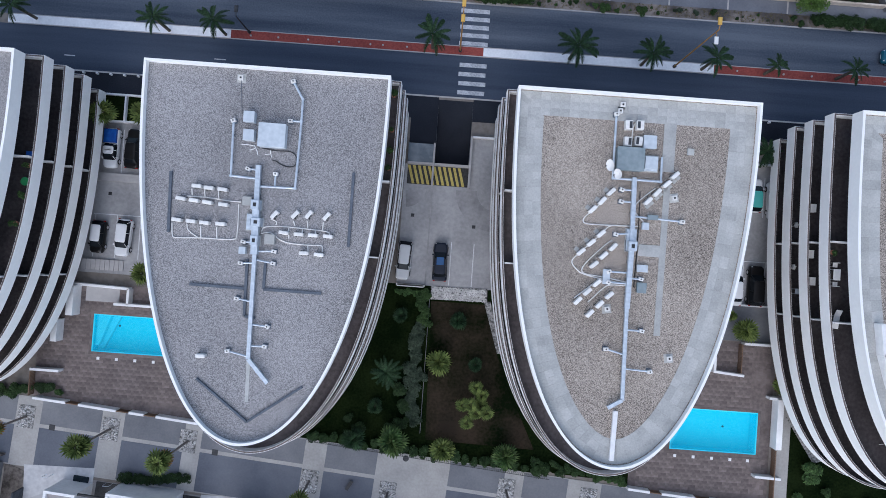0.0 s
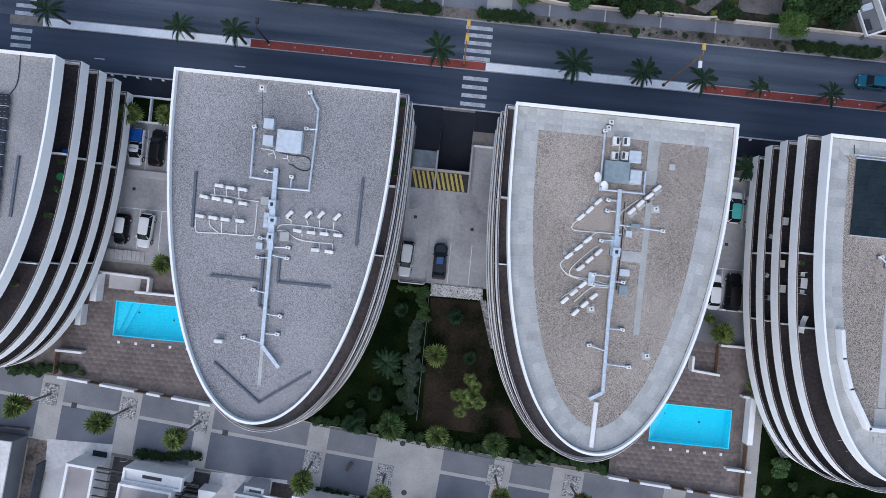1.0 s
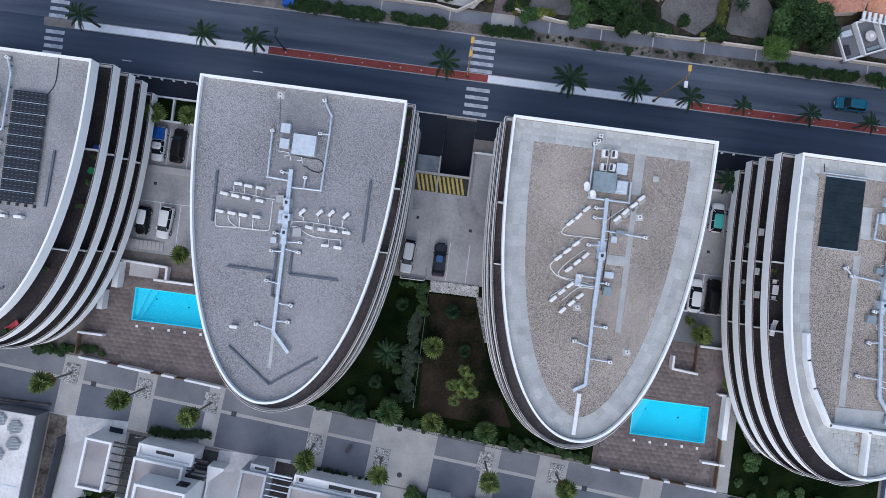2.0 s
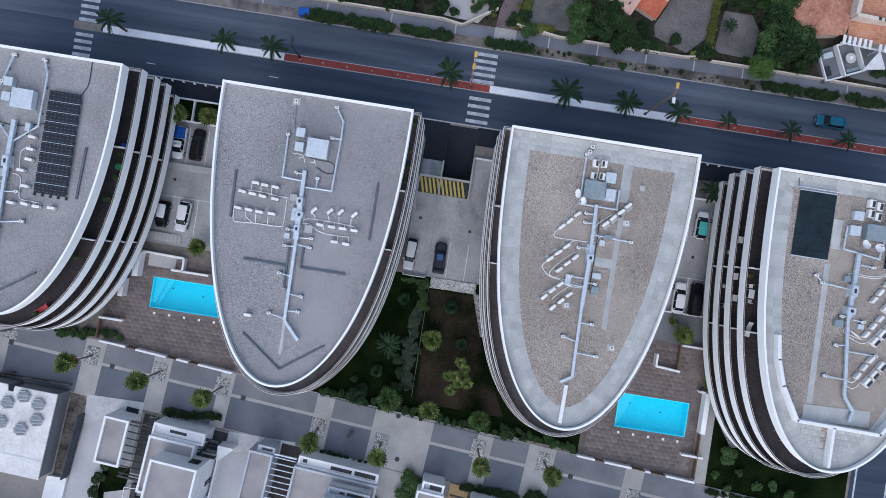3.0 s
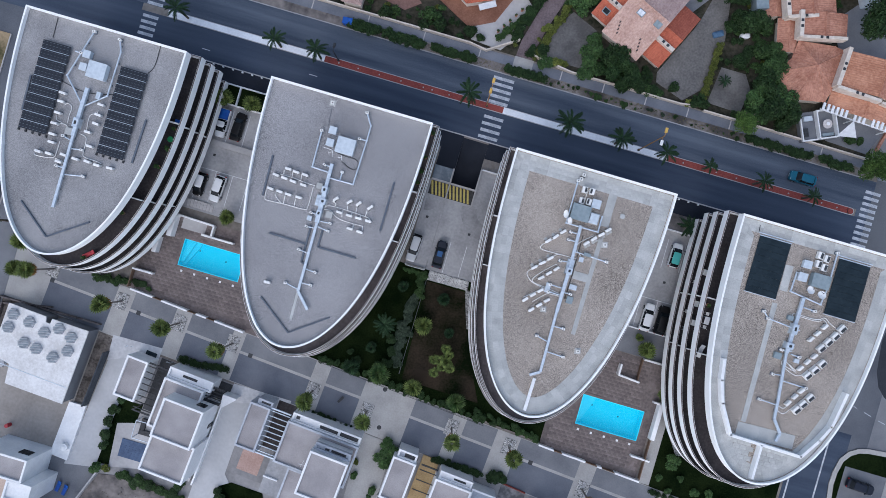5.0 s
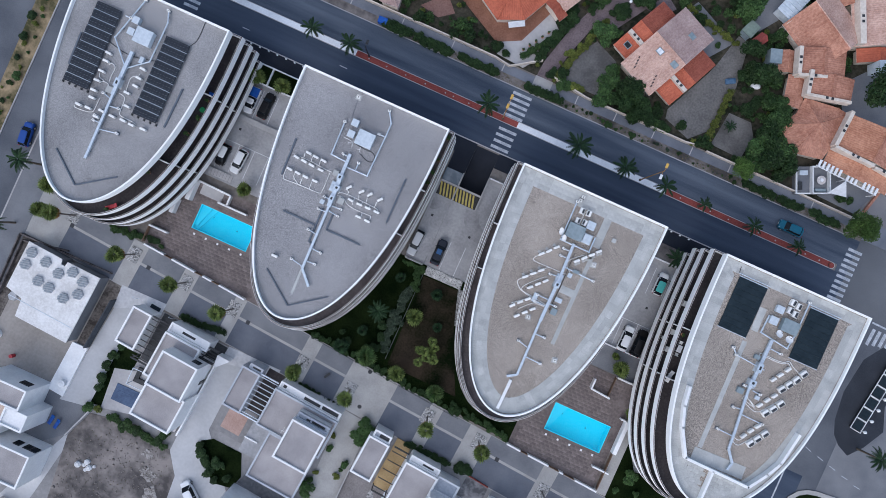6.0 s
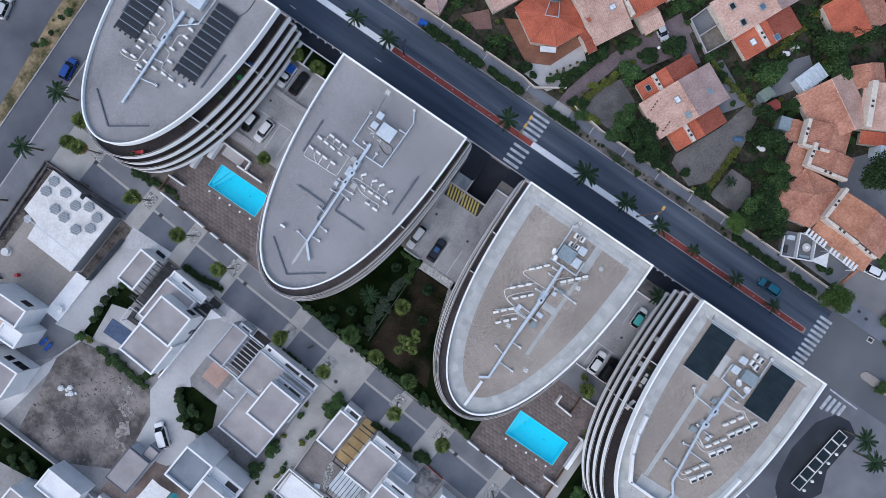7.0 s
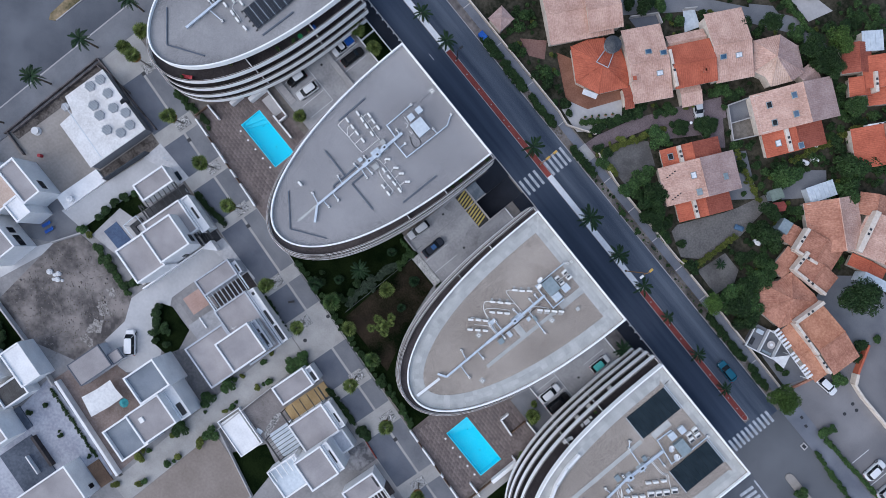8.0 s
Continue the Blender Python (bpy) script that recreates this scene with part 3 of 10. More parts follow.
# middle yard: ramp, striped zone, parking deck, garden
MID = (-11.6, -0.2, -20.0, -5.5)
pad("parking_deck", *MID, 0.03, CONCRETE, "pale grey concrete parking deck with tyre marks", "yard")
pad("parking_deck", -3.95, -0.2, -5.5, -1.9, 0.03, CONCRETE, "pale grey concrete walkway beside the ramp", "yard")
pad("platform", -11.3, -8.1, -5.5, -3.1, 0.45, mat("smoked_roof_sheet", (0.06, 0.085, 0.11), (0.16, 0.19, 0.22), 1.0, 0.35, 0.12, stain=0.5, spec=0.6), "raised blue-grey sheet roof beside the ramp", "platform")
single("ramp_floor", Geo().face([(RAMP[0], RAMP[3], 0.0), (RAMP[1], RAMP[3], 0.0), (RAMP[1], RAMP[2] - 2.5, -3.0), (RAMP[0], RAMP[2] - 2.5, -3.0)]), ASPHALT_D, "black asphalt ramp going down to the garage", "ramp", "structure")
for x0, x1 in ((RAMP[0] - 0.2, RAMP[0]), (RAMP[1], RAMP[1] + 0.22)):
    pad("ramp_wall", x0, x1, -8.1, -1.9 if x0 > -6 else -3.0, 0.75, PALE, "pale concrete retaining wall of the ramp", "wall", z0=-3.2)
    pad("ramp_wall", x0, x1, -3.0 if x0 < -6 else -1.9, 2.4, -0.002, CONCRETE, "concrete retaining wall of the ramp", "wall", z0=-3.2)
pad("ramp_lintel", -11.3, -3.95, -5.6, -5.35, 0.6, PALE, "pale concrete upstand over the garage entrance", "wall", z0=-0.5)
pad("walkway_kerb", -3.73, -0.2, -2.0, -1.8, 0.5, WHITE, "white upstand at the end of the walkway", "wall")
zone = thing("warning_zone", "yellow and black hazard stripes painted on the deck", "marking", (-7.6, -6.8), kind="structure")
part("ground_coat", Geo().box(-3.65, 3.65, -1.15, 1.15, 0.03, 0.036), BLACK, zone, "black paint between the stripes")
for i in range(11):
    x = -3.5 + i * 0.6
    part("stripe", Geo().loft([[(x - 0.16, 1.1, z), (x + 0.16, 1.1, z), (x + 0.16 + 0.62, -1.1, z), (x - 0.16 + 0.62, -1.1, z)] for z in (0.036, 0.042)]), YELLOW, zone)
SCUFF = mat("scuffed_concrete", (0.195, 0.195, 0.20), (0.36, 0.355, 0.36), 2.5, 0.3, 0.85, 0.15, contrast=0.2, stain=0.5)


def sweep(c, r0, r1, a0, a1, z, label):
    """A tyre-worn arc on the deck round a turning point."""
    pts = [(c[0] + r1 * math.cos(math.radians(a)), c[1] + r1 * math.sin(math.radians(a))) for a in range(a0, a1 + 1, 6)]
    pts += [(c[0] + r0 * math.cos(math.radians(a)), c[1] + r0 * math.sin(math.radians(a))) for a in range(a1, a0 - 1, -6)]
    single("tyre_mark", Geo().prism(pts, 0.03, z), SCUFF, label, "marking", "structure")


sweep((-0.4, -8.2), 2.4, 4.9, 182, 272, 0.0342, "wide worn tyre sweep on the concrete deck")
sweep((-0.4, -8.2), 4.3, 4.75, 182, 272, 0.0385, "dark tyre arc on the concrete deck")
sweep((-0.4, -8.2), 2.7, 3.1, 186, 270, 0.0385, "dark tyre arc on the concrete deck")
sweep((-11.4, -8.2), 0.6, 2.6, 276, 356, 0.0342, "worn tyre sweep on the concrete deck")
pad("deck_rib", -8.25, -8.07, -19.9, -8.1, 0.16, SCUFF, "low grey concrete rib dividing the parking deck", "kerb")
for x in (-5.4, -2.7):
    pad("bay_line", x, x + 0.1, -19.8, -14.6, 0.036, LINE, "white painted parking bay line", "marking", z0=0.03)
for x, y in ((-10.25, -11.7), (-2.85, -12.6), (-46.55, -11.75), (29.9, -11.2)):
    single("drain_grate", Geo().box(-0.2, 0.2, -0.2, 0.2, 0.03, 0.045), DARK, "dark square drain grate in the concrete yard", "drain", at=pose(x, y, 0))
pad("deck_edge", -11.6, -8.2, -20.15, -19.95, 0.5, WHITE, "white edge wall of the parking deck", "wall")
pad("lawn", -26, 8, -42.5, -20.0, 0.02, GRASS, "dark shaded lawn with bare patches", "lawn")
# dark tones of this thin lawn hold the shade between the blocks
single("earth_patch", Geo().prism([(-7.3, -21.8), (-0.9, -21.8), (1.0, -27.6), (3.4, -33.0), (6.2, -38.6), (-6.8, -38.3)], 0.02, 0.03), mat("thin_lawn", (0.003, 0.007, 0.002), (0.036, 0.027, 0.019), 3.0, 0.16, 0.95, 0.5, contrast=0.25, stain=0.85, spec=0.05), "thin dark lawn with brown earth showing, shade in its colour", "earth", "structure")
pad("garden_edging", -7.52, -7.46, -37.6, -21.6, 0.1, PROM_D, "thin concrete edging through the garden", "edging")
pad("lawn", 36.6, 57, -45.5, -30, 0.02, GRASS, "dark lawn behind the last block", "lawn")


# ---- pools ----
def pool(name, x0, x1, y0, y1, lids):
    p = thing(name, "rectangular swimming pool filled with bright turquoise water", "swimming pool", ((x0 + x1) / 2, (y0 + y1) / 2))
    w, h = (x1 - x0) / 2, (y1 - y0) / 2
    basin = Geo().band(rect(-w, w, -h, h), inset(rect(-w, w, -h, h), 0.12), -1.6, 0.03)
    basin.face([(-w, -h, -1.6), (w, -h, -1.6), (w, h, -1.6), (-w, h, -1.6)])
    part("basin", basin, POOLTILE, p, "tiled pool basin")
    part("water", Geo().face([(x, y, -0.06) for x, y in inset(rect(-w, w, -h, h), 0.12)]), WATER, p, "bright turquoise water surface")
    part("coping", Geo().band(inset(rect(-w, w, -h, h), -0.3), rect(-w, w, -h, h), 0.052, 0.075), PAVER, p, "brown stone coping")
    steps = Geo()
    for k in (0, 2):
        steps.loft([[(-w + 0.12, h - 0.12, z), (-w + 0.12, -h + 0.12 + 0.3 * k, z), (-w + 0.75 - 0.1 * k, -h + 0.12 + 0.3 * k, z), (-w + 2.7 - 0.45 * k, h - 0.12, z)] for z in (-1.6, -1.15 + 0.32 * k)])
    part("entry_steps", steps, STEPTILE, p, "pale submerged corner steps")
    for dx, dy in ((-w * 0.55, h * 0.35), (w * 0.35, 0.2)):
        part("floor_drain", Geo().disc(dx, dy, -1.6, -1.56, 0.13, 12), DARK, p)
    for x in lids:
        single("skimmer_lid", Geo().box(-0.17, 0.17, -0.17, 0.17, 0.05, 0.09, 0.01), WHITE, "white square skimmer lid beside the pool", "lid", at=pose(x, y0 - 0.75, 0))


pool("swimming_pool", *POOL_A, (-46.4, -44.2, -42.0, -39.8, -37.6))
pool("swimming_pool", *POOL_B, (23.0, 25.2, 27.4, 29.6, 31.7))


# terrace walls
def low_wall(name, x0, y0, x1, y1, h=1.0, t=0.3, m=WHITE, label="low white rendered terrace wall"):
    d = Vector((x1 - x0, y1 - y0))
    a = math.degrees(math.atan2(d.y, d.x))
    return single(name, Geo().box(0, d.length, -t / 2, t / 2, 0, h, 0.02), m, label, "wall", "structure", pose(x0, y0, 0, 0, 0, a))


def brown_gate(x0, y0, x1, y1):
    d = Vector((x1 - x0, y1 - y0))
    g = thing("timber_screen", "brown timber slat screen between white walls", "screen", pose(x0, y0, 0, 0, 0, math.degrees(math.atan2(d.y, d.x))), "timber screens")
    n = max(3, int(d.length / 0.16))
    slat = Geo().box(-0.06, 0.06, -0.03, 0.03, 0.05, 0.95).mesh("slat")
    for i in range(n):
        part("slat", slat, WOOD, g, at=pose((i + 0.5) * d.length / n, 0, 0))
    part("rail", Geo().box(0, d.length, -0.05, 0.05, 0.95, 1.02), WOOD, g)


for kind, pts in (("w", [(-53.2, -36.45, -49.3, -36.75)]), ("g", [(-49.3, -36.75, -47.8, -36.9)]), ("w", [(-47.8, -36.9, -43.3, -37.3)]), ("g", [(-43.3, -37.3, -41.8, -37.4)]),
                  ("w", [(-41.8, -37.4, -40.0, -37.55)]), ("g", [(-40.0, -37.55, -38.6, -37.65)]), ("w", [(-38.6, -37.65, -33.6, -38.1)]),
                  ("w", [(17.4, -42.1, 20.0, -42.3)]), ("g", [(20.0, -42.3, 21.4, -42.4)]), ("w", [(21.4, -42.4, 25.4, -42.65)]), ("g", [(25.4, -42.65, 27.4, -42.8)]),
                  ("w", [(27.4, -42.8, 28.2, -42.85)]), ("g", [(28.2, -42.85, 30.4, -43.0)]), ("w", [(30.4, -43.0, 34.6, -43.3)])):
    for q in pts:
        low_wall("terrace_wall", *q) if kind == "w" else brown_gate(*q)
low_wall("terrace_wall", -53.8, -33.1, -50.4, -33.1)
low_wall("terrace_wall", -49.8, -22.7, -43.0, -22.9)
low_wall("terrace_wall", -49.4, -22.9, -49.4, -26.4, 1.6, 0.8)
low_wall("terrace_wall", -51.1, -27.0, -51.1, -29.6, 1.4, 0.7)
low_wall("terrace_wall", -44.6, -24.8, -39.2, -24.8)
low_wall("terrace_wall", -43.0, -22.9, -43.0, -24.8)
single("paved_court", Geo().prism(rect(-48.4, -44.4, -24.7, -23.0), 0.05, 0.12), PALE, "pale paved court inside the terrace walls", "paving", "structure")
brown_gate(-53.7, -36.2, -53.7, -33.3)
brown_gate(34.4, -29.6, 34.4, -24.2)
low_wall("terrace_wall", 34.6, -30.3, 34.6, -36.2, 1.3, 0.7)
brown_gate(34.5, -36.4, 34.5, -42.9)
low_wall("terrace_wall", 32.2, -39.6, 35.3, -39.7)
low_wall("terrace_wall", 33.4, -30.3, 34.9, -30.3)
low_wall("terrace_wall", 26.6, -25.8, 26.6, -27.6, 1.2)
low_wall("terrace_wall", 26.6, -27.6, 30.2, -27.9, 1.0)
brown_gate(29.8, -24.2, 29.8, -27.6)
low_wall("terrace_wall", 30.0, -24.1, 34.3, -24.1)
low_wall("garden_wall", -11.5, -20.1, -8.3, -20.1, 0.5)
single("stone_bed", Geo().prism([(-7.4, -21.6), (-0.6, -21.45), (-0.7, -19.9), (-7.4, -20.0)], 0.0, 0.1), STONE, "bed of white stones below the parking deck", "stones", "stuff")
single("stone_bed", Geo().prism([(-1.0, -21.4), (-0.2, -21.4), (1.6, -27.5), (1.0, -27.5)], 0.0, 0.08), STONE, "strip of white stones beside the block", "stones", "stuff")
single("stone_bed", Geo().prism([(35.9, -32.5), (37.0, -33.2), (40.5, -37.5), (39.5, -37.8)], 0.0, 0.08), STONE, "strip of white stones beside the block", "stones", "stuff")
for x, y in ((-54.35, -38.95), (-44.25, -39.75), (-34.95, -40.5), (-20.2, -44.2), (-10.85, -44.95), (3.2, -43.6), (13.0, -44.0), (26.4, -47.3), (-66.5, -37.0)):
    single("stone_bed", Geo().prism(turned(rect(-1.0, 1.0, -1.35, 1.35), PROM_TURN, (x, y)), 0.06, 0.11), STONE, "bed of white stones round a palm", "stones", "stuff")

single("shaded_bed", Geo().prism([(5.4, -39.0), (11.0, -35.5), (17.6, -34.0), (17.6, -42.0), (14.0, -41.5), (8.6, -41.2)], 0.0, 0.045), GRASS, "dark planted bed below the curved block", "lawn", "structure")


# ---- apartment blocks ----
def bullet(w, length, p, shift, front=0.0, n=44):
    """Counter-clockwise outline: a straight front and a rounded point to the south; p rounds the west and the east side."""
    sides = []
    for q in p:
        line = []
        for i in range(n + 1):
            a = math.pi / 2 * i / n
            s = math.sin(a) ** (2 / q)
            line.append((w * math.cos(a), front - (length + front) * s, shift * s ** 3))
        sides.append(line)
    return [(-x + k, y) for x, y, k in sides[0]] + [(x + k, y) for x, y, k in reversed(sides[1][:-1])]


def along(poly, step):
    """Evenly spaced points and outward angles along an open outline."""
    pts = [Vector(p) for p in poly]
    out, run, at = [], 0.0, step / 2
    for a, b in zip(pts, pts[1:]):
        d = (b - a).length
        while at < run + d:
            q = a + (b - a) * ((at - run) / d)
            e = (b - a) / d
            out.append((q, math.degrees(math.atan2(e.y, e.x))))
            at += step
        run += d
    return out


# block white raised in colour, standing in for side light on its faces
LIFTED_WHITE = mat("lifted_white_paint", (0.80, 0.80, 0.79), (0.93, 0.93, 0.92), 3.0, 0.35, 0.6, 0.1, contrast=0.15, stain=0.22)
COPING = mat('brown_coping', (0.085, 0.068, 0.062), (0.19, 0.16, 0.15), 4.0, 0.4, 0.8, 0.2)
LEVELS = (12.0, 9.0, 6.0, 3.0)


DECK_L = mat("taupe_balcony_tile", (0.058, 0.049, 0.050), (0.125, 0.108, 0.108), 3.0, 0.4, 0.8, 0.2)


def block(cx, w, length, p, shift, deck, label, walls, tiles=DECK):
    b = thing("apartment_block", label, "apartment building", (cx, 0.0))
    roof = bullet(w, length, p, shift)
    core = inset(roof, 1.9)
    part("wall", Geo().prism(core, 0.0, 14.9), BEIGE, b, "pale rendered outer wall")
    part("roof", Geo().prism(inset(roof, 0.12), 14.9, 15.45), deck, b, "flat gravel roof")
    inner = inset(roof, 0.2)
    rim = part("parapet", Geo().band(roof, inner, 14.55, 16.0), LIFTED_WHITE, b, "white roof parapet")
    part("coping", Geo().band(inset(roof, -0.02), inset(roof, 0.22), 16.0, 16.05), LIFTED_WHITE, rim)
    part("soffit", Geo().band(inset(roof, 0.1), inset(roof, 2.2), 14.6, 14.8), BEIGE, b)
    rings = {}
    for z, out, tip, front in ((12.0, 0.75, 1.7, 0.45), (9.0, 0.95, 2.3, 0.45), (6.0, 1.0, 2.9, 0.45), (3.0, 0.95, 3.0, -0.3)):
        r = rings[z] = bullet(w + out, length + tip, tuple(q + 0.36 for q in p), shift, front)
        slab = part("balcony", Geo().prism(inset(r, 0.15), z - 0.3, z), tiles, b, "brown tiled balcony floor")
        part("balustrade", Geo().band(r, inset(r, 0.22), z - 0.4, z + 1.0), LIFTED_WHITE, slab, "white rendered balustrade")
        part("coping", Geo().band(inset(r, 0.04), inset(r, 0.185), z + 0.97, z + 1.02), COPING, slab, "weathered brown coping")
    pane = Geo().box(-1.05, 1.05, -0.05, 0.06, 0.15, 2.35).mesh("window")
    for z in (0.0, *reversed(LEVELS)):
        for q, a in along(core, 3.4):
            part("window", pane, GLASS, b, at=pose(q.x, q.y, z, 0, 0, a))
    for side, y in walls:
        for z in LEVELS:
            xs = [q[0] for q in inset(rings[z], 0.3) if abs(q[1] - y) < 1.6 and q[0] * side > 0]
            xc = [q[0] for q in core if abs(q[1] - y) < 1.6 and q[0] * side > 0]
            if xs and xc:
                x0, x1 = sorted((sum(xs) / len(xs), sum(xc) / len(xc)))
                part("divider", Geo().box(x0, x1, y - 0.07, y + 0.07, z, z + 1.9 if z == 3.0 else z + 1.3, 0.01), WHITE, b, "white wall between two balconies")
    return b, roof


A_X, B_X, C_X, D_X = -23.85, 11.0, -58.95, 43.2
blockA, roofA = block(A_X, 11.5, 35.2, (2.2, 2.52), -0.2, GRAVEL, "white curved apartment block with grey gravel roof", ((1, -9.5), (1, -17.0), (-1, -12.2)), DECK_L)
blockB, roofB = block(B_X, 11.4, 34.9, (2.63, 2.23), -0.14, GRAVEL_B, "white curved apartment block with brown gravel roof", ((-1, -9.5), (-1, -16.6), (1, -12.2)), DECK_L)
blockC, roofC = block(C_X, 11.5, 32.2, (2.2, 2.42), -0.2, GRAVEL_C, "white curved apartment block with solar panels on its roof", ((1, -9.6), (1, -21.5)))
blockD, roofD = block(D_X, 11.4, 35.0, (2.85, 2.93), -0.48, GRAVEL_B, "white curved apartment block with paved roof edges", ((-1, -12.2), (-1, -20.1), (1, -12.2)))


# ---- plots south of the promenade ----
PAVED = []


def yard(name, poly, z1, m, label, category="yard"):
    if name not in ("garden_ground", "lawn"):
        PAVED.append(poly)
    return single(name, Geo().prism(poly, 0.0, z1), m, label, category, "structure")


PLOT = mat("dusty_concrete", (0.19, 0.185, 0.185), (0.31, 0.30, 0.295), 2.0, 0.2, 0.9, 0.2, contrast=0.2, stain=0.5)
PALE2 = mat("bright_concrete", (0.38, 0.38, 0.385), (0.52, 0.52, 0.52), 2.0, 0.15, 0.85, 0.15, contrast=0.15, stain=0.4)
yard("plot_ground", [(-78, -43.6), (-78, -110), (60, -110), (60, -53.5)], 0.01, PLOT, "dusty grey ground between the villas", "ground")
yard("tent_lot", [(-73.4, -66), (-54.2, -67.2), (-53.6, -47.2), (-53.8, -45.3), (-73.4, -43.8)], 0.03, SAND, "sandy lot round the white-roofed hall", "ground")
yard("drive", [(-55.9, -67), (-49.8, -66), (-50.3, -47.3), (-53.6, -47.3)], 0.06, PALE2, "pale concrete drive beside a villa", "drive")
WHITE_SCREED = mat("white_screed", (0.42, 0.42, 0.43), (0.58, 0.58, 0.58), 2.0, 0.3, 0.8, 0.1)
yard("forecourt", [(-54.1, -44.6), (-45.7, -44.5), (-45.9, -46.7), (-51.2, -47.7), (-53.9, -48.8)], 0.09, WHITE_SCREED, "white screed forecourt before a villa", "yard")
yard("forecourt", [(-32.9, -46.7), (-23.1, -46.8), (-23.2, -48.3), (-24.8, -48.7), (-29.7, -49.1), (-33.1, -49.9)], 0.09, WHITE_SCREED, "white screed forecourt before a villa", "yard")
yard("court", [(-62, -80), (-52.3, -72), (-49.6, -66), (-59.8, -66.4), (-66, -69)], 0.05, PROM_D, "blue-grey paved court", "yard")
yard("drive", [(-59.5, -88.0), (-56.4, -80.9), (-52.1, -71.4), (-51.0, -70.8), (-53.3, -83.4), (-54.6, -89.0)], 0.06, PALE2, "pale concrete drive", "drive")
yard("drive", [(-34.5, -49.4), (-34.4, -58.4), (-34.9, -67.2), (-32.3, -70.9), (-31.9, -76.0), (-25.2, -77.6), (-21.6, -71.6), (-25.0, -67.5), (-30.2, -61.2), (-29.5, -48.0), (-33.8, -47.7)], 0.07, PALE2, "pale concrete drive between two villas", "drive")
DIRT_LOT = [(-52.1, -72), (-50.4, -87), (-40.8, -87), (-31.4, -82.2), (-31.9, -76.0), (-32.3, -70.9), (-34.9, -67.2), (-42, -65.6), (-50, -67)]
yard("dirt_lot", DIRT_LOT, 0.09, DIRT, "bare brown building plot with rubble", "ground")
yard("lane", [(-10.6, -48.4), (-10.3, -92), (-5.6, -92), (-5.4, -64), (-5.2, -49.0)], 0.07, PROM_L, "light beige paved lane between villas", "lane")
yard("sand_lot", [(-5.4, -71), (8, -72.5), (10, -110), (-5.6, -110)], 0.06, mat("warm_sand", (0.20, 0.165, 0.14), (0.29, 0.25, 0.22), 2.0, 0.12, 0.95, 0.4, contrast=0.2, stain=0.5), "flat sandy building plot", "ground")
yard("court", [(-5.3, -64.5), (2.3, -64.8), (3.4, -58), (-0.4, -57), (-5.2, -57)], 0.08, mat("brown_grey_gravel", (0.13, 0.118, 0.112), (0.27, 0.248, 0.24), 6.0, 0.3, 0.95, 0.3), "brown-grey gravel villa court", "yard")
yard("court", [(-16.5, -63), (-10.6, -64.9), (-10.7, -72), (-17, -68.4), (-22, -67.4), (-21, -64.5)], 0.08, mat("dark_grey_paving", (0.10, 0.10, 0.105), (0.18, 0.175, 0.175), 2.0, 0.3, 0.9, 0.2), "dark grey paved passage beside a villa", "yard")
yard("lawn", [(-30.6, -63.4), (-28.8, -62.3), (-23.4, -62.6), (-21.8, -66.4), (-22.6, -68.8), (-25.9, -69.3), (-30.0, -65.6)], 0.1, GRASS, "dark lawn behind a villa", "lawn")
yard("lawn", [(-50.0, -54.3), (-46.2, -54.3), (-46.6, -58.2), (-48.2, -65.0), (-50.8, -65.4)], 0.1, GRASS, "dark planted strip beside a villa", "lawn")
yard("lawn", [(2.4, -64.9), (7, -66), (8.6, -73.5), (-0.4, -71)], 0.1, GRASS, "dark lawn behind a villa", "lawn")
yard("court", [(-49.4, -58.2), (-41.7, -56), (-41.7, -64), (-48.8, -65.4)], 0.11, PALE, "pale tiled villa terrace", "yard")
yard("deck", [(-32.2, -88), (-11, -90.8), (-11.2, -84), (-17.6, -83.6), (-17.6, -75), (-26.4, -77.2), (-31, -76.8)], 0.12, mat("worn_deck", (0.15, 0.115, 0.1), (0.25, 0.2, 0.18), 3.0, 0.5, 0.8, 0.2), "brown deck behind a villa", "deck")
yard("court", [(-33, -88.6), (-11.5, -90.2), (-9, -110), (-30, -112)], 0.1, mat("lavender_screed", (0.27, 0.28, 0.325), (0.40, 0.415, 0.46), 2.0, 0.25, 0.8, 0.1, stain=0.5), "pale lavender screed court of a villa", "yard")


SPOTS = []


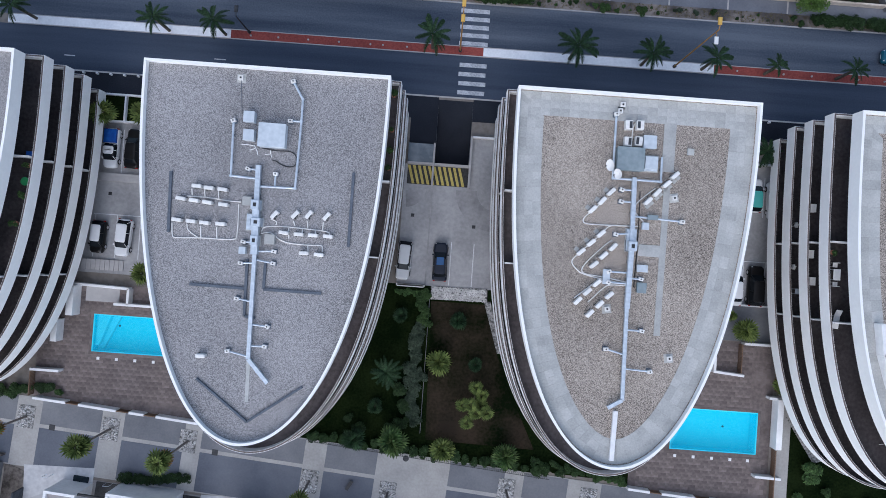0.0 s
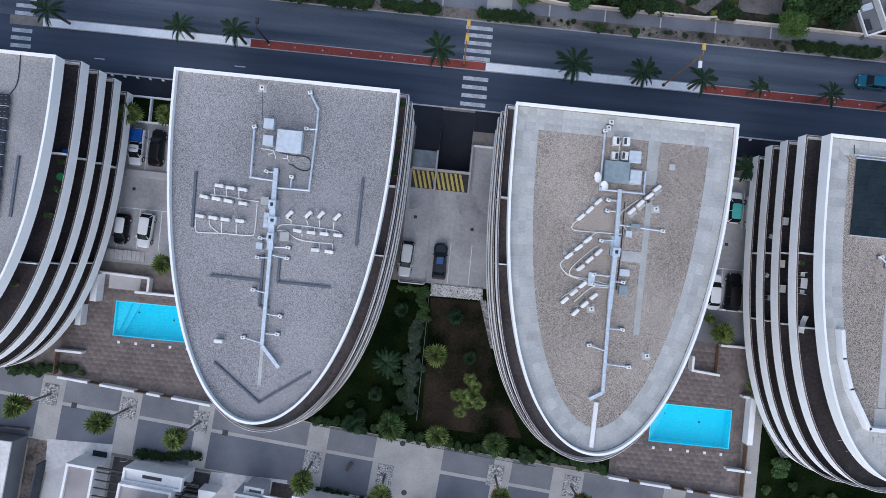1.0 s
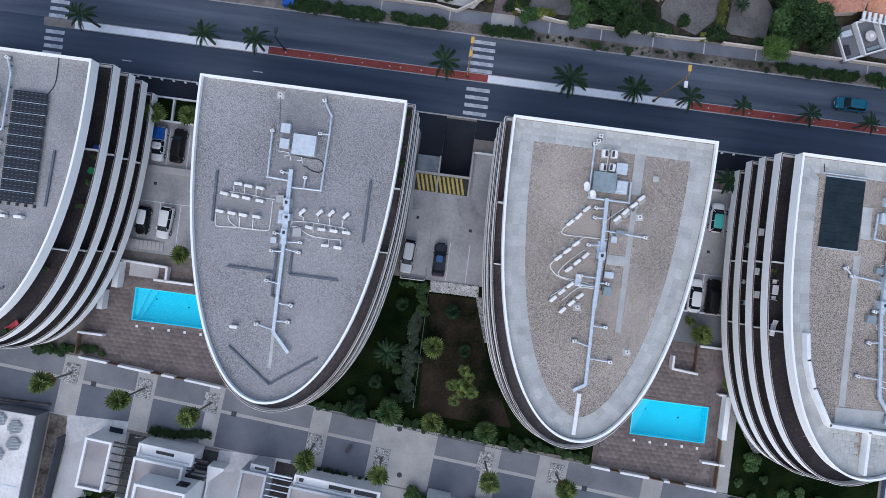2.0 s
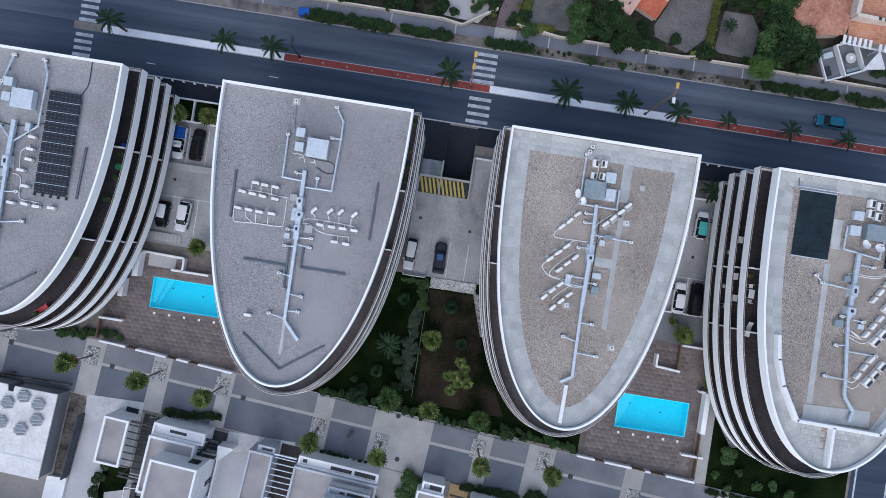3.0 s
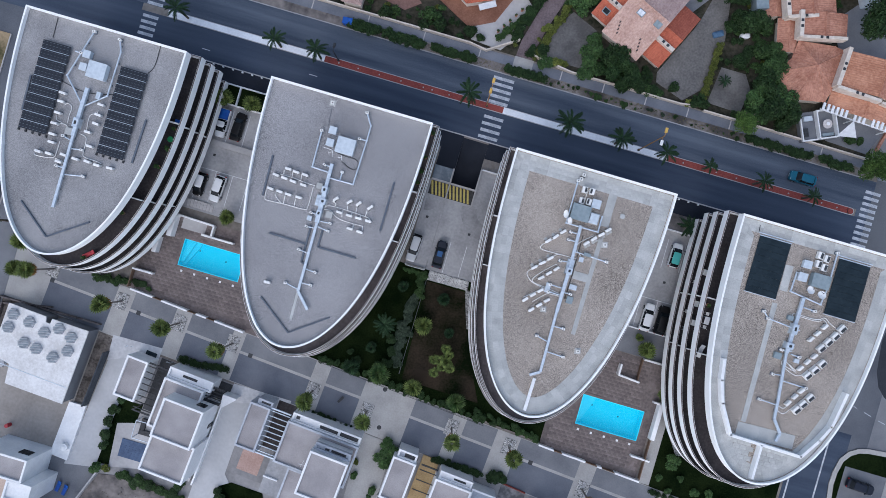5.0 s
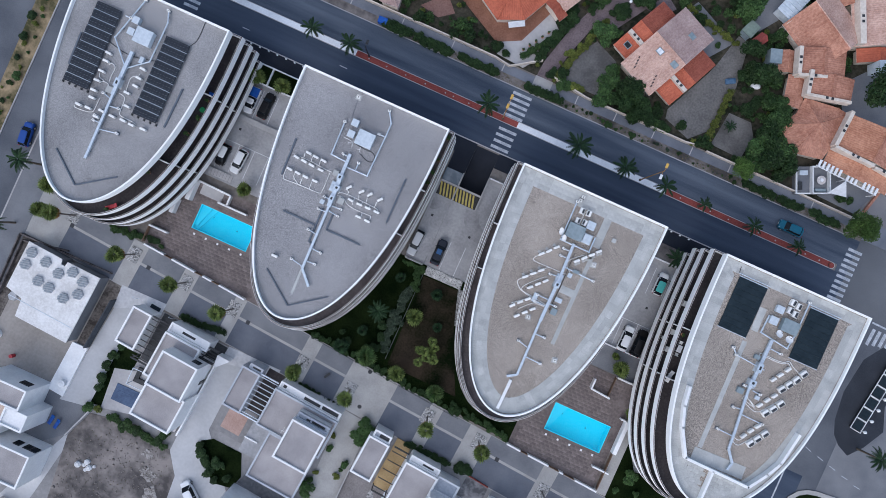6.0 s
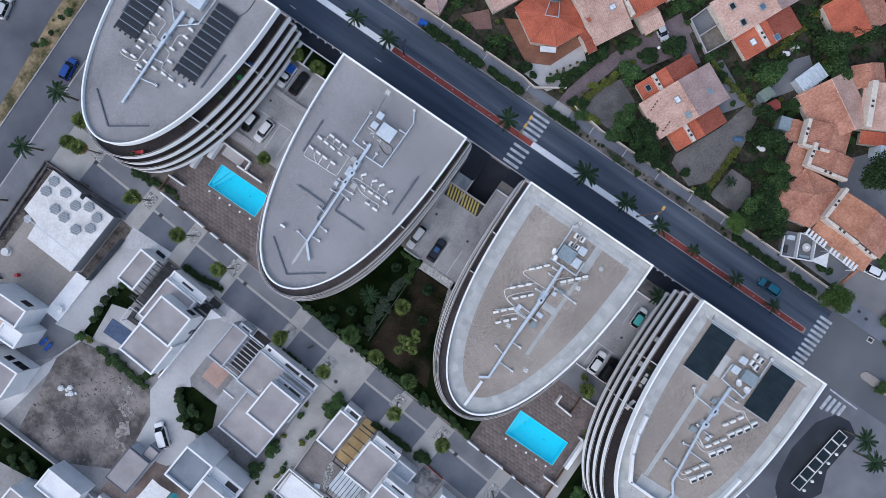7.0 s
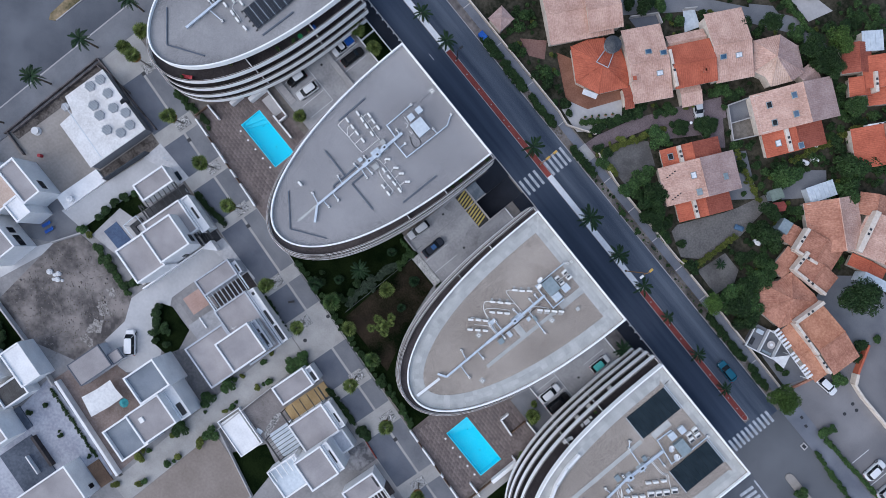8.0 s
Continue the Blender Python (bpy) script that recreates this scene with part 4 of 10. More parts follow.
class Villa:
    """A flat-roofed villa built of box volumes under one empty."""

    def __init__(self, x, y, label, turn=-4.7):
        self.x, self.y = x, y
        self.top = thing("villa", label, "villa", pose(x, y, 0, 0, 0, turn))

    def vol(self, x0, x1, y0, y1, z1, roof=GRAVEL_V, wall=WHITE, rim=WHITE, rise=0.35, t=0.28, z0=0.0):
        r = [(px - self.x, py - self.y) for px, py in rect(x0, x1, y0, y1)]
        part("wall", Geo().prism(r, z0, z1 - 0.02), wall, self.top, "rendered wall of the villa")
        part("roof", Geo().prism(inset(r, 0.05), z1 - 0.02, z1 + 0.02), roof, self.top, "flat roof")
        part("parapet", Geo().band(inset(r, -0.02), inset(r, t), z1 - 0.3, z1 + rise), rim, self.top)

    def window(self, x, y, z, w, h, face):
        """A framed window on a wall; face: n, s, e or w."""
        a = {"n": 180, "s": 0, "e": 90, "w": -90}[face]
        f = part("window", Geo().box(-w / 2 - 0.08, w / 2 + 0.08, -0.07, 0.05, z - 0.08, z + h + 0.08), DARK, self.top, at=pose(x - self.x, y - self.y, 0, 0, 0, a))
        part("pane", Geo().box(-w / 2, w / 2, -0.09, -0.07, z, z + h), GLASS, f)

    def pergola(self, x0, x1, y0, y1, z, n, axis="x", m=WHITE, size=0.14):
        for i in range(n):
            k = (i + 0.5) / n
            g = Geo()
            if axis == "x":
                y = y0 + (y1 - y0) * k
                g.box(x0 - self.x, x1 - self.x, y - size / 2 - self.y, y + size / 2 - self.y, z - 0.2, z)
            else:
                x = x0 + (x1 - x0) * k
                g.box(x - size / 2 - self.x, x + size / 2 - self.x, y0 - self.y, y1 - self.y, z - 0.2, z)
            part("pergola_beam", g, m, self.top)
        part("pergola_edge", Geo().box(x0 - self.x, x1 - self.x, y0 - 0.1 - self.y, y0 + 0.1 - self.y, z - 0.25, z + 0.02), m, self.top)
        part("pergola_edge", Geo().box(x0 - self.x, x1 - self.x, y1 - 0.1 - self.y, y1 + 0.1 - self.y, z - 0.25, z + 0.02), m, self.top)
        for px in (x0 + 0.15, x1 - 0.15):
            part("post", Geo().box(px - 0.08 - self.x, px + 0.08 - self.x, y0 - 0.08 - self.y, y0 + 0.08 - self.y, 0.0, z - 0.2), m, self.top)

    def floor(self, x0, x1, y0, y1, z, m, label=""):
        part("terrace", Geo().box(x0 - self.x, x1 - self.x, y0 - self.y, y1 - self.y, 0.0, z), m, self.top, label)

    def slot(self, x0, x1, y0, y1, z, m=DARK):
        """A dark recess seen in a wall top."""
        part("slot", Geo().box(x0 - self.x, x1 - self.x, y0 - self.y, y1 - self.y, z - 0.2, z + 0.025), m, self.top, "dark slit opening")


v = Villa(-41, -54, "white flat-roofed villa with two gravel roofs and pergolas")
v.vol(-49.9, -46.4, -53.3, -46.7, 3.3)
v.floor(-46.0, -42.9, -55.2, -46.4, 0.12, DARK, "dark paved pergola court")
v.pergola(-46.4, -42.9, -54.6, -46.8, 3.2, 8, m=DARK, size=0.1)
v.vol(-42.9, -36.4, -55.6, -47.6, 4.0)
v.vol(-42.9, -35.6, -47.6, -45.9, 3.4, roof=WHITE)
v.slot(-40.6, -38.2, -46.9, -46.5, 3.42)
v.floor(-36.4, -33.6, -50.0, -46.4, 0.12, DARK, "dark paved pergola court")
v.pergola(-36.4, -33.8, -49.2, -46.8, 3.0, 5, m=DARK, size=0.1)
v.vol(-40.7, -34.3, -55.4, -49.3, 7.3)
v.vol(-41.0, -33.95, -61.4, -55.4, 6.0)
v.window(-35.6, -49.25, 4.6, 1.2, 1.2, "n")
v.window(-34.25, -53.0, 1.2, 0.5, 1.6, "e")
v.floor(-41.2, -34.4, -63.2, -61.4, 0.9, PALE, "raised pale terrace")
part("boundary_wall", Geo().box(7.0, 7.25, -9.5, 5.8, 0, 1.1), WHITE, v.top)
part("boundary_wall", Geo().loft([[(7.3, 4.0, z), (9.2, 6.2, z), (9.2, 6.45, z), (7.0, 6.4, z)] for z in (0, 2.2)]), WHITE, v.top)

v = Villa(-20, -55, "grey-white flat-roofed villa with a broad gravel roof")
G2 = mat("grey_render", (0.36, 0.38, 0.42), (0.52, 0.54, 0.57), 3.0, 0.4, 0.8, 0.1)
v.vol(-29.2, -25.8, -55.6, -48.3, 3.3, wall=G2, rim=G2)
v.vol(-28.2, -25.8, -48.3, -47.4, 3.1, roof=G2, wall=G2, rim=G2, rise=0.1)
v.slot(-27.6, -25.9, -48.1, -47.7, 3.12)
v.floor(-25.6, -22.5, -56, -47.6, 0.12, DECK, "brown deck below the pergola")
v.pergola(-25.8, -22.5, -55.6, -48.2, 3.2, 9, m=GALV, size=0.1)
v.vol(-22.5, -10.7, -55.6, -48.8, 3.8, rim=G2, wall=WHITE)
v.vol(-22.2, -10.8, -48.8, -47.4, 3.3, roof=WHITE)
v.slot(-17.6, -14.6, -48.4, -47.9, 3.32)
v.slot(-14.2, -11.2, -48.4, -47.7, 3.32)
v.slot(-21.6, -21.0, -48.3, -47.8, 3.32)
v.vol(-17.3, -11.2, -57.6, -50.7, 6.9)
v.vol(-17.0, -11.3, -50.7, -49.6, 5.6, roof=G2, rim=G2)
v.slot(-15.4, -14.7, -50.4, -50.1, 5.62)
v.slot(-14.4, -12.0, -50.4, -50.0, 5.62)
v.vol(-19.9, -11.2, -63.8, -55.6, 3.8, rim=G2)
v.floor(-29.2, -23.3, -61.3, -55.7, 0.3, PLOT, "grey tiled terrace")
part("tile_panel", Geo().box(-8.2, -4.6, -5.4, -1.9, 0.3, 0.32), mat("pink_tile", (0.34, 0.22, 0.18), (0.46, 0.32, 0.27), 4, 0.5), v.top, "faded pink tiled panel")
v.floor(-23.2, -20.0, -61.5, -55.7, 2.6, CONCRETE, "flat grey canopy")
part("roof_rail", Geo().box(-3.3, -0.9, -3.9, -3.7, 2.6, 2.9), WHITE, v.top)
part("aerial", Geo().tube([(2.2, 1.0, 3.8), (2.2, 1.0, 5.2)], 0.03, 6).tube([(1.5, 0.9, 5.1), (2.9, 1.1, 5.1)], 0.03, 6).tube([(1.9, 0.4, 4.9), (2.1, 1.6, 4.9)], 0.03, 6), WHITE, v.top, "white roof aerial")

v = Villa(4, -57, "white flat-roofed villa with a yellow timber pergola court")
v.vol(-5.2, -1.4, -56.9, -50.1, 3.6)
v.vol(-4.7, -1.6, -50.1, -48.8, 3.2, roof=G2, wall=WHITE)
v.slot(-3.6, -1.4, -49.8, -49.2, 3.22)
v.floor(-0.6, 2.2, -58.4, -49.4, 0.3, WOOD_Y, "yellow timber deck")
v.pergola(-0.6, 2.2, -58.2, -50.0, 3.2, 5, m=DARK, size=0.1)
v.vol(2.2, 8.2, -58.2, -50.9, 3.9)
v.vol(2.6, 8.0, -50.9, -49.6, 3.3, roof=WHITE)
v.slot(5.0, 7.0, -50.4, -50.1, 3.32)
v.vol(8.2, 12.2, -53.2, -50.6, 3.0, roof=G2)
v.vol(7.9, 13.9, -60.0, -54.3, 6.9)
v.vol(8.0, 13.8, -54.3, -53.1, 6.4, roof=WHITE)
v.slot(9.6, 12.2, -53.9, -53.6, 6.42)
v.vol(7.0, 12.9, -66.2, -60.0, 3.7, roof=CABINET)
v.pergola(7.2, 9.4, -66.0, -60.2, 4.3, 5, axis="x")
v.floor(1.9, 7.0, -63.5, -58.2, 0.4, CABINET, "pale blue tiled court")
v.pergola(1.9, 7.0, -63.4, -58.3, 3.0, 7, axis="y", m=DARK, size=0.1)
v.floor(-5.0, 2.3, -69.7, -65.6, 0.7, WHITE, "white flat terrace slab")
part("boundary_wall", Geo().band([(-9.6, -8.0), (-1.6, -8.0), (-1.6, -12.9), (-9.6, -12.9)][::-1], inset([(-9.6, -8.0), (-1.6, -8.0), (-1.6, -12.9), (-9.6, -12.9)][::-1], 0.2), 0, 0.95), WHITE, v.top)

v = Villa(22, -57, "white flat-roofed villa beside the promenade")
v.vol(17.9, 21.6, -58.6, -51.8, 3.6)
v.floor(21.6, 24.4, -58, -51.6, 0.2, DECK)
v.pergola(21.6, 24.4, -58, -52, 3.2, 9)
v.vol(24.4, 34, -60, -52.2, 3.9)
v.vol(29, 35, -66, -55.4, 6.9)
v.slot(18.6, 20.8, -52.6, -52.2, 3.62)

# blue-grey for roofs behind deep parapets, their shade put into the colour
SHADE_ROOF = mat("shade_blue_grey_roof", (0.15, 0.175, 0.205), (0.25, 0.275, 0.305), 5.0, 0.3, 0.9, 0.2, contrast=0.2, stain=0.4)
v = Villa(-17, -74, "white flat-roofed villa with three roof levels")
v.vol(-22.95, -17.35, -74.4, -68.2, 7.0, roof=SHADE_ROOF, rise=0.6)
v.vol(-17.35, -11.2, -78.0, -71.1, 7.0)
v.vol(-17.35, -11.0, -71.1, -69.0, 5.2, roof=WHITE)
v.slot(-14.0, -11.6, -70.6, -69.6, 5.22)
v.vol(-17.3, -10.9, -83.7, -78.0, 5.4, roof=SHADE_ROOF, rise=0.7)
v.vol(-31.2, -26.6, -84.0, -77.2, 3.0, rim=PROM_B, wall=G2, rise=0.1, t=0.16)
v.vol(-28.8, -26.6, -77.2, -75.0, 2.4, rim=PROM_B, wall=G2, rise=0.1, t=0.16)
part("boundary_wall", Geo().box(0, 21.0, -0.25, 0.25, 0, 1.5, turn=-1.3, at=(-13.3, -14.4)), WHITE, v.top)
part("canopy", Geo().box(-0.5, 0.5, -0.4, 0.4, 7.0, 7.3, at=(1.9, -2.0)), ACWHITE, v.top)
sail = single("shade_sail", Geo().loft([[(-25.9, -84.8, z), (-21.9, -85.5, z + 0.3), (-21.3, -82.0, z + 0.1), (-21.1, -78.9, z), (-23.2, -78.9, z + 0.15), (-25.0, -78.5, z + 0.4), (-25.3, -81.8, z + 0.15)] for z in (2.3, 2.33)]), CLOTH, "white canvas shade sail over the deck", "shade sail", at=pose(0, 0, 0))

v = Villa(-32, -94, "white flat-roofed villa with a walled terrace")
v.vol(-41.2, -33.9, -91.0, -87.0, 4.0, roof=WHITE)
v.vol(-44.0, -37.5, -99.0, -92.9, 5.0)
v.vol(-36.6, -32.6, -96.4, -91.0, 3.2, roof=DARK, rim=WHITE)
v.vol(-33.5, -27.5, -103, -97.5, 5.0)
# court floor colour that carries the blue shade of the villa's walls
SHADE_PAVING = mat("shade_blue_paving", (0.045, 0.057, 0.08), (0.095, 0.112, 0.145), 2.0, 0.3, 0.8, 0.1, stain=0.5)
v.floor(-26.5, -17.6, -104.5, -97.4, 0.3, SHADE_PAVING, "paved court with the walls' shade in its dark blue")
part("inner_wall", Geo().box(6.0, 12.6, -3.2, -2.7, 0, 1.2), DECK, v.top, "brown-topped inner wall")
part("inner_wall", Geo().box(8.4, 12.4, -6.0, -5.8, 0, 1.2), WHITE, v.top, "thin white inner wall")
part("inner_wall", Geo().box(0.6, 4.2, -4.9, -4.7, 0, 1.2), WHITE, v.top, "thin white inner wall")
v.floor(-32.2, -27.6, -99.7, -96.2, 0.3, SHADE_PAVING, "terrace floor in the same dark blue-grey")
v.vol(-18.0, -10.8, -108, -92.4, 4.5)
v.window(-12.2, -92.35, 1.4, 0.7, 1.0, "n")
v.floor(-15.6, -10.8, -92.2, -89.6, 0.3, WOOD, "brown timber deck")
for x, y, r in ((-29.4, -92.1, 0.6), (-30.2, -95.4, 0.7), (-23.1, -93.6, 0.55), (-16.7, -91.9, 0.5), (-24.0, -93.3, 0.35)):
    SPOTS.append((x, y, r))
v = Villa(-60, -72, "white flat-roofed villa with blue-shaded walls", 0)
v.vol(-66.0, -58.2, -68.6, -65.0, 6.0)
v.vol(-60.4, -56.4, -71.6, -68.6, 6.0, roof=WHITE)
v.vol(-68.5, -60.4, -74.0, -68.6, 5.0, roof=mat("peach_tile", (0.42, 0.32, 0.26), (0.55, 0.44, 0.37), 3, 0.5))
v.vol(-66.5, -53.6, -80.5, -74.8, 5.6)
for x in (-57.4, -55.6, -54.4):
    v.window(x, -74.75, 2.8, 1.0, 1.4, "n")
v.window(-60, -64.95, 3.4, 1.6, 1.2, "n")
v.vol(-84, -68.5, -82, -72, 5.0)

yard("rubble_patch", [(13.2, -55.0), (13.6, -50.2), (17.7, -50.5), (17.6, -54.2), (15.8, -56.0)], 0.1, mat("ash_grey_rubble", (0.10, 0.10, 0.105), (0.30, 0.295, 0.30), 1.5, 0.4, 0.95, 0.6, contrast=0.4, stain=0.7), "ash-grey rubble beside the promenade", "ground")
low_wall("site_barrier", 13.7, -49.9, 17.6, -50.4, 0.5, 0.16, RED, "low red site barrier beside the promenade")
yard("gravel_bed", [(1.6, -64.2), (0.4, -64.0), (-0.9, -60.2), (-0.4, -58.6), (0.5, -60.4)], 0.12, STONE, "curved bed of stones beside the villa court", "bed")
single("washing_tray", Geo().box(-0.6, 0.6, -0.4, 0.4, 0, 0.2, 0.03), CABINET, "pale blue plastic tray on the villa court", "tray", at=pose(-0.3, -64.3, 0.1, 0, 0, 20))
# white-roofed hall with hexagonal skylights
hall = thing("market_hall", "low hall with a white roof and hexagonal skylights", "hall", (-64, -50))
hp = [(-5.8, 6.4), (0.3, 5.95), (0.5, 5.1), (1.4, 5.0), (1.5, 5.85), (7.4, 5.6), (6.6, -6.4), (-2.85, -5.8), (-3.05, -2.7), (-6.2, -1.9)]
part("wall", Geo().prism(hp[::-1], 0.0, 2.95), PROM_D, hall, "pale hall walls")
part("roof", Geo().prism(inset(hp[::-1], -0.1), 2.95, 3.15), mat("white_membrane", (0.56, 0.545, 0.525), (0.74, 0.73, 0.715), 3.0, 0.3, 0.7, 0.05, stain=0.5), hall, "white membrane roof")
part("roof_seam", Geo().box(-5.6, 6.5, -0.06, 0.06, 3.15, 3.18, turn=-4, at=(0.2, -3.4)), CABINET, hall)
part("annexe", Geo().prism([(5.6, -15.9), (8.6, -16.2), (9.1, -6.9), (6.3, -6.9)], 0, 0.5), WHITE, hall, "low white slab beside the hall")
HEX = mat("grey_louvre", (0.33, 0.34, 0.36), (0.48, 0.49, 0.51), 3.0, 0.8, 0.6)
for x, y in ((-68.6, -45.0), (-68.8, -47.2), (-65.8, -45.5), (-65.7, -48.9), (-63.1, -46.4), (-63.6, -49.2), (-61.0, -45.2), (-58.8, -46.0), (-58.7, -48.2), (-60.7, -49.8)):
    s = part("skylight", Geo().disc(0, 0, 3.15, 3.5, 1.0, 6, 0.9), HEX, hall, "grey louvred hexagonal skylight", at=pose(x + 64, y + 50, 0, 0, 0, 12))
    for k in range(-4, 5):
        hw = 0.85 if abs(k) < 3 else 0.55
        part("louvre", Geo().box(-hw, hw, k * 0.19 - 0.04, k * 0.19 + 0.04, 3.5, 3.58), GREYBOX if k % 2 else HEX, s)
for x, y, a in ((-69.3, -52.6, 40), (-67.8, -53.1, 20), (-70.4, -54.0, 10)):
    single("stacked_skylight", Geo().disc(0, 0, 0.0, 0.5, 0.9, 6, 0.8), HEX, "grey hexagonal louvre unit lying on the sandy lot", "skylight", at=pose(x, y, 0.03, 0, 0, a))
TIMBER = mat("weathered_timber", (0.06, 0.052, 0.05), (0.17, 0.15, 0.145), 5.0, 0.8, 0.9, 0.4, contrast=0.4, stain=0.5)
SPOIL = mat("dark_spoil", (0.05, 0.043, 0.038), (0.17, 0.15, 0.135), 2.5, 0.5, 0.95, 0.6, contrast=0.4, stain=0.6)
for q in ((-73.6, -66.0, -73.6, -43.6), (-72.8, -64.6, -72.8, -44.4), (-73.6, -43.6, -56.4, -43.5), (-72.6, -44.5, -64.8, -43.0), (-68.3, -65.6, -73.4, -65.4)):
    low_wall("lot_wall", *q, 0.7, 0.22, TIMBER, "low wall of weathered dark timber round the lot")
yard("spoil_strip", [(-73.5, -65.0), (-71.4, -64.8), (-70.9, -52.2), (-70.0, -43.4), (-56.6, -44.0), (-56.4, -43.3), (-73.5, -43.4)], 0.05, SPOIL, "dark spoil and rubbish beside the hall", "ground")
yard("spoil_strip", [(-57.2, -57.0), (-55.4, -57.4), (-54.2, -47.5), (-54.0, -45.4), (-56.4, -44.6)], 0.05, SPOIL, "dark spoil and weeds beside the hall", "ground")
# drive wall: the shadow on its west face is put into the dark colour
low_wall("lot_screen", -54.0, -47.3, -54.9, -56.6, 1.9, 0.18, mat("shade_dark_wall", (0.03, 0.035, 0.045), (0.07, 0.08, 0.095), 3, 0.5, 0.7), "wall between lot and drive, shade in its dark blue-grey")
low_wall("lot_wall", -52.2, -71.9, -50.0, -66.2, 1.0, 0.25, PALE, "pale wall at the edge of the bare plot")
low_wall("lot_wall", -58.0, -86.4, -40.8, -87.2, 1.2, 0.3, PALE, "pale wall at the edge of the bare plot")
low_wall("lot_wall", -40.8, -87.2, -31.2, -88.4, 1.2, 0.3, PALE, "pale wall at the edge of the bare plot")
low_wall("lane_wall", -5.4, -69.8, 8.4, -73.0, 0.9, 0.2, PALE, "pale wall beside the sandy plot")
low_wall("lane_wall", -5.3, -57.2, -5.5, -70.0, 0.9, 0.18, PALE, "pale wall beside the lane")


# ---- houses north of the road ----
LANE = [(-3.5, 20.4), (-3.7, 17.5), (-0.9, 17.5), (-0.9, 19.7), (0.0, 23.4), (1.7, 28.9), (5.5, 30.4), (8.8, 35.7), (11.7, 35.5), (13.6, 37.8), (5.6, 43.2), (1.9, 35.7), (-1.6, 27.5)]
yard("garden_ground", rect(-120, 56.2, 17.6, 140), 0.02, mat("garden_soil", (0.014, 0.017, 0.01), (0.08, 0.07, 0.053), 1.6, 0.22, 0.95, 0.4, stain=0.6, spec=0.1), "dark garden soil and dry grass", "ground")
YARD_G = mat("dull_grey_gravel", (0.085, 0.081, 0.078), (0.165, 0.158, 0.15), 3.0, 0.3, 0.95, 0.3, contrast=0.25, stain=0.6)
MAUVE = mat("mauve_paving", (0.115, 0.087, 0.092), (0.205, 0.162, 0.165), 4.0, 0.4, 0.85, 0.2)
yard("garden_lane", LANE, 0.06, MAUVE, "mauve paved lane between the gardens", "lane")
yard("garden_lane", [(-30, 34.5), (-28.8, 32), (-19, 37.2), (-9.5, 50.4), (5, 61.5), (14, 63), (14, 65.5), (3, 64), (-13.9, 50)], 0.05, PROM_D, "grey lane behind the houses", "lane")
yard("garden_terrace", [(-12.4, 20.2), (-11.5, 18.2), (-6.4, 17.8), (-4.0, 21.1), (-2.7, 25.6), (-6, 28.6), (-8.7, 22.1)], 0.1, PALE, "pale concrete garden terrace", "terrace")
yard("garden_terrace", [(-20.5, 24.2), (-12.4, 20.0), (-8.5, 22.0), (-5.6, 28.9), (-10, 30)], 0.12, mat("patio_tile", (0.17, 0.075, 0.045), (0.27, 0.13, 0.085), 4, 0.4, 0.8, 0.2), "red-brown tiled patio round the octagonal house", "terrace")
yard("garden_yard", [(7.7, 42.8), (9.4, 48.0), (12.6, 46.2), (10.6, 41.2)], 0.07, PROM_D, "grey walled yard beside a house", "yard")
yard("garden_yard", [(10.7, 41.1), (12.8, 46.1), (15.9, 44.5), (13.4, 39.6)], 0.072, mat("yard_earth", (0.12, 0.105, 0.09), (0.22, 0.2, 0.175), 2, 0.4, 0.9, 0.2), "beige walled yard beside a house", "yard")
for q in ((7.6, 42.9, 13.4, 39.5), (10.6, 41.2, 12.7, 46.2), (13.4, 39.5, 15.9, 44.5), (7.6, 42.9, 9.4, 48.0)):
    low_wall("yard_wall", *q, 0.9, 0.2, PALE, "pale low wall round a house yard")
yard("gravel_yard", [(1.4, 18.6), (8.5, 18.6), (9.6, 22.4), (7.8, 25.3), (3.4, 27.2), (0.9, 23.4), (0.4, 21.2)], 0.07, YARD_G, "grey gravel yard behind the hedge", "yard")
yard("gravel_drive", [(25.2, 37.9), (27.3, 37.7), (28.4, 29.6), (27.0, 20.8), (24.4, 18.2), (19.5, 19.9), (19.2, 21.5), (23.0, 29.8), (23.7, 31.7)], 0.07, mat("drive_gravel", (0.10, 0.095, 0.09), (0.185, 0.175, 0.165), 3.0, 0.25, 0.9, 0.3), "grey gravel drive of a house", "drive")
yard("gravel_yard", [(28.4, 19), (34, 18.8), (34.6, 23), (33.2, 25.2), (29.1, 25.2)], 0.07, YARD_G, "grey bare yard between the trees", "yard")
yard("gravel_yard", [(24, 44), (28, 40), (33, 47), (29, 50)], 0.07, PROM_D, "grey yard with a garden shed", "yard")
yard("gravel_yard", [(13.5, 35.6), (21.5, 31.8), (25, 36.5), (16.5, 40.5)], 0.06, PROM_D, "grey garden terrace", "yard")
yard("gravel_yard", [(44.5, 37.5), (47, 32.6), (60, 33), (60, 44), (50, 44)], 0.06, PROM_D, "grey yard behind the terracotta houses", "yard")
yard("garden_yard", [(-4.8, 58.4), (-1.6, 61.7), (2.1, 61.6), (-1.9, 56.6)], 0.07, PROM_D, "grey yard behind the row houses", "yard")
yard("garden_yard", [(-0.4, 65.1), (3.0, 69.2), (6.3, 70.0), (5.0, 65.1)], 0.07, PALE, "pale yard behind the garden hedge", "yard")
yard("garden_yard", [(-11.6, 47.8), (-10.4, 49.7), (-7.2, 48.5), (-8.2, 45.5)], 0.08, CABINET, "pale blue cluttered patio behind a row house", "yard")
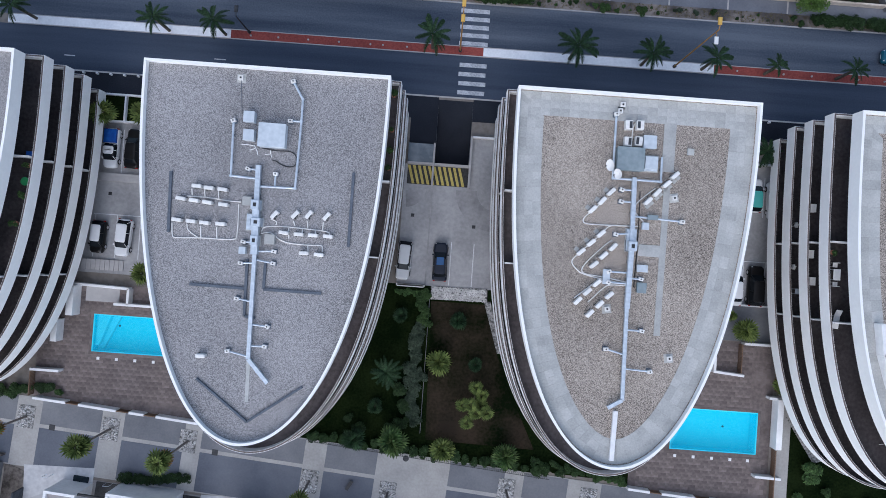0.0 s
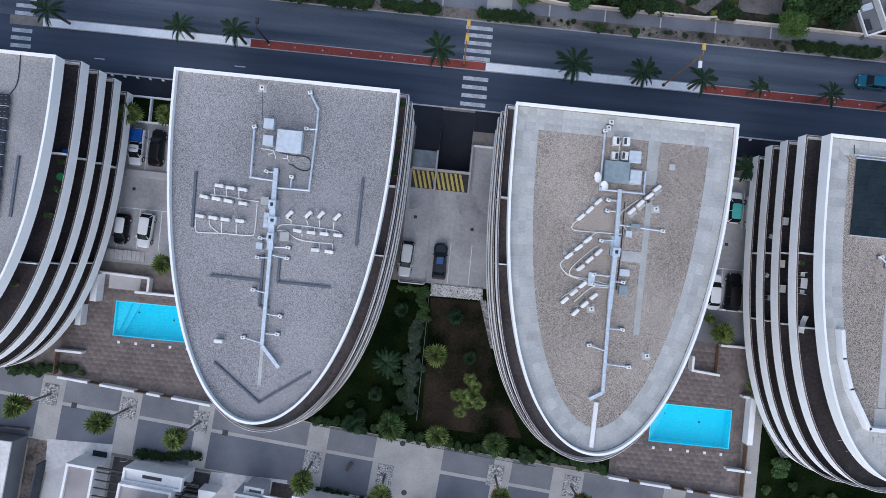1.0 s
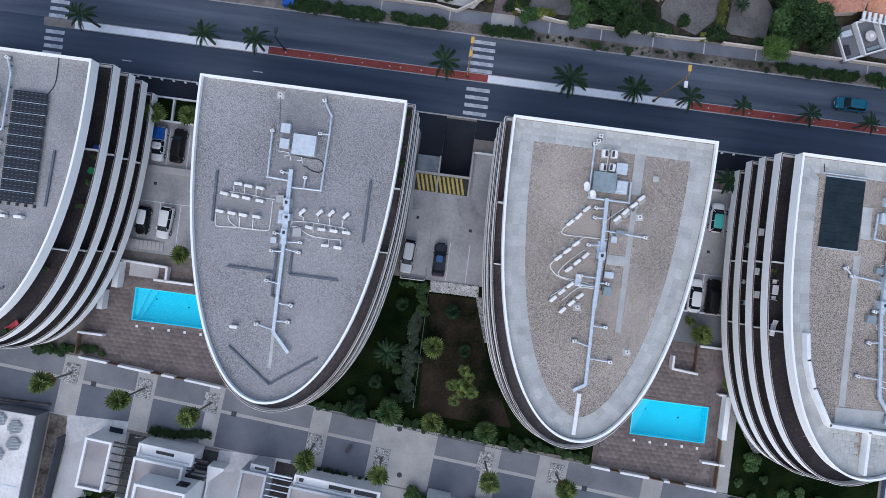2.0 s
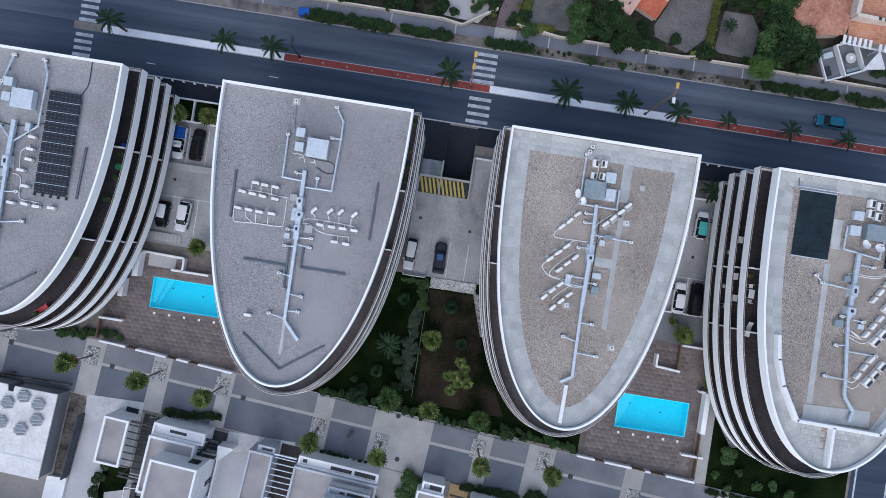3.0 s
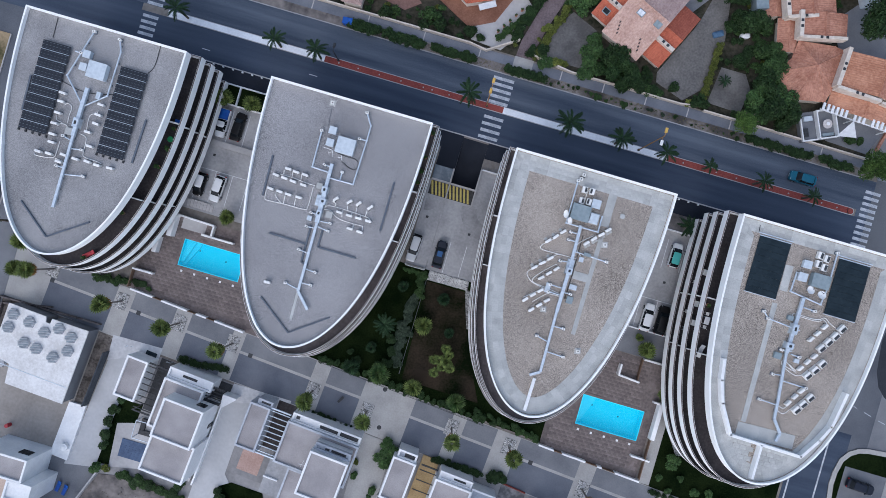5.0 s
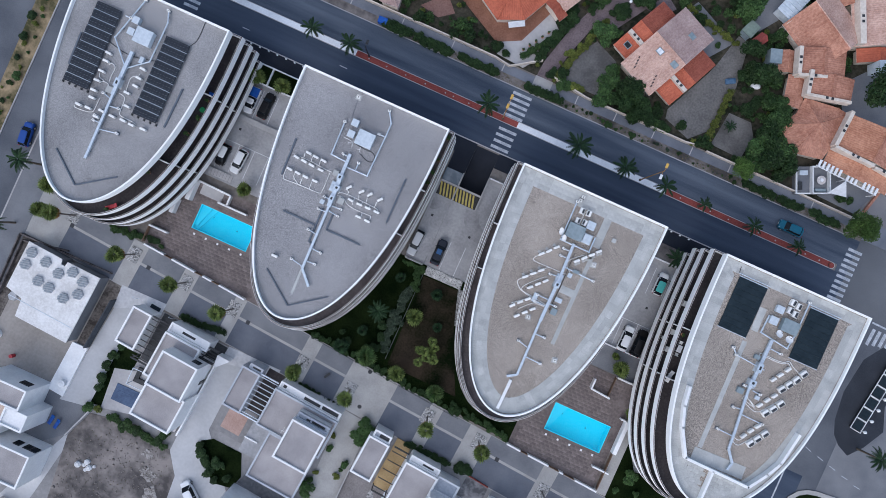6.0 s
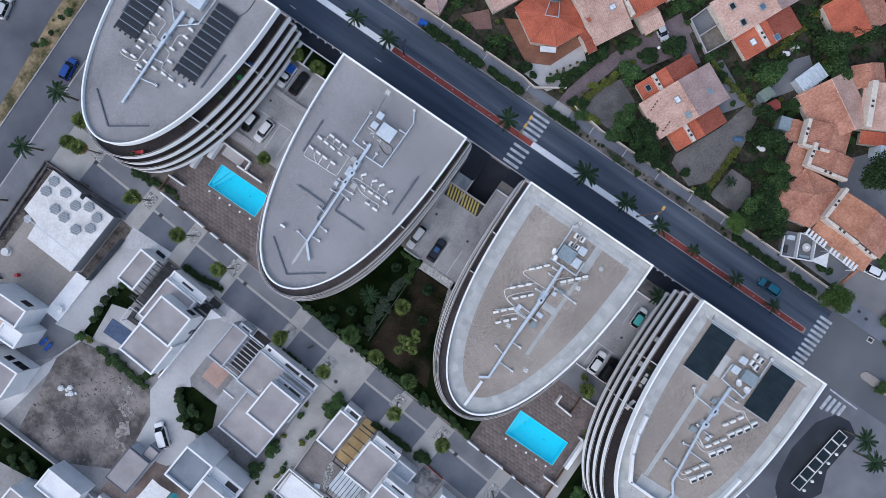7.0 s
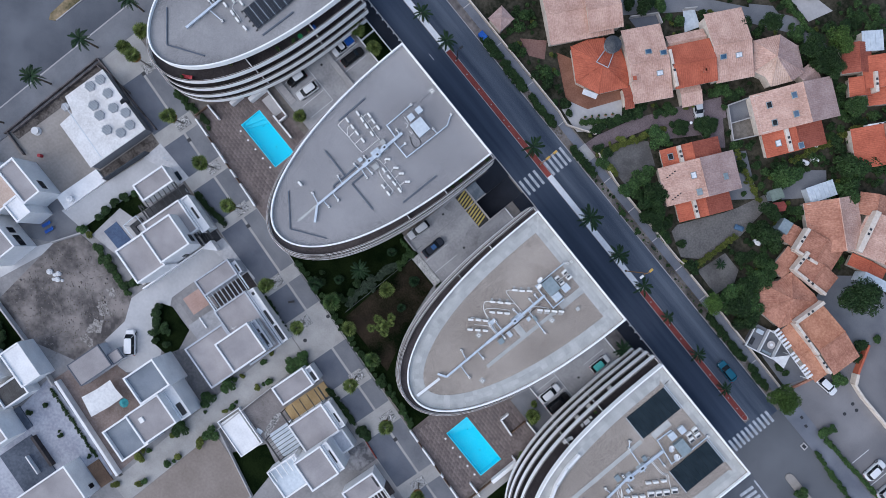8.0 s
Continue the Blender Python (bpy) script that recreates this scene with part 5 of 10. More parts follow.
yard("garden_yard", [(-16.8, 38.9), (-14.2, 43.3), (-12.3, 42.7), (-14.0, 38.9)], 0.08, PROM_B, "blue-grey walled patio behind a row house", "yard")
yard("garden_yard", [(7.4, 42.6), (9.3, 41.6), (8.3, 39.2), (6.4, 40.4)], 0.08, MAUVE, "mauve paved corner beside the lane", "yard")
for q in ((-16.9, 38.9, -14.2, 43.4), (-14.2, 43.4, -12.2, 42.8), (-11.7, 47.8, -10.4, 49.8)):
    low_wall("yard_wall", *q, 1.2, 0.2, PALE, "pale low wall round a patio")
for q in ((-120, 17.45, -11.5, 17.45), (-11.5, 17.45, -8.6, 17.0), (-8.6, 17.0, -3.8, 20.2), (-1.0, 18.3, 5.6, 17.4), (5.6, 17.4, 24.0, 17.4), (24.0, 17.4, 26.2, 17.7), (28.0, 17.4, 34.5, 17.4), (34.5, 17.4, 56, 17.2)):
    low_wall("garden_wall", *q, 0.9, 0.22, CREAM, "cream rendered garden wall along the footway")


def slope(geo, p0, p1, q0, q1, pitch=0.34, lift=0.035):
    """One roof slope of half-round tile rows: eave edge p0-p1, ridge edge q0-q1."""
    p0, p1, q0, q1 = map(Vector, (p0, p1, q0, q1))
    n = max(3, int((p1 - p0).length / pitch))
    up = Vector((0, 0, lift))
    a = len(geo.v)
    for i in range(2 * n + 1):
        k = i / (2 * n)
        u = up if i % 2 else Vector((0, 0, 0))
        geo.v += [tuple(p0.lerp(p1, k) + u), tuple(q0.lerp(q1, k) + u)]
    geo.f += [(a + 2 * i, a + 2 * i + 2, a + 2 * i + 3, a + 2 * i + 1) for i in range(2 * n)]


def hip_face(geo, p, q, apex, pitch=0.34, lift=0.04):
    """A three-cornered roof slope whose tile rows run straight up from the eave."""
    p, q, top = Vector(p), Vector(q), Vector(apex)
    e = q - p
    f = min(max((top - p).dot(e) / e.length_squared, 0.04), 0.96)
    rise = top - (p + e * f)
    n = max(3, int(e.length / pitch))
    a = len(geo.v)
    for i in range(2 * n + 1):
        k = i / (2 * n)
        h = k / f if k < f else (1 - k) / (1 - f)
        u = Vector((0, 0, lift if i % 2 else 0))
        geo.v += [tuple(p + e * k + u), tuple(p + e * k + rise * h + u)]
    geo.f += [(a + 2 * i, a + 2 * i + 2, a + 2 * i + 3, a + 2 * i + 1) for i in range(2 * n)]


HOUSES = []


class House:
    """A tiled house of gabled wings; each wing falls along its own x."""

    def __init__(self, x, y, turn, label):
        self.top = thing("house", label, "house", pose(x, y, 0, 0, 0, turn))

    def wing(self, cx, cy, hx, hy, eave, ridge, tile=TILE_P, wall=CREAM, tile2=None, over=0.6, off=0.0):
        t = self.top
        HOUSES.append([tuple((t.matrix_basis @ Vector((px, py, 0))).xy) for px, py in rect(cx - hx - 0.6, cx + hx + 0.6, cy - hy - 0.5, cy + hy + 0.5)])
        part("wall", Geo().prism([(cx - hx, cy - hy), (cx + hx, cy - hy), (cx + hx, cy + hy), (cx - hx, cy + hy)], 0, eave), wall, t, "cream rendered house wall")
        gable = Geo()
        for y in (cy - hy, cy + hy - 0.2):
            gable.loft([[(cx - hx, yy, eave), (cx + hx, yy, eave), (cx + off, yy, ridge - 0.06)] for yy in (y, y + 0.2)])
        part("gable", gable, wall, t)
        e = eave - over * (ridge - eave) / hx
        for s, m in ((-1, tile), (1, tile2 or tile)):
            g = Geo()
            a, b = (cx + s * (hx + over), cy - hy - 0.2, e), (cx + s * (hx + over), cy + hy + 0.2, e)
            c, d = (cx + off, cy - hy - 0.2, ridge), (cx + off, cy + hy + 0.2, ridge)
            slope(g, a, b, c, d)
            part("roof", g, m, t, "tiled roof slope")
            part("eave", Geo().loft([[(x, y, z - 0.1 - dz) for x, y, z in (a, b)] + [(x, y, z - 0.02 - dz) for x, y, z in (b, a)] for dz in (0,)] + [[(x - s * 0.12, y, z - 0.1) for x, y, z in (a, b)] + [(x - s * 0.12, y, z - 0.02) for x, y, z in (b, a)]]), wall, t)
        part("ridge_tile", Geo().tube([(cx + off, cy - hy - 0.2, ridge + 0.02), (cx + off, cy + hy + 0.2, ridge + 0.02)], 0.1, 8), tile, t)

    def hip(self, poly, apex, eave, tile=TILE_O, wall=CREAM):
        """A pyramid roof over a counter-clockwise outline."""
        t = self.top
        HOUSES.append([tuple((t.matrix_basis @ Vector((*q, 0))).xy) for q in poly])
        part("wall", Geo().prism(inset(poly, 0.3), 0, eave), wall, t, "cream rendered house wall")
        tiles = tile if isinstance(tile, (list, tuple)) else [tile] * len(poly)
        for i in range(len(poly)):
            a, b = poly[i], poly[(i + 1) % len(poly)]
            g = Geo()
            hip_face(g, (*a, eave), (*b, eave), apex)
            part("roof", g, tiles[i], t, "tiled roof slope")
            part("hip_tile", Geo().tube([(*a, eave + 0.05), apex], 0.08, 6), tiles[i], t)

    def skylight(self, x, y, z, tilt, m=None):
        w = part("skylight", Geo().box(-0.48, 0.48, -0.6, 0.6, -0.05, 0.09, 0.03), GREYBOX, self.top, at=pose(x, y, z, 0, tilt, 0))
        part("pane", Geo().box(-0.36, 0.36, -0.48, 0.48, 0.09, 0.11), m or SKYGLASS, w)

    def dormer(self, x, y, z, hx, hy, h, m=WHITE):
        d = part("party_wall", Geo().box(x - hx, x + hx, y - hy, y + hy, z - 1.0, z + h, 0.03), m, self.top, "white upstand wall with openings")
        n = 2
        for i in range(n):
            k = (i - 0.5) * 0.9
            part("opening", Geo().box(x - 0.22 + (k if hx > hy else 0), x + 0.22 + (k if hx > hy else 0), y - 0.22 + (k if hy >= hx else 0), y + 0.22 + (k if hy >= hx else 0), z + h, z + h + 0.02), DARK, d)

    def chimney(self, x, y, z, m=CREAM):
        c = part("chimney", Geo().box(x - 0.3, x + 0.3, y - 0.25, y + 0.25, z - 1.2, z + 0.7), m, self.top)
        part("cap", Geo().box(x - 0.38, x + 0.38, y - 0.33, y + 0.33, z + 0.7, z + 0.8), TILE_O, c)


# paler and darker tile copies that put light and shade into single slopes
TILE_C = mat("pale_sand_roof_tile", (0.46, 0.31, 0.235), (0.66, 0.49, 0.40), 3.0, 0.35, 0.9, 0.3)
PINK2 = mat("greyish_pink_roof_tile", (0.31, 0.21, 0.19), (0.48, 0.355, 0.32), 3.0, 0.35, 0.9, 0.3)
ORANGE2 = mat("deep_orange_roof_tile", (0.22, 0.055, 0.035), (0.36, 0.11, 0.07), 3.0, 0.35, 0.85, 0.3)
h = House(14.59, 29.32, 65, "house with a faded pink tiled roof and orange wings")
# tile2 slopes take the darker copy: shade in the tile colour
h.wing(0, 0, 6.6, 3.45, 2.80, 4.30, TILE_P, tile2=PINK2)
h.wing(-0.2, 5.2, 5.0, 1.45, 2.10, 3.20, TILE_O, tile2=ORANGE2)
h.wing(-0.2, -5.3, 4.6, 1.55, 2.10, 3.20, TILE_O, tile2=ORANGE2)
h.dormer(-2.6, 5.2, 2.70, 0.32, 1.6, 0.6, CREAM)
h.dormer(-2.3, -5.3, 2.70, 0.32, 1.7, 0.6, CREAM)
h.skylight(-1.6, 0.8, 4.05, -13, LAMP_CLEAR)
h.skylight(-1.3, -2.4, 4.10, -13, GREYBOX)
h.skylight(4.4, -0.8, 3.40, 13, GREYBOX)
h.skylight(-4.2, 5.2, 2.40, -12, GLASS)
for i in range(4):
    for j in range(2):
        part("vent_tile", Geo().box(-6.0 + i * 0.5 - 0.12, -6.0 + i * 0.5 + 0.12, (1.6 if j else -2.6) + 0.25 * i - 0.1, (1.6 if j else -2.6) + 0.25 * i + 0.1, 2.9 + 0.1 * i, 3.15 + 0.11 * i), DECK, h.top)
h = House(15.25, 51.48, 64.8, "house with a faded pink tiled roof and an orange wing")
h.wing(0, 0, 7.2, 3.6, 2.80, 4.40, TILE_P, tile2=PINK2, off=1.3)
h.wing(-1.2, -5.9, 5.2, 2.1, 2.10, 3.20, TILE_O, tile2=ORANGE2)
h.dormer(-2.9, -5.9, 2.70, 0.35, 2.2, 0.6, CREAM)
for x, y in ((-5.0, 1.2), (-0.6, 1.8), (-1.0, -1.6), (-4.8, -2.2)):
    h.skylight(x, y, 4.4 - 1.6 * abs(x - 1.3) / 8.5 + 0.1, -11, SKYGLASS if x > -3 else GLASS)
h.skylight(-4.6, -6.0, 2.60, -13, LAMP_CLEAR)
h.skylight(-1.0, -7.4, 3.30, -10, SKYGLASS)
h = House(-8.01, 34.89, -28.5, "row house with a faded pink tiled roof and skylights")
h.wing(0, 0, 6.3, 3.5, 3.00, 4.30, TILE_P)
for x, y in ((-1.9, 0.2), (-1.2, 2.8), (2.3, 1.6)):
    h.skylight(x, y, 4.3 - 1.3 * abs(x) / 6.3 + 0.1, -11 if x < 0 else 11, LAMP_CLEAR if x > 0 else SKYGLASS)
h.chimney(2.6, -3.4, 4.00)
h.wing(5.2, -4.2, 1.6, 0.7, 2.00, 2.50, ORANGE2)
h = House(-2.75, 41.26, -27, "row house with a bright orange tiled roof")
h.wing(0, 0, 3.4, 3.8, 3.40, 4.40, TILE_O)
h.dormer(0.2, -3.95, 3.90, 3.4, 0.25, 0.4, CREAM)
h.wing(4.9, -0.8, 1.8, 1.8, 1.80, 2.20, TILE_P)
h.wing(-4.6, 0.2, 1.0, 3.4, 2.40, 2.80, TILE_P)
for x, y in ((1.5, 1.0), (1.9, 1.6), (1.6, 2.0)):
    h.chimney(x, y, 3.40, TILE_P)
h = House(-1.14, 48.85, -28, "row house with a faded pink tiled roof")
h.wing(0, 0, 5.9, 3.4, 3.00, 4.30, TILE_P)
h.skylight(2.1, -2.0, 3.95, 11, SKYGLASS)
h.skylight(2.3, 0.9, 3.90, 11, LAMP_CLEAR)
h = House(6.75, 54.31, 0, "row house with a hipped pink tiled roof")
# light put into the facet colours: paler to the south, darker north and east
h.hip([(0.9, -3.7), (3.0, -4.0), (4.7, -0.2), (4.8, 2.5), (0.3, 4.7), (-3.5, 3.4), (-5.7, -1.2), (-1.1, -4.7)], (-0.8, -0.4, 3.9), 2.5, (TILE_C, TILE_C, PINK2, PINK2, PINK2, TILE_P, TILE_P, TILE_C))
h.wing(5.9, 3.2, 1.1, 1.5, 2.00, 2.40, PINK2)
h = House(-23.69, 31.04, -28, "house with a faded pink tiled roof beside the lane")
h.wing(0, 0, 4.7, 5.8, 2.80, 3.80, TILE_P)
h.wing(0.9, 4.4, 3.2, 3.0, 3.80, 4.80, TILE_P)
h = House(-31.5, 19.3, 4, "small garden hut with a faded pink tiled roof")
h.hip([(-1.7, -1.75), (1.7, -1.75), (1.7, 1.75), (-1.7, 1.75)], (0.0, 0.0, 3.1), 2.4, PINK2)
yard("red_terrace", [(-26.9, 20.5), (-23.3, 19.8), (-20.9, 21.6), (-23.4, 24.2)], 0.08, mat("red_terrace_tile", (0.16, 0.085, 0.07), (0.25, 0.15, 0.125), 3, 0.4, 0.9, 0.2), "reddish tiled garden terrace", "terrace")
h = House(-12.97, 27.70, 0, "octagonal house with an orange tiled roof")
h.hip([(-0.7, -4.9), (3.6, -3.0), (6.1, 2.1), (4.3, 4.1), (-0.4, 5.6), (-3.9, 4.4), (-5.6, 1.7), (-6.5, -1.5), (-4.9, -2.4)], (0.0, 0.4, 4.00), 2.00, TILE_O)
part("turret_wall", Geo().disc(-1.7, 4.0, 1.8, 4.2, 1.35, 14), GREYBOX, h.top)
part("turret_roof", Geo().disc(-1.7, 4.0, 4.2, 5.0, 1.6, 14, 0.25), mat("dark_slate", (0.03, 0.035, 0.04), (0.08, 0.085, 0.095), 4, 0.6, 0.5), h.top, "dark conical turret roof")
for q in ([(-1.1, -0.3, 3.95), (-1.9, 2.7, 3.3)], [(1.05, 0.7, 3.9), (-0.4, 3.4, 3.2)], [(-1.1, -0.3, 3.97), (1.05, 0.7, 3.95)]):
    part("flashing", Geo().tube(q, 0.09, 6), HEX, h.top, "grey mortar ridge")
part("awning", Geo().box(-1.4, 1.4, -0.5, 0.5, 1.9, 2.0, turn=30, at=(2.6, -4.2)), CLOTH, h.top, "white awning at the patio")
h = House(37.20, 43.89, -120, "terracotta house with plain and ribbed tiled slopes")
h.wing(0.3, 0.2, 4.5, 4.7, 2.40, 4.20, TILE_P, tile2=TILE_B, off=-0.3)
h = House(46.00, 48.95, 25, "terracotta house with ribbed brown tiled roof")
h.wing(0, 0, 5.2, 4.0, 2.60, 4.00, TILE_P, tile2=TILE_B)
h.dormer(-4.9, 0, 3.20, 0.5, 4.1, 0.8, CREAM)
h.wing(-1.0, -5.4, 3.0, 1.0, 1.80, 2.30, TILE_O)
part("terrace", Geo().box(-1.6, 3.4, -8.4, -6.6, 0, 3.0), CABINET, h.top, "pale walled roof terrace")
h = House(38.62, 38.02, 19, "terracotta house with a white party wall")
h.wing(0.1, 0, 3.4, 2.1, 3.00, 3.60, TILE_B)
h.dormer(-3.9, -0.2, 3.30, 0.32, 2.3, 0.6, CREAM)
h.dormer(-1.5, -2.5, 3.20, 2.4, 0.25, 0.4, CREAM)
h.wing(-5.1, 0, 0.8, 1.7, 2.00, 2.30, TILE_B)
part("lean_to", Geo().box(-8.2, -6.2, -0.6, 1.8, 0, 2.4), GREYBOX, h.top, "grey flat lean-to")
h = House(41.60, 34.89, 13, "terracotta house with a white party wall")
h.wing(0.1, 0, 3.2, 1.75, 3.00, 3.60, TILE_B)
h.dormer(-3.75, -0.2, 3.30, 0.32, 2.1, 0.6, CREAM)
h.dormer(0.0, -2.15, 3.20, 3.7, 0.25, 0.4, CREAM)
h.wing(-5.0, -1.6, 1.0, 2.6, 2.10, 2.50, TILE_B)
h = House(41.75, 27.91, 0, "terracotta house with a hipped brown-red roof")
h.hip([(-0.8, -5.3), (4.0, -4.4), (4.6, -2.0), (5.0, 4.4), (3.1, 4.7), (-2.8, 4.0), (-3.1, 0.9), (-5.0, -1.9)], (0.6, 0.4, 3.50), 2.10, TILE_B)
TILE_R = mat("warm_terracotta_tile", (0.35, 0.15, 0.09), (0.56, 0.285, 0.18), 2.5, 0.35, 0.9, 0.3, contrast=0.4, stain=0.45)
h = House(52.58, 28.72, -3, "terracotta house with stepped tiled roofs")
h.wing(0.2, 0.3, 5.4, 2.8, 2.80, 3.80, TILE_R, tile2=TILE_B)
h.wing(-0.2, -4.5, 5.3, 1.3, 2.00, 2.60, TILE_R)
h.dormer(-6.2, 0.2, 3.10, 0.32, 3.2, 0.6, CREAM)
h.dormer(-2.6, -3.1, 3.10, 3.6, 0.25, 0.6, CREAM)
h.dormer(3.4, -3.1, 2.90, 2.0, 0.22, 0.4, CREAM)
for i in range(-7, 8):
    if i not in (-1, 3):
        part("pergola_beam", Geo().box(-1.6 + i * 0.75, -1.2 + i * 0.75, -7.0, -5.7, 2.3, 2.45), WHITE, h.top)
part("pergola_rail", Geo().box(-7.0, 4.2, -6.9, -6.75, 2.15, 2.3), WHITE, h.top)
for i in (-6.8, -1.6, 4.0):
    part("pergola_post", Geo().box(i, i + 0.14, -6.9, -6.76, 0, 2.15), WHITE, h.top)
yard("patio", [(48.6, 18.4), (55.6, 18.1), (57.1, 21.6), (57.2, 23.0), (49.4, 23.4)], 0.06, PROM_D, "grey paved patio before the terracotta house", "patio")
h = House(18.4, 67.3, 55, "house with red tiled roofs and a glazed canopy")
h.wing(-2.6, 1.6, 2.3, 2.6, 2.60, 3.40, ORANGE2)
h.wing(2.2, -1.2, 3.2, 2.8, 2.60, 3.80, TILE_O, tile2=ORANGE2)
h.wing(-1.6, -3.6, 1.7, 1.6, 2.00, 2.60, TILE_O)
h.wing(2.6, -5.6, 2.4, 1.5, 1.80, 2.60, TILE_O, tile2=ORANGE2)
h.dormer(0.2, -3.2, 3.0, 0.3, 1.9, 0.5, CREAM)
for i in range(8):
    part("canopy_sheet", Geo().box(-1.6 + i * 0.5, -1.14 + i * 0.5, 2.6, 6.4, 2.8, 2.86 + 0.03 * (i % 2)), CABINET, h.top, "pale corrugated canopy")
part("canopy_wall", Geo().box(-1.4, 2.2, 2.8, 6.2, 0, 2.8), CREAM, h.top)
h = House(31.03, 59.47, 60, "house with red and brown tiled roof")
h.wing(0, 0, 4.6, 3.6, 2.60, 3.70, TILE_O, tile2=TILE_B)
h.dormer(0.4, 3.8, 2.80, 2.6, 0.3, 0.4)
h = House(39.12, 51.68, 40, "small house with a brown-red tiled roof")
h.wing(0, 0, 2.3, 1.9, 2.20, 3.00, TILE_B)
h = House(56.72, 51.78, 20, "terracotta house beside the car park")
h.wing(0, 0, 5.2, 4.2, 2.80, 4.00, TILE_B)
h = House(70, -40, 20, "house with an orange tiled roof beside the side street")
h.wing(2, -3, 5.0, 4.0, 2.80, 4.00, TILE_O)
low_wall("red_wall", 56.9, 19.0, 58.4, 25.0, 0.5, 0.4, TILE_B, "low red-tiled wall before the car park")
low_wall("car_park_wall", 59.3, 35.0, 62.2, 29.9, 1.4, 0.4, TILE_O, "orange tiled wall at the edge of the car park")
low_wall("car_park_wall", 62.2, 29.9, 63.4, 28.4, 1.5, 0.6, CREAM, "cream wall round the car park")
low_wall("car_park_wall", 63.4, 28.4, 66.4, 28.05, 1.2, 0.4, CREAM, "cream wall round the car park")
low_wall("car_park_wall", 66.4, 28.05, 76.0, 28.2, 1.2, 0.4, CREAM, "cream wall round the car park")

# details of the southern plots
RUBBLE = mat("pale_rubble", (0.14, 0.125, 0.115), (0.34, 0.32, 0.30), 5.0, 1.2, 0.95, 0.6, contrast=0.7, stain=0.8)
yard("planted_strip", [(-58.0, -86.8), (-44.0, -87.5), (-41.8, -88.2), (-41.6, -92.4), (-44.6, -92.6), (-58.0, -94.0)], 0.06, GRASS, "dark planted garden strip behind a wall", "garden bed")
for i, (x, y, rx, ry) in enumerate(((-36.6, -72.5, 1.7, 1.1), (-35.0, -75.8, 1.2, 1.6), (-34.0, -78.6, 1.5, 0.8), (-38.0, -69.4, 1.2, 0.7))):
    ring = [(x + rx * (1 + 0.25 * math.sin(3 * a + i) + 0.15 * math.sin(7 * a + 2 * i)) * math.cos(a), y + ry * (1 + 0.25 * math.sin(4 * a + 2 * i)) * math.sin(a)) for a in (2 * math.pi * k / 18 for k in range(18))]
    yard("rubble_patch", ring, 0.094 + 0.001 * i, RUBBLE, "pale rubble patch on the bare plot", "ground")
part("drain_strip", Geo().box(-13.4 + 0.1, 7.4, -0.35, 0.35, 0, 0.04, turn=-1.3, at=(0.1, 0.0)), DARK, thing("drain", "dark drain strip along a white boundary wall", "drain", pose(-17.6, -88.95, 0.1, 0, 0, -4.7), kind="structure"))


# ---- rooftop plant ----
RZ = 15.45


def rounded(hl, hw, r, z, n=5, nose=0.0):
    """A rounded oblong outline at height z, its front a little narrower."""
    pts = []
    for cx, cy, a0 in ((hl - r, hw - r, 0), (-hl + r, hw - r, 90), (-hl + r, -hw + r, 180), (hl - r, -hw + r, 270)):
        for i in range(n):
            a = radians(a0 + 90 * i / (n - 1))
            x = cx + r * math.cos(a)
            pts.append((x, (cy + r * math.sin(a)) * (1 - nose * max(0, x / hl)), z))
    return pts


def ac_first(m, group):
    """A wall-box style outdoor unit lying on the roof: casing, fan guard, top lid, two feet."""
    a = thing("air_conditioner", "off-white outdoor air conditioning unit on the gravel roof", "air conditioner", m, group)
    part("casing", Geo().loft([[(px, py, z) for px, py, _ in rounded(0.43 - d, 0.165 - d, 0.06, z, 3)] for d, z in ((0, 0.08), (0, 0.6), (0.02, 0.66))]), ACWHITE, a)
    part("lid", Geo().loft([[(px, py, z) for px, py, _ in rounded(0.44 - d, 0.175 - d, 0.08, z, 4)] for d, z in ((0, 0.66), (0, 0.68), (0.05, 0.71))]), ACWHITE, a)
    guard = part("fan_guard", Geo().disc(0, 0, 0, 0.03, 0.24, 16, 0.21), DARK, a, "dark round fan guard", at=pose(-0.12, -0.165, 0.36, 90, 0, 0))
    part("hub", Geo().disc(0, 0, 0.03, 0.05, 0.06, 10), ACWHITE, guard)
    for x in (-0.32, 0.32):
        part("foot", Geo().box(x - 0.05, x + 0.05, -0.24, 0.24, 0.0, 0.08), DARK, a)
    return a


unit = None


SLAB_MESH = Geo().box(-0.2, 0.2, -0.2, 0.2, 0, 0.05, 0.006).mesh("roof_slab")


def ac_row(places, turn, group, slab=0):
    """A row of units; slab: on which side of each a loose concrete slab lies."""
    global unit
    for x, y in places:
        a = turn + random.uniform(-4, 4)
        m = pose(x, y, RZ, 0, 0, a)
        if unit is None:
            unit = ac_first(m, group)
        else:
            tagged(copy_thing(unit, m), group=group)
        if slab:
            for k in (-0.24, 0.24) if slab > 1 else (-0.1,):
                single("concrete_slab", SLAB_MESH, SLAB, "loose grey concrete slab beside a roof unit", "slab", at=m @ pose(k, 0.4 if slab != 3 else -0.4, 0, 0, 0, random.uniform(-8, 8)), group="slabs on the brown roof")


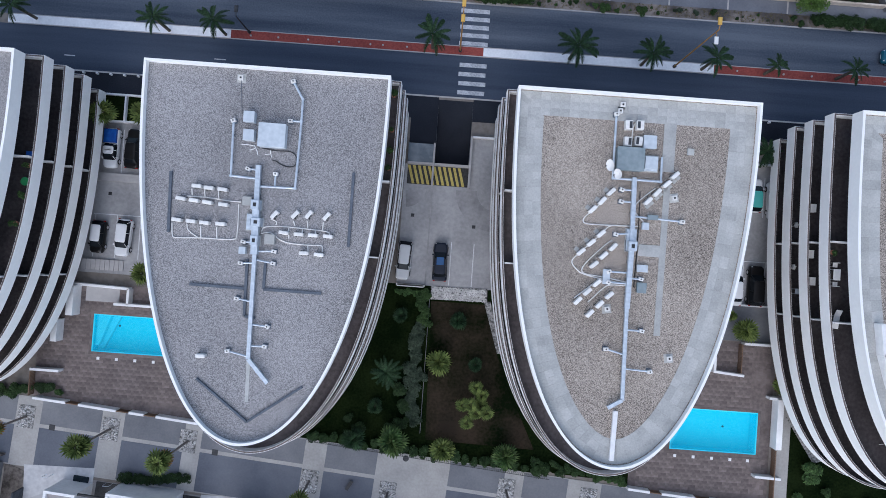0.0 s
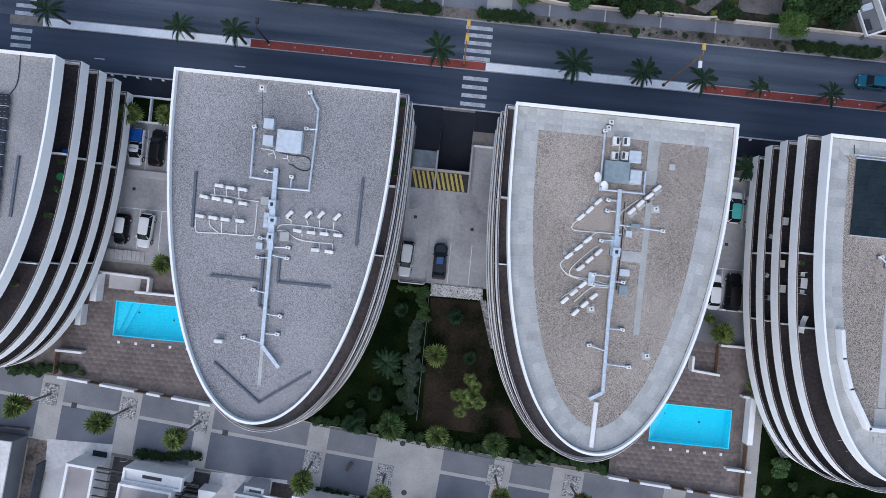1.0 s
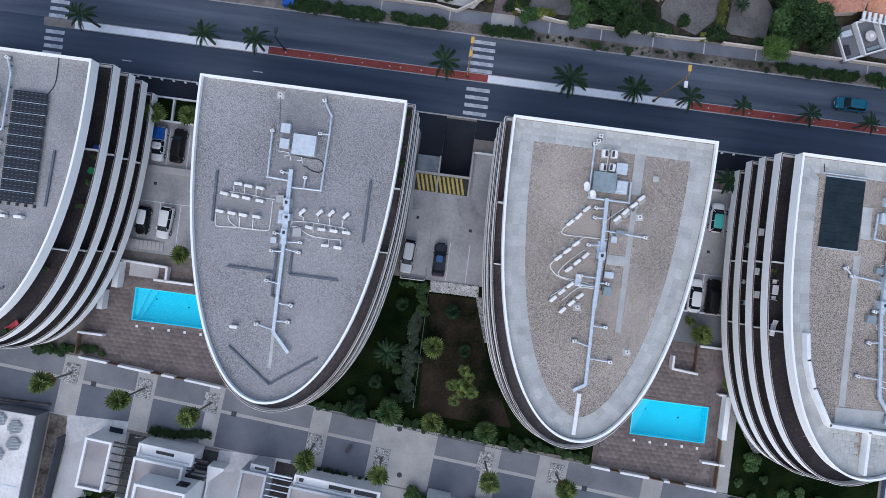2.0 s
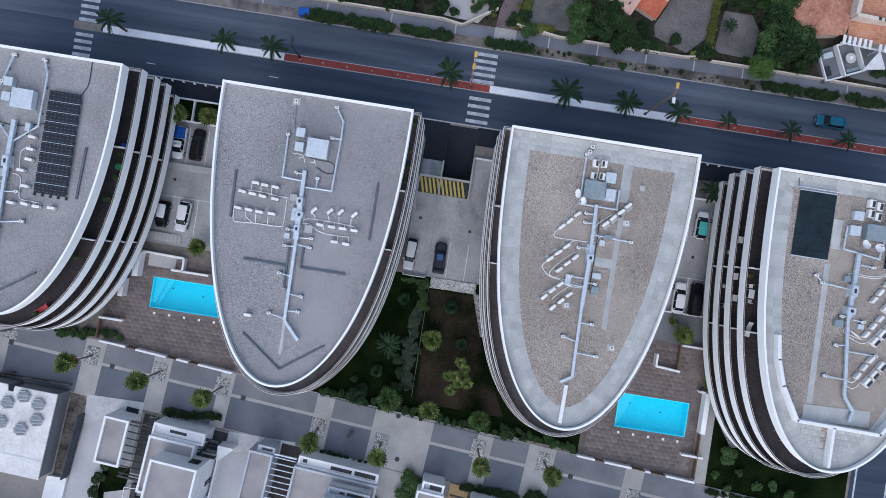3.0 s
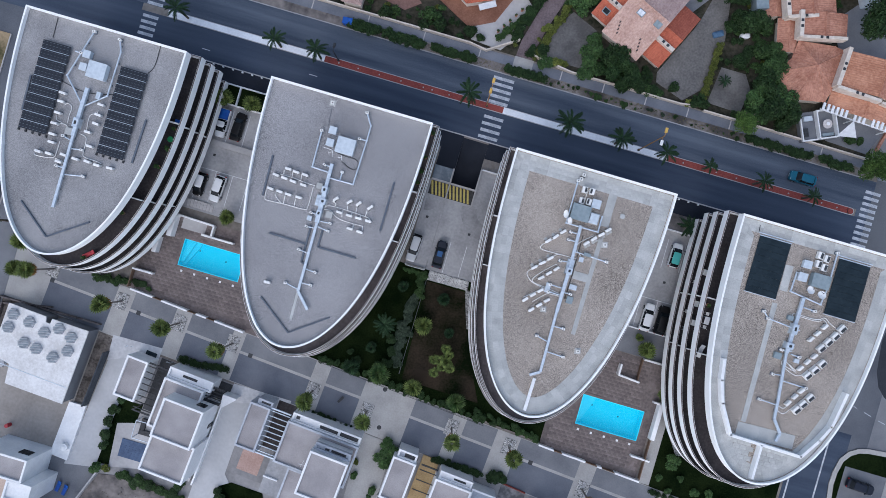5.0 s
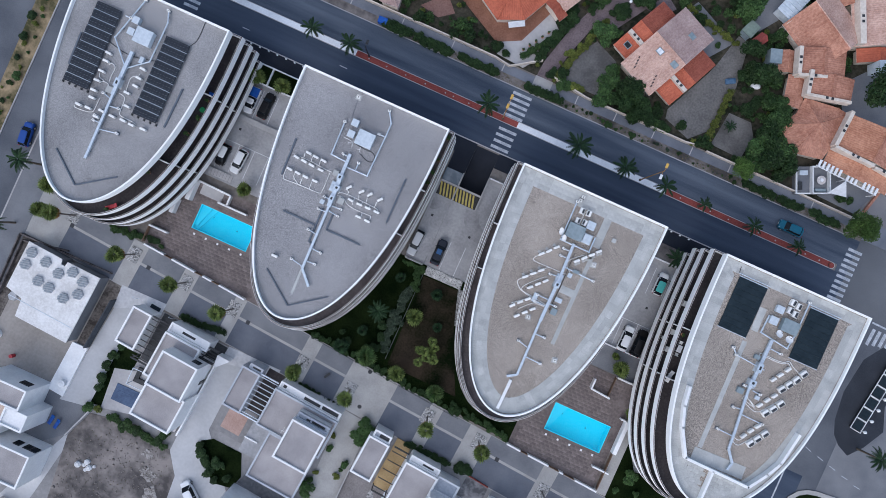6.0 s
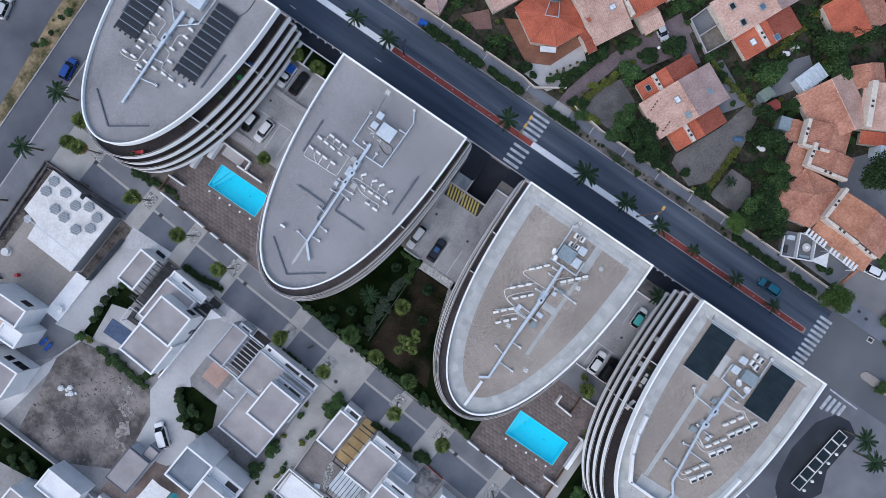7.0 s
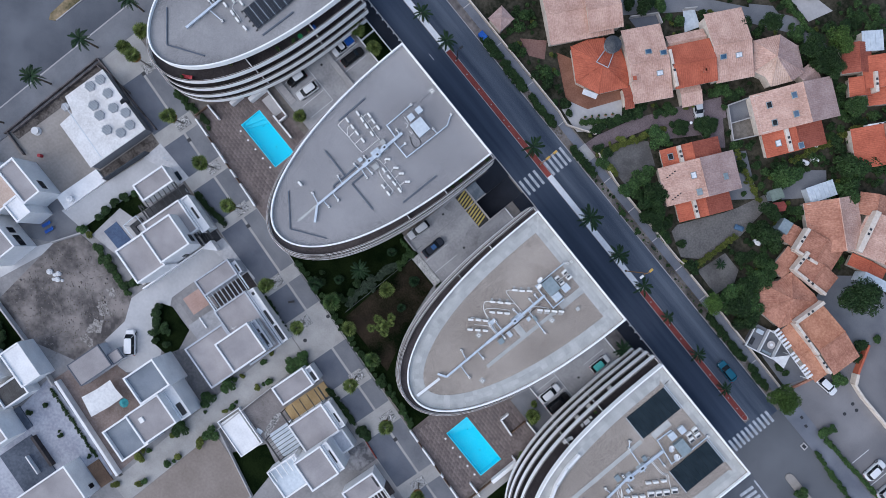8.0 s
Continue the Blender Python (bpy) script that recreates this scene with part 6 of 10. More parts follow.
def twin_row(places, turn, group, size=(1.05, 0.78)):
    """Deep units, most of whose top is a dark outlet in a white rim."""
    w, d = size
    for x, y in places:
        a = thing("air_conditioner", "off-white roof unit with a dark slatted outlet", "air conditioner", pose(x, y, RZ, 0, 0, turn + random.uniform(-3, 3)), group)
        part("casing", Geo().box(-w / 2, w / 2, -d / 2, d / 2, 0.08, 0.66, 0.02), ACWHITE, a)
        hole = (-w / 2 + 0.1, w / 2 - 0.1, -d / 2 + 0.05, d / 2 - 0.34)
        outlet = part("outlet", Geo().box(*hole, 0.66, 0.672), DARK, a, "dark slatted air outlet")
        for k in range(3):
            q = hole[2] + (k + 0.5) * (hole[3] - hole[2]) / 3
            part("slat", Geo().box(hole[0], hole[1], q - 0.008, q + 0.008, 0.672, 0.684), GROOVE, outlet)
        for px in (-w / 2 + 0.15, w / 2 - 0.15):
            part("foot", Geo().box(px - 0.05, px + 0.05, -d / 2 - 0.02, d / 2 + 0.02, 0.0, 0.08), DARK, a)


def cabinet(x, y, w, d, h, m=CABINET, label="pale sheet-metal plant cabinet on the roof", turn=0):
    c = thing("plant_cabinet", label, "cabinet", pose(x, y, RZ, 0, 0, turn))
    part("body", Geo().box(-w / 2, w / 2, -d / 2, d / 2, 0.05, h, 0.015), m, c)
    part("lid", Geo().box(-w / 2 - 0.04, w / 2 + 0.04, -d / 2 - 0.04, d / 2 + 0.04, h, h + 0.04, 0.015), m, c)
    for sx in (-1, 1):
        part("plinth", Geo().box(sx * (w / 2 - 0.12) - 0.06, sx * (w / 2 - 0.12) + 0.06, -d / 2, d / 2, 0, 0.05), DARK, c)
    return c


def pipe(pts, r=0.11, z=0.38, m=GALV, label="galvanised round ventilation pipe on the roof", name="ventilation_pipe", supports=True, ends=()):
    x, y = pts[0]
    p = thing(name, label, "pipe", (x, y, RZ))
    for (ax, ay), (bx, by) in zip(pts, pts[1:]):
        part("run", Geo().tube([(ax - x, ay - y, z), (bx - x, by - y, z)], r, 8), m, p)
        if supports:
            n = max(1, int(math.hypot(bx - ax, by - ay) / 2.5))
            for k in range(n):
                q = (k + 0.5) / n
                part("support", Geo().box(-0.08, 0.08, -0.08, 0.08, 0, z - r * 0.8, at=(ax + (bx - ax) * q - x, ay + (by - ay) * q - y)), GROOVE, p)
    for ax, ay in pts[1:-1]:
        part("elbow", Geo().disc(ax - x, ay - y, z - r * 1.15, z + r * 1.15, r * 1.2, 10), m, p)
    for ax, ay in ends:
        part("down_pipe", Geo().disc(ax - x, ay - y, 0.0, z + r, r * 1.35, 10), m, p)
        head = part("vent_head", Geo().box(-0.22, 0.22, -0.16, 0.16, z + r - 0.2, z + r + 0.1, 0.03, turn=(37 * ax + 53 * ay) % 60 - 30, at=(ax - x, ay - y)), ACWHITE, p, "white square vent head")
        part("port", Geo().disc(ax - x, ay - y, z + r + 0.1, z + r + 0.115, 0.07, 10), DARK, head, "dark vent port")
        part("upstand", Geo().box(-0.24, 0.24, -0.24, 0.24, 0.0, 0.06, at=(ax - x, ay - y)), GROOVE, p, "grey roofing-felt collar")
    return p


def eased(pts, rounds=2):
    """A bent line with its corners cut round."""
    for _ in range(rounds):
        out = [pts[0]]
        for (ax, ay), (bx, by) in zip(pts, pts[1:]):
            out += [(ax * 0.75 + bx * 0.25, ay * 0.75 + by * 0.25), (ax * 0.25 + bx * 0.75, ay * 0.25 + by * 0.75)]
        pts = out + [pts[-1]]
    return pts


def hose(pts, m=ACWHITE, r=0.058, label="white insulated refrigerant line on the roof"):
    x, y = pts[0]
    return single("refrigerant_line", Geo().tube([(px - x, py - y, r + 0.01) for px, py in eased(pts)], r, 6), m, label, "pipe", at=pose(x, y, RZ))


def duct(pts, w, label="galvanised rectangular air duct along the roof"):
    x, y = pts[0][:2]
    d = thing("air_duct", label, "duct", (x, y, RZ))
    for (ax, ay), (bx, by) in zip(pts, pts[1:]):
        n = max(1, round(math.hypot(bx - ax, by - ay) / 1.5))
        t = math.degrees(math.atan2(by - ay, bx - ax))
        length = math.hypot(bx - ax, by - ay) / n
        for k in range(n):
            q = k / n
            part("section", Geo().box(0.0, length - 0.03, -w / 2, w / 2, 0.3, 0.3 + w * 0.8, 0.01), GALV, d, at=pose(ax + (bx - ax) * q - x, ay + (by - ay) * q - y, 0, 0, 0, t))
            part("flange", Geo().box(length - 0.05, length - 0.01, -w / 2 - 0.03, w / 2 + 0.03, 0.27, 0.33 + w * 0.8), GALV, d, at=pose(ax + (bx - ax) * q - x, ay + (by - ay) * q - y, 0, 0, 0, t))
            part("leg", Geo().box(0.2, 0.28, -w / 2, w / 2, 0.0, 0.3), GROOVE, d, at=pose(ax + (bx - ax) * q - x, ay + (by - ay) * q - y, 0, 0, 0, t))
    return d


def box_on_duct(x, y, w, d, h=0.95):
    b = thing("fan_box", "galvanised fan box at the air duct", "fan box", (x, y, RZ))
    part("body", Geo().box(-w / 2, w / 2, -d / 2, d / 2, 0.1, h, 0.02), GALV, b)
    part("lid", Geo().band(rect(-w / 2 + 0.06, w / 2 - 0.06, -d / 2 + 0.06, d / 2 - 0.06), rect(-w / 5, w / 5, -d / 5, d / 5), h, h + 0.06), GALV, b)
    if h > 0.6:
        part("throat", Geo().box(-w / 5, w / 5, -d / 5, d / 5, h, h + 0.02), DARK, b, "dark fan opening")
    part("base", Geo().box(-w / 2 - 0.1, w / 2 + 0.1, -d / 2 - 0.1, d / 2 + 0.1, 0, 0.1), SLAB, b)


def stub(x0, y0, x1, y1):
    pipe([(x0, y0), (x1, y1)], 0.09, 0.36, supports=False, ends=[(x1, y1)])


def roof_vent(x, y, turn=0):
    v = thing("roof_vent", "small white square roof vent", "vent", pose(x, y, RZ, 0, 0, turn))
    part("curb", Geo().box(-0.22, 0.22, -0.22, 0.22, 0, 0.3), ACWHITE, v)
    part("cap", Geo().box(-0.08, 0.08, -0.08, 0.08, 0.3, 0.34), DARK, v, "dark vent opening")
    part("collar", Geo().box(-0.42, 0.42, -0.42, 0.42, 0.0, 0.04), SLAB, v, "grey slab collar")


def strip(pts, w=0.26, m=GROOVE, h=0.2, label="grey joint cover strip on the gravel roof", name="joint_strip"):
    for (ax, ay), (bx, by) in zip(pts, pts[1:]):
        t = math.degrees(math.atan2(by - ay, bx - ax))
        single(name, Geo().box(0, math.hypot(bx - ax, by - ay), -w / 2, w / 2, 0, h, 0.01), m, label, "strip", at=pose(ax, ay, RZ, 0, 0, t))


def dish(x, y, turn, r=0.55, tilt=38):
    d = thing("satellite_dish", "white satellite dish on a short roof mast", "satellite dish", pose(x, y, RZ, 0, 0, turn))
    part("mast", Geo().disc(0, 0, 0, 0.75, 0.04, 8), GALV, d)
    rings = []
    for k in range(5):
        q = r * (k / 4 if k else 0.05)
        rings.append([(q * math.cos(a), q * math.sin(a), 0.35 * q * q / r) for a in (2 * math.pi * i / 18 for i in range(18))])
    bowl = part("reflector", Geo().loft(rings, caps=False), WHITE, d, at=pose(0, 0, 0.85, tilt, 0, 0))
    part("arm", Geo().tube([(0, -r * 0.9, 0.12), (0, -0.1, 0.62)], 0.02, 6), DARK, bowl)
    part("horn", Geo().box(-0.05, 0.05, -0.15, -0.05, 0.56, 0.68), DARK, bowl)


# block with grey roof, nearest the pool terrace
cabinet(-22.88, -6.4, 2.45, 2.15, 0.95)
cabinet(-25.15, -4.8, 0.95, 0.95, 0.8)
cabinet(-25.06, -6.5, 0.95, 0.95, 0.8)
cabinet(-24.8, -12.6, 0.75, 0.75, 0.6, SLAB, "pale concrete junction box on the gravel roof")
cabinet(-22.45, -16.0, 0.85, 0.85, 0.6, SLAB, "pale concrete junction box on the gravel roof")
cabinet(-24.9, -17.2, 0.55, 0.6, 0.6)
duct([(-24.0, -9.2), (-23.92, -13.0)], 0.46)
duct([(-23.9, -13.0), (-23.75, -17.5)], 0.62)
duct([(-23.75, -17.5), (-23.6, -27.2), (-21.65, -29.3)], 0.36)
for x, y, w, d in ((-23.95, -12.9, 0.75, 0.9), (-23.75, -14.5, 0.85, 0.8), (-23.8, -16.2, 0.7, 0.9)):
    box_on_duct(x, y, w, d)
box_on_duct(-24.2, -14.5, 1.2, 1.5, 0.3)
pipe([(-26.68, -5.2), (-26.55, -10.35), (-24.2, -10.45)], ends=[(-26.68, -5.2)])
pipe([(-21.4, -1.15), (-20.4, -2.75), (-20.38, -4.8), (-20.5, -11.1), (-23.8, -11.15)], ends=[(-21.4, -1.15)])
for q in ((-20.4, -4.85, -21.4, -4.85), (-24.0, -9.65, -25.0, -9.6), (-22.4, -11.1, -22.4, -9.9), (-23.7, -17.2, -22.0, -17.1), (-23.7, -16.4, -24.9, -16.4), (-23.6, -18.0, -22.0, -18.2), (-23.7, -18.3, -25.0, -18.4),
          (-23.7, -21.9, -25.1, -21.7), (-23.6, -24.0, -22.1, -24.1), (-23.6, -26.0, -22.2, -25.95), (-23.6, -27.0, -25.6, -26.6)):
    stub(*q)
ac_row([(-29.56, -11.55), (-28.43, -11.65), (-27.15, -11.7)], -3, "air conditioners on the grey roof")
ac_row([(-30.96, -12.8), (-29.72, -12.9), (-28.49, -13.0), (-26.98, -13.1)], -5, "air conditioners on the grey roof")
ac_row([(-31.18, -14.8), (-29.84, -14.85), (-28.6, -14.9), (-27.1, -14.9)], -3, "air conditioners on the grey roof")
ac_row([(-22.17, -13.7), (-20.26, -13.55), (-18.99, -13.45), (-17.33, -13.5)], 52, "air conditioners on the grey roof")
ac_row([(-21.2, -15.3), (-19.8, -15.35), (-18.47, -15.35), (-17.08, -15.35)], -3, "air conditioners on the grey roof")
ac_row([(-19.2, -17.05), (-17.8, -17.1)], -2, "air conditioners on the grey roof")
ac_row([(-28.0, -27.2)], -3, "air conditioners on the grey roof")
for q in ([(-30.6, -12.5), (-28.5, -12.5), (-26.8, -12.7), (-25.5, -12.7)],
          [(-31.8, -15.1), (-31.7, -16.3), (-31.5, -16.5), (-29.1, -16.3), (-25.9, -16.3), (-25.6, -16.0), (-25.7, -12.9)],
          [(-30.4, -15.1), (-30.3, -15.7), (-29.3, -16.3)],
          [(-29.1, -15.2), (-29.0, -16.3)],
          [(-27.6, -15.2), (-27.5, -16.3)],
          [(-30.2, -11.8), (-30.1, -12.4)],
          [(-29.0, -11.8), (-28.9, -12.5)],
          [(-27.7, -11.8), (-27.6, -12.6)],
          [(-23.4, -15.3), (-23.2, -14.8), (-21.3, -14.7), (-18.5, -14.8), (-17.1, -14.9), (-17.0, -15.2)],
          [(-23.4, -15.5), (-22.5, -15.3), (-21.4, -16.2), (-19.1, -16.3), (-17.7, -16.2), (-17.6, -16.4), (-17.6, -16.8)],
          [(-19.0, -16.3), (-18.9, -16.9)],
          [(-22.6, -14.1), (-22.0, -14.3), (-22.1, -14.6)],
          [(-20.5, -14.1), (-20.3, -14.6)],
          [(-19.2, -14.0), (-19.1, -14.7)],
          [(-17.7, -14.0), (-17.7, -14.8)],
          [(-20.9, -14.8), (-20.8, -15.8)],
          [(-19.6, -14.8), (-19.6, -15.5)],
          [(-18.4, -14.8), (-18.3, -15.4)]):
    hose(q)
for q in ([(-25.9, -7.3), (-25.1, -7.3), (-24.6, -7.4)],
          [(-25.1, -7.8), (-24.6, -7.6)],
          [(-24.7, -7.3), (-24.4, -7.8), (-24.3, -8.2)],
          [(-23.2, -7.6), (-23.0, -8.3)],
          [(-23.6, -8.1), (-23.1, -8.0)]):
    hose(q, WHITE, 0.04, "short white plastic conduit on the roof")
hose([(-24.0, -7.5), (-22.6, -7.7), (-21.0, -7.6), (-20.55, -8.4), (-20.8, -9.1), (-21.8, -9.1), (-22.6, -8.6), (-22.9, -8.65)], DARK, 0.05, "black cable loop on the gravel roof")
hose([(-26.4, -1.2), (-26.1, -4.2)], GROOVE, 0.03, "thin grey cable on the gravel roof")
strip([(-32.25, -10.3), (-32.05, -16.0)])
strip([(-15.2, -9.2), (-15.2, -16.2)])
strip([(-29.7, -20.7), (-24.6, -20.75)])
strip([(-22.8, -18.2), (-22.8, -20.7), (-17.4, -20.7)])
strip([(-24.5, -18.0), (-24.4, -23.3), (-23.4, -23.4)])
strip([(-28.4, -29.4), (-23.4, -33.1), (-18.5, -29.5)], 0.2)
strip([(-23.7, -27.5), (-23.6, -31.3)], 0.35, SLAB, 0.03)
roof_vent(-26.38, -1.1)
# block with brown roof
cabinet(10.38, -6.15, 2.45, 2.1, 0.9, GREYBOX, "blue-grey sheet-metal plant cabinet on the roof")
cabinet(12.15, -4.4, 1.15, 1.15, 0.6)
cabinet(12.37, -6.35, 1.1, 1.1, 0.7)
box_on_duct(12.37, -6.35, 1.45, 1.4, 0.25)
for x, y, t in ((10.1, -2.95, 90), (11.15, -2.9, -90), (10.1, -4.5, 90), (11.1, -4.4, -90)):
    twin_row([(x, y)], t, "air conditioners on the brown roof", (0.85, 0.66))
dish(8.65, -6.85, -75, 0.55, 64)
dish(9.4, -7.6, -70, 0.5, 62)
duct([(10.95, -7.8), (11.1, -14.0)], 0.4)
duct([(11.1, -14.0), (11.05, -20.0)], 0.46)
duct([(11.05, -20.0), (11.2, -28.5), (9.9, -29.3)], 0.34)
box_on_duct(11.1, -14.2, 0.8, 0.9)
box_on_duct(11.1, -13.6, 0.9, 2.0, 0.35)
pipe([(8.9, -2.0), (8.95, -8.0), (13.45, -8.0), (13.42, -5.7)], ends=[(8.9, -2.0)])
for x0, y0, x1, y1 in ((11.0, -11.4, 15.7, -11.6), (11.05, -13.0, 9.6, -13.2), (11.0, -9.0, 9.9, -9.0), (11.0, -10.1, 9.9, -10.1), (11.0, -16.7, 9.2, -16.7), (11.0, -17.7, 9.2, -17.7), (11.0, -17.2, 12.2, -17.2),
                     (11.1, -22.0, 12.6, -22.0), (11.1, -24.3, 9.4, -23.9), (11.1, -25.6, 13.6, -25.7)):
    stub(x0, y0, x1, y1)
for i in (0, 1, 2):
    roof_vent(*((14.9, -9.4), (9.3, -20.2), (15.4, -24.4))[i], 10)
cabinet(12.3, -18.0, 0.8, 0.9, 0.5, GREYBOX, "blue-grey sheet-metal plant cabinet on the roof")
cabinet(12.9, -11.4, 0.9, 0.4, 0.5, GREYBOX, "blue-grey sheet-metal plant cabinet on the roof")
cabinet(9.0, -17.2, 0.6, 1.3, 0.35)
cabinet(12.3, -16.2, 0.95, 0.6, 0.3)
cabinet(12.3, -12.25, 0.55, 0.6, 0.45)
ac_row([(8.87, -9.3), (8.1, -10.2), (7.26, -11.05)], 47, "air conditioners on the brown roof", 1)
ac_row([(14.7, -7.35), (13.98, -8.2), (13.15, -9.05), (12.35, -9.9)], 47, "air conditioners on the brown roof", 3)
ac_row([(8.2, -13.25), (7.33, -14.15), (6.45, -15.05)], 45, "air conditioners on the brown roof", 1)
ac_row([(9.4, -14.4), (8.57, -15.25), (7.74, -16.15)], 46, "air conditioners on the brown roof")
ac_row([(8.12, -17.85), (7.29, -18.7), (6.46, -19.6)], 45, "air conditioners on the brown roof")
ac_row([(9.35, -18.9), (8.5, -19.8), (7.65, -20.7)], 46, "air conditioners on the brown roof")
for q in ([(8.4, -10.0), (7.7, -10.8), (6.7, -11.7), (6.5, -12.1), (6.7, -12.4), (8.1, -12.4), (11.7, -12.3)],
          [(9.3, -12.4), (8.9, -12.5), (8.3, -13.3), (5.9, -15.6), (5.7, -16.1), (6.1, -16.6), (6.9, -17.2), (11.2, -17.8)],
          [(9.4, -13.8), (9.1, -13.9), (7.5, -15.5), (6.8, -16.4), (6.7, -16.8), (7.0, -17.1), (8.4, -17.2), (11.2, -17.6)],
          [(11.4, -17.7), (8.9, -17.6), (8.2, -17.7), (7.8, -18.2)],
          [(13.1, -8.6), (12.4, -9.2), (11.4, -10.1), (11.2, -10.8), (11.6, -11.3), (12.2, -11.8)],
          [(8.2, -17.7), (7.6, -18.2), (6.2, -19.4)],
          [(11.4, -17.9), (9.5, -17.9), (9.0, -18.1), (7.5, -19.7)]):
    hose(q)
hose([(10.6, -5.0), (10.6, -2.8), (11.0, -2.6)])
hose([(11.7, -9.0), (11.8, -14.0), (11.7, -18.0)], DARK, 0.05, "black cable run on the gravel roof")
# block with the solar arrays
cabinet(-58.4, -6.0, 2.5, 2.2, 0.95)
cabinet(-60.4, -4.2, 0.95, 0.95, 0.8)
cabinet(-60.4, -6.0, 0.95, 0.95, 0.8)
cabinet(-59.9, -15.0, 0.9, 0.9, 0.6, SLAB, "pale concrete junction box on the gravel roof")
cabinet(-57.4, -9.2, 0.5, 0.9, 0.6)
duct([(-59.1, -8.6), (-59.2, -15.5)], 0.5)
duct([(-59.2, -15.5), (-59.1, -25.6)], 0.36)
box_on_duct(-59.15, -13.6, 0.8, 1.3)
pipe([(-60.5, -0.9), (-62.4, -7.7), (-59.1, -11.2), (-56.3, -8.9), (-56.2, -2.6), (-56.8, -1.0)], ends=[(-60.5, -0.9), (-56.8, -1.0)])
for q in ((-59.1, -20.9, -56.4, -20.4), (-59.1, -20.0, -60.3, -20.0), (-59.1, -16.2, -60.6, -15.8), (-59.1, -17.2, -57.6, -17.0), (-62.3, -4.2, -61.4, -4.2)):
    stub(*q)
ac_row([(-62.24, -10.2), (-62.1, -11.4), (-62.1, -13.0), (-62.15, -14.5), (-62.0, -16.0), (-61.8, -17.1), (-63.2, -18.8), (-61.7, -18.7), (-59.7, -18.3), (-60.1, -19.4)], -2, "air conditioners on the solar roof")
ac_row([(-56.7, -10.3), (-56.7, -11.75), (-56.65, -13.0), (-57.4, -14.4), (-56.6, -16.2), (-58.0, -18.4), (-56.3, -18.3), (-54.9, -18.4), (-53.1, -18.3)], -2, "air conditioners on the solar roof")
for q in ([(-61.8, -11.7), (-61.5, -11.3), (-60.8, -11.5), (-60.7, -12.1), (-60.8, -13.0), (-60.7, -13.9)],
          [(-61.9, -14.7), (-61.7, -14.3), (-60.9, -14.2), (-60.5, -14.5), (-60.4, -15.1)],
          [(-64.0, -19.2), (-63.7, -19.5), (-61.1, -19.2), (-61.0, -18.3), (-61.0, -16.7)],
          [(-62.5, -13.4), (-62.3, -14.0), (-61.5, -14.1)],
          [(-57.1, -11.1), (-57.1, -11.6), (-58.0, -11.9), (-58.1, -12.6), (-57.9, -14.2)],
          [(-58.7, -14.9), (-57.8, -15.0), (-57.5, -15.5), (-57.5, -17.3), (-57.3, -17.9), (-55.2, -17.9), (-54.6, -18.1)],
          [(-60.9, -19.1), (-59.8, -19.2), (-59.8, -19.6)]):
    hose(q)
hose([(-63.2, -8.6), (-59.6, -9.4), (-55.6, -8.4)], DARK, 0.05, "black cable run on the gravel roof")
hose([(-52.0, -4.3), (-51.3, -3.2), (-51.4, 0.0)], DARK, 0.05, "black cable run on the gravel roof")
hose([(-66.0, -3.2), (-66.1, -0.4)], DARK, 0.05, "black cable run on the gravel roof")
strip([(-50.4, -10.5), (-50.6, -16.8)])
strip([(-67.4, -9), (-67.2, -14)])
strip([(-63.8, -26.0), (-59.1, -29.8), (-53.9, -26.2)], 0.2)


snt = SOLAR.node_tree
scoord, sxyz = snt.nodes.new("ShaderNodeTexCoord"), snt.nodes.new("ShaderNodeSeparateXYZ")
snt.links.new(scoord.outputs["Object"], sxyz.inputs[0])
marks = []
for axis, pitch, share in (("X", 0.48, 0.52), ("Y", 0.40, 0.11)):
    scale, wrap, under = (snt.nodes.new("ShaderNodeMath") for _ in range(3))
    scale.operation, wrap.operation, under.operation = "DIVIDE", "FRACT", "LESS_THAN"
    scale.inputs[1].default_value, under.inputs[1].default_value = pitch, share
    snt.links.new(sxyz.outputs[axis], scale.inputs[0])
    snt.links.new(scale.outputs[0], wrap.inputs[0])
    snt.links.new(wrap.outputs[0], under.inputs[0])
    marks.append(under)
both, dash = snt.nodes.new("ShaderNodeMath"), snt.nodes.new("ShaderNodeMix")
both.operation, dash.data_type = "MULTIPLY", "RGBA"
snt.links.new(marks[0].outputs[0], both.inputs[0])
snt.links.new(marks[1].outputs[0], both.inputs[1])
snt.links.new(both.outputs[0], dash.inputs["Factor"])
snt.links.new(snt.nodes["Principled BSDF"].inputs["Base Color"].links[0].from_socket, dash.inputs["A"])
dash.inputs["B"].default_value = (0.13, 0.15, 0.17, 1)
snt.links.new(dash.outputs["Result"], snt.nodes["Principled BSDF"].inputs["Base Color"])


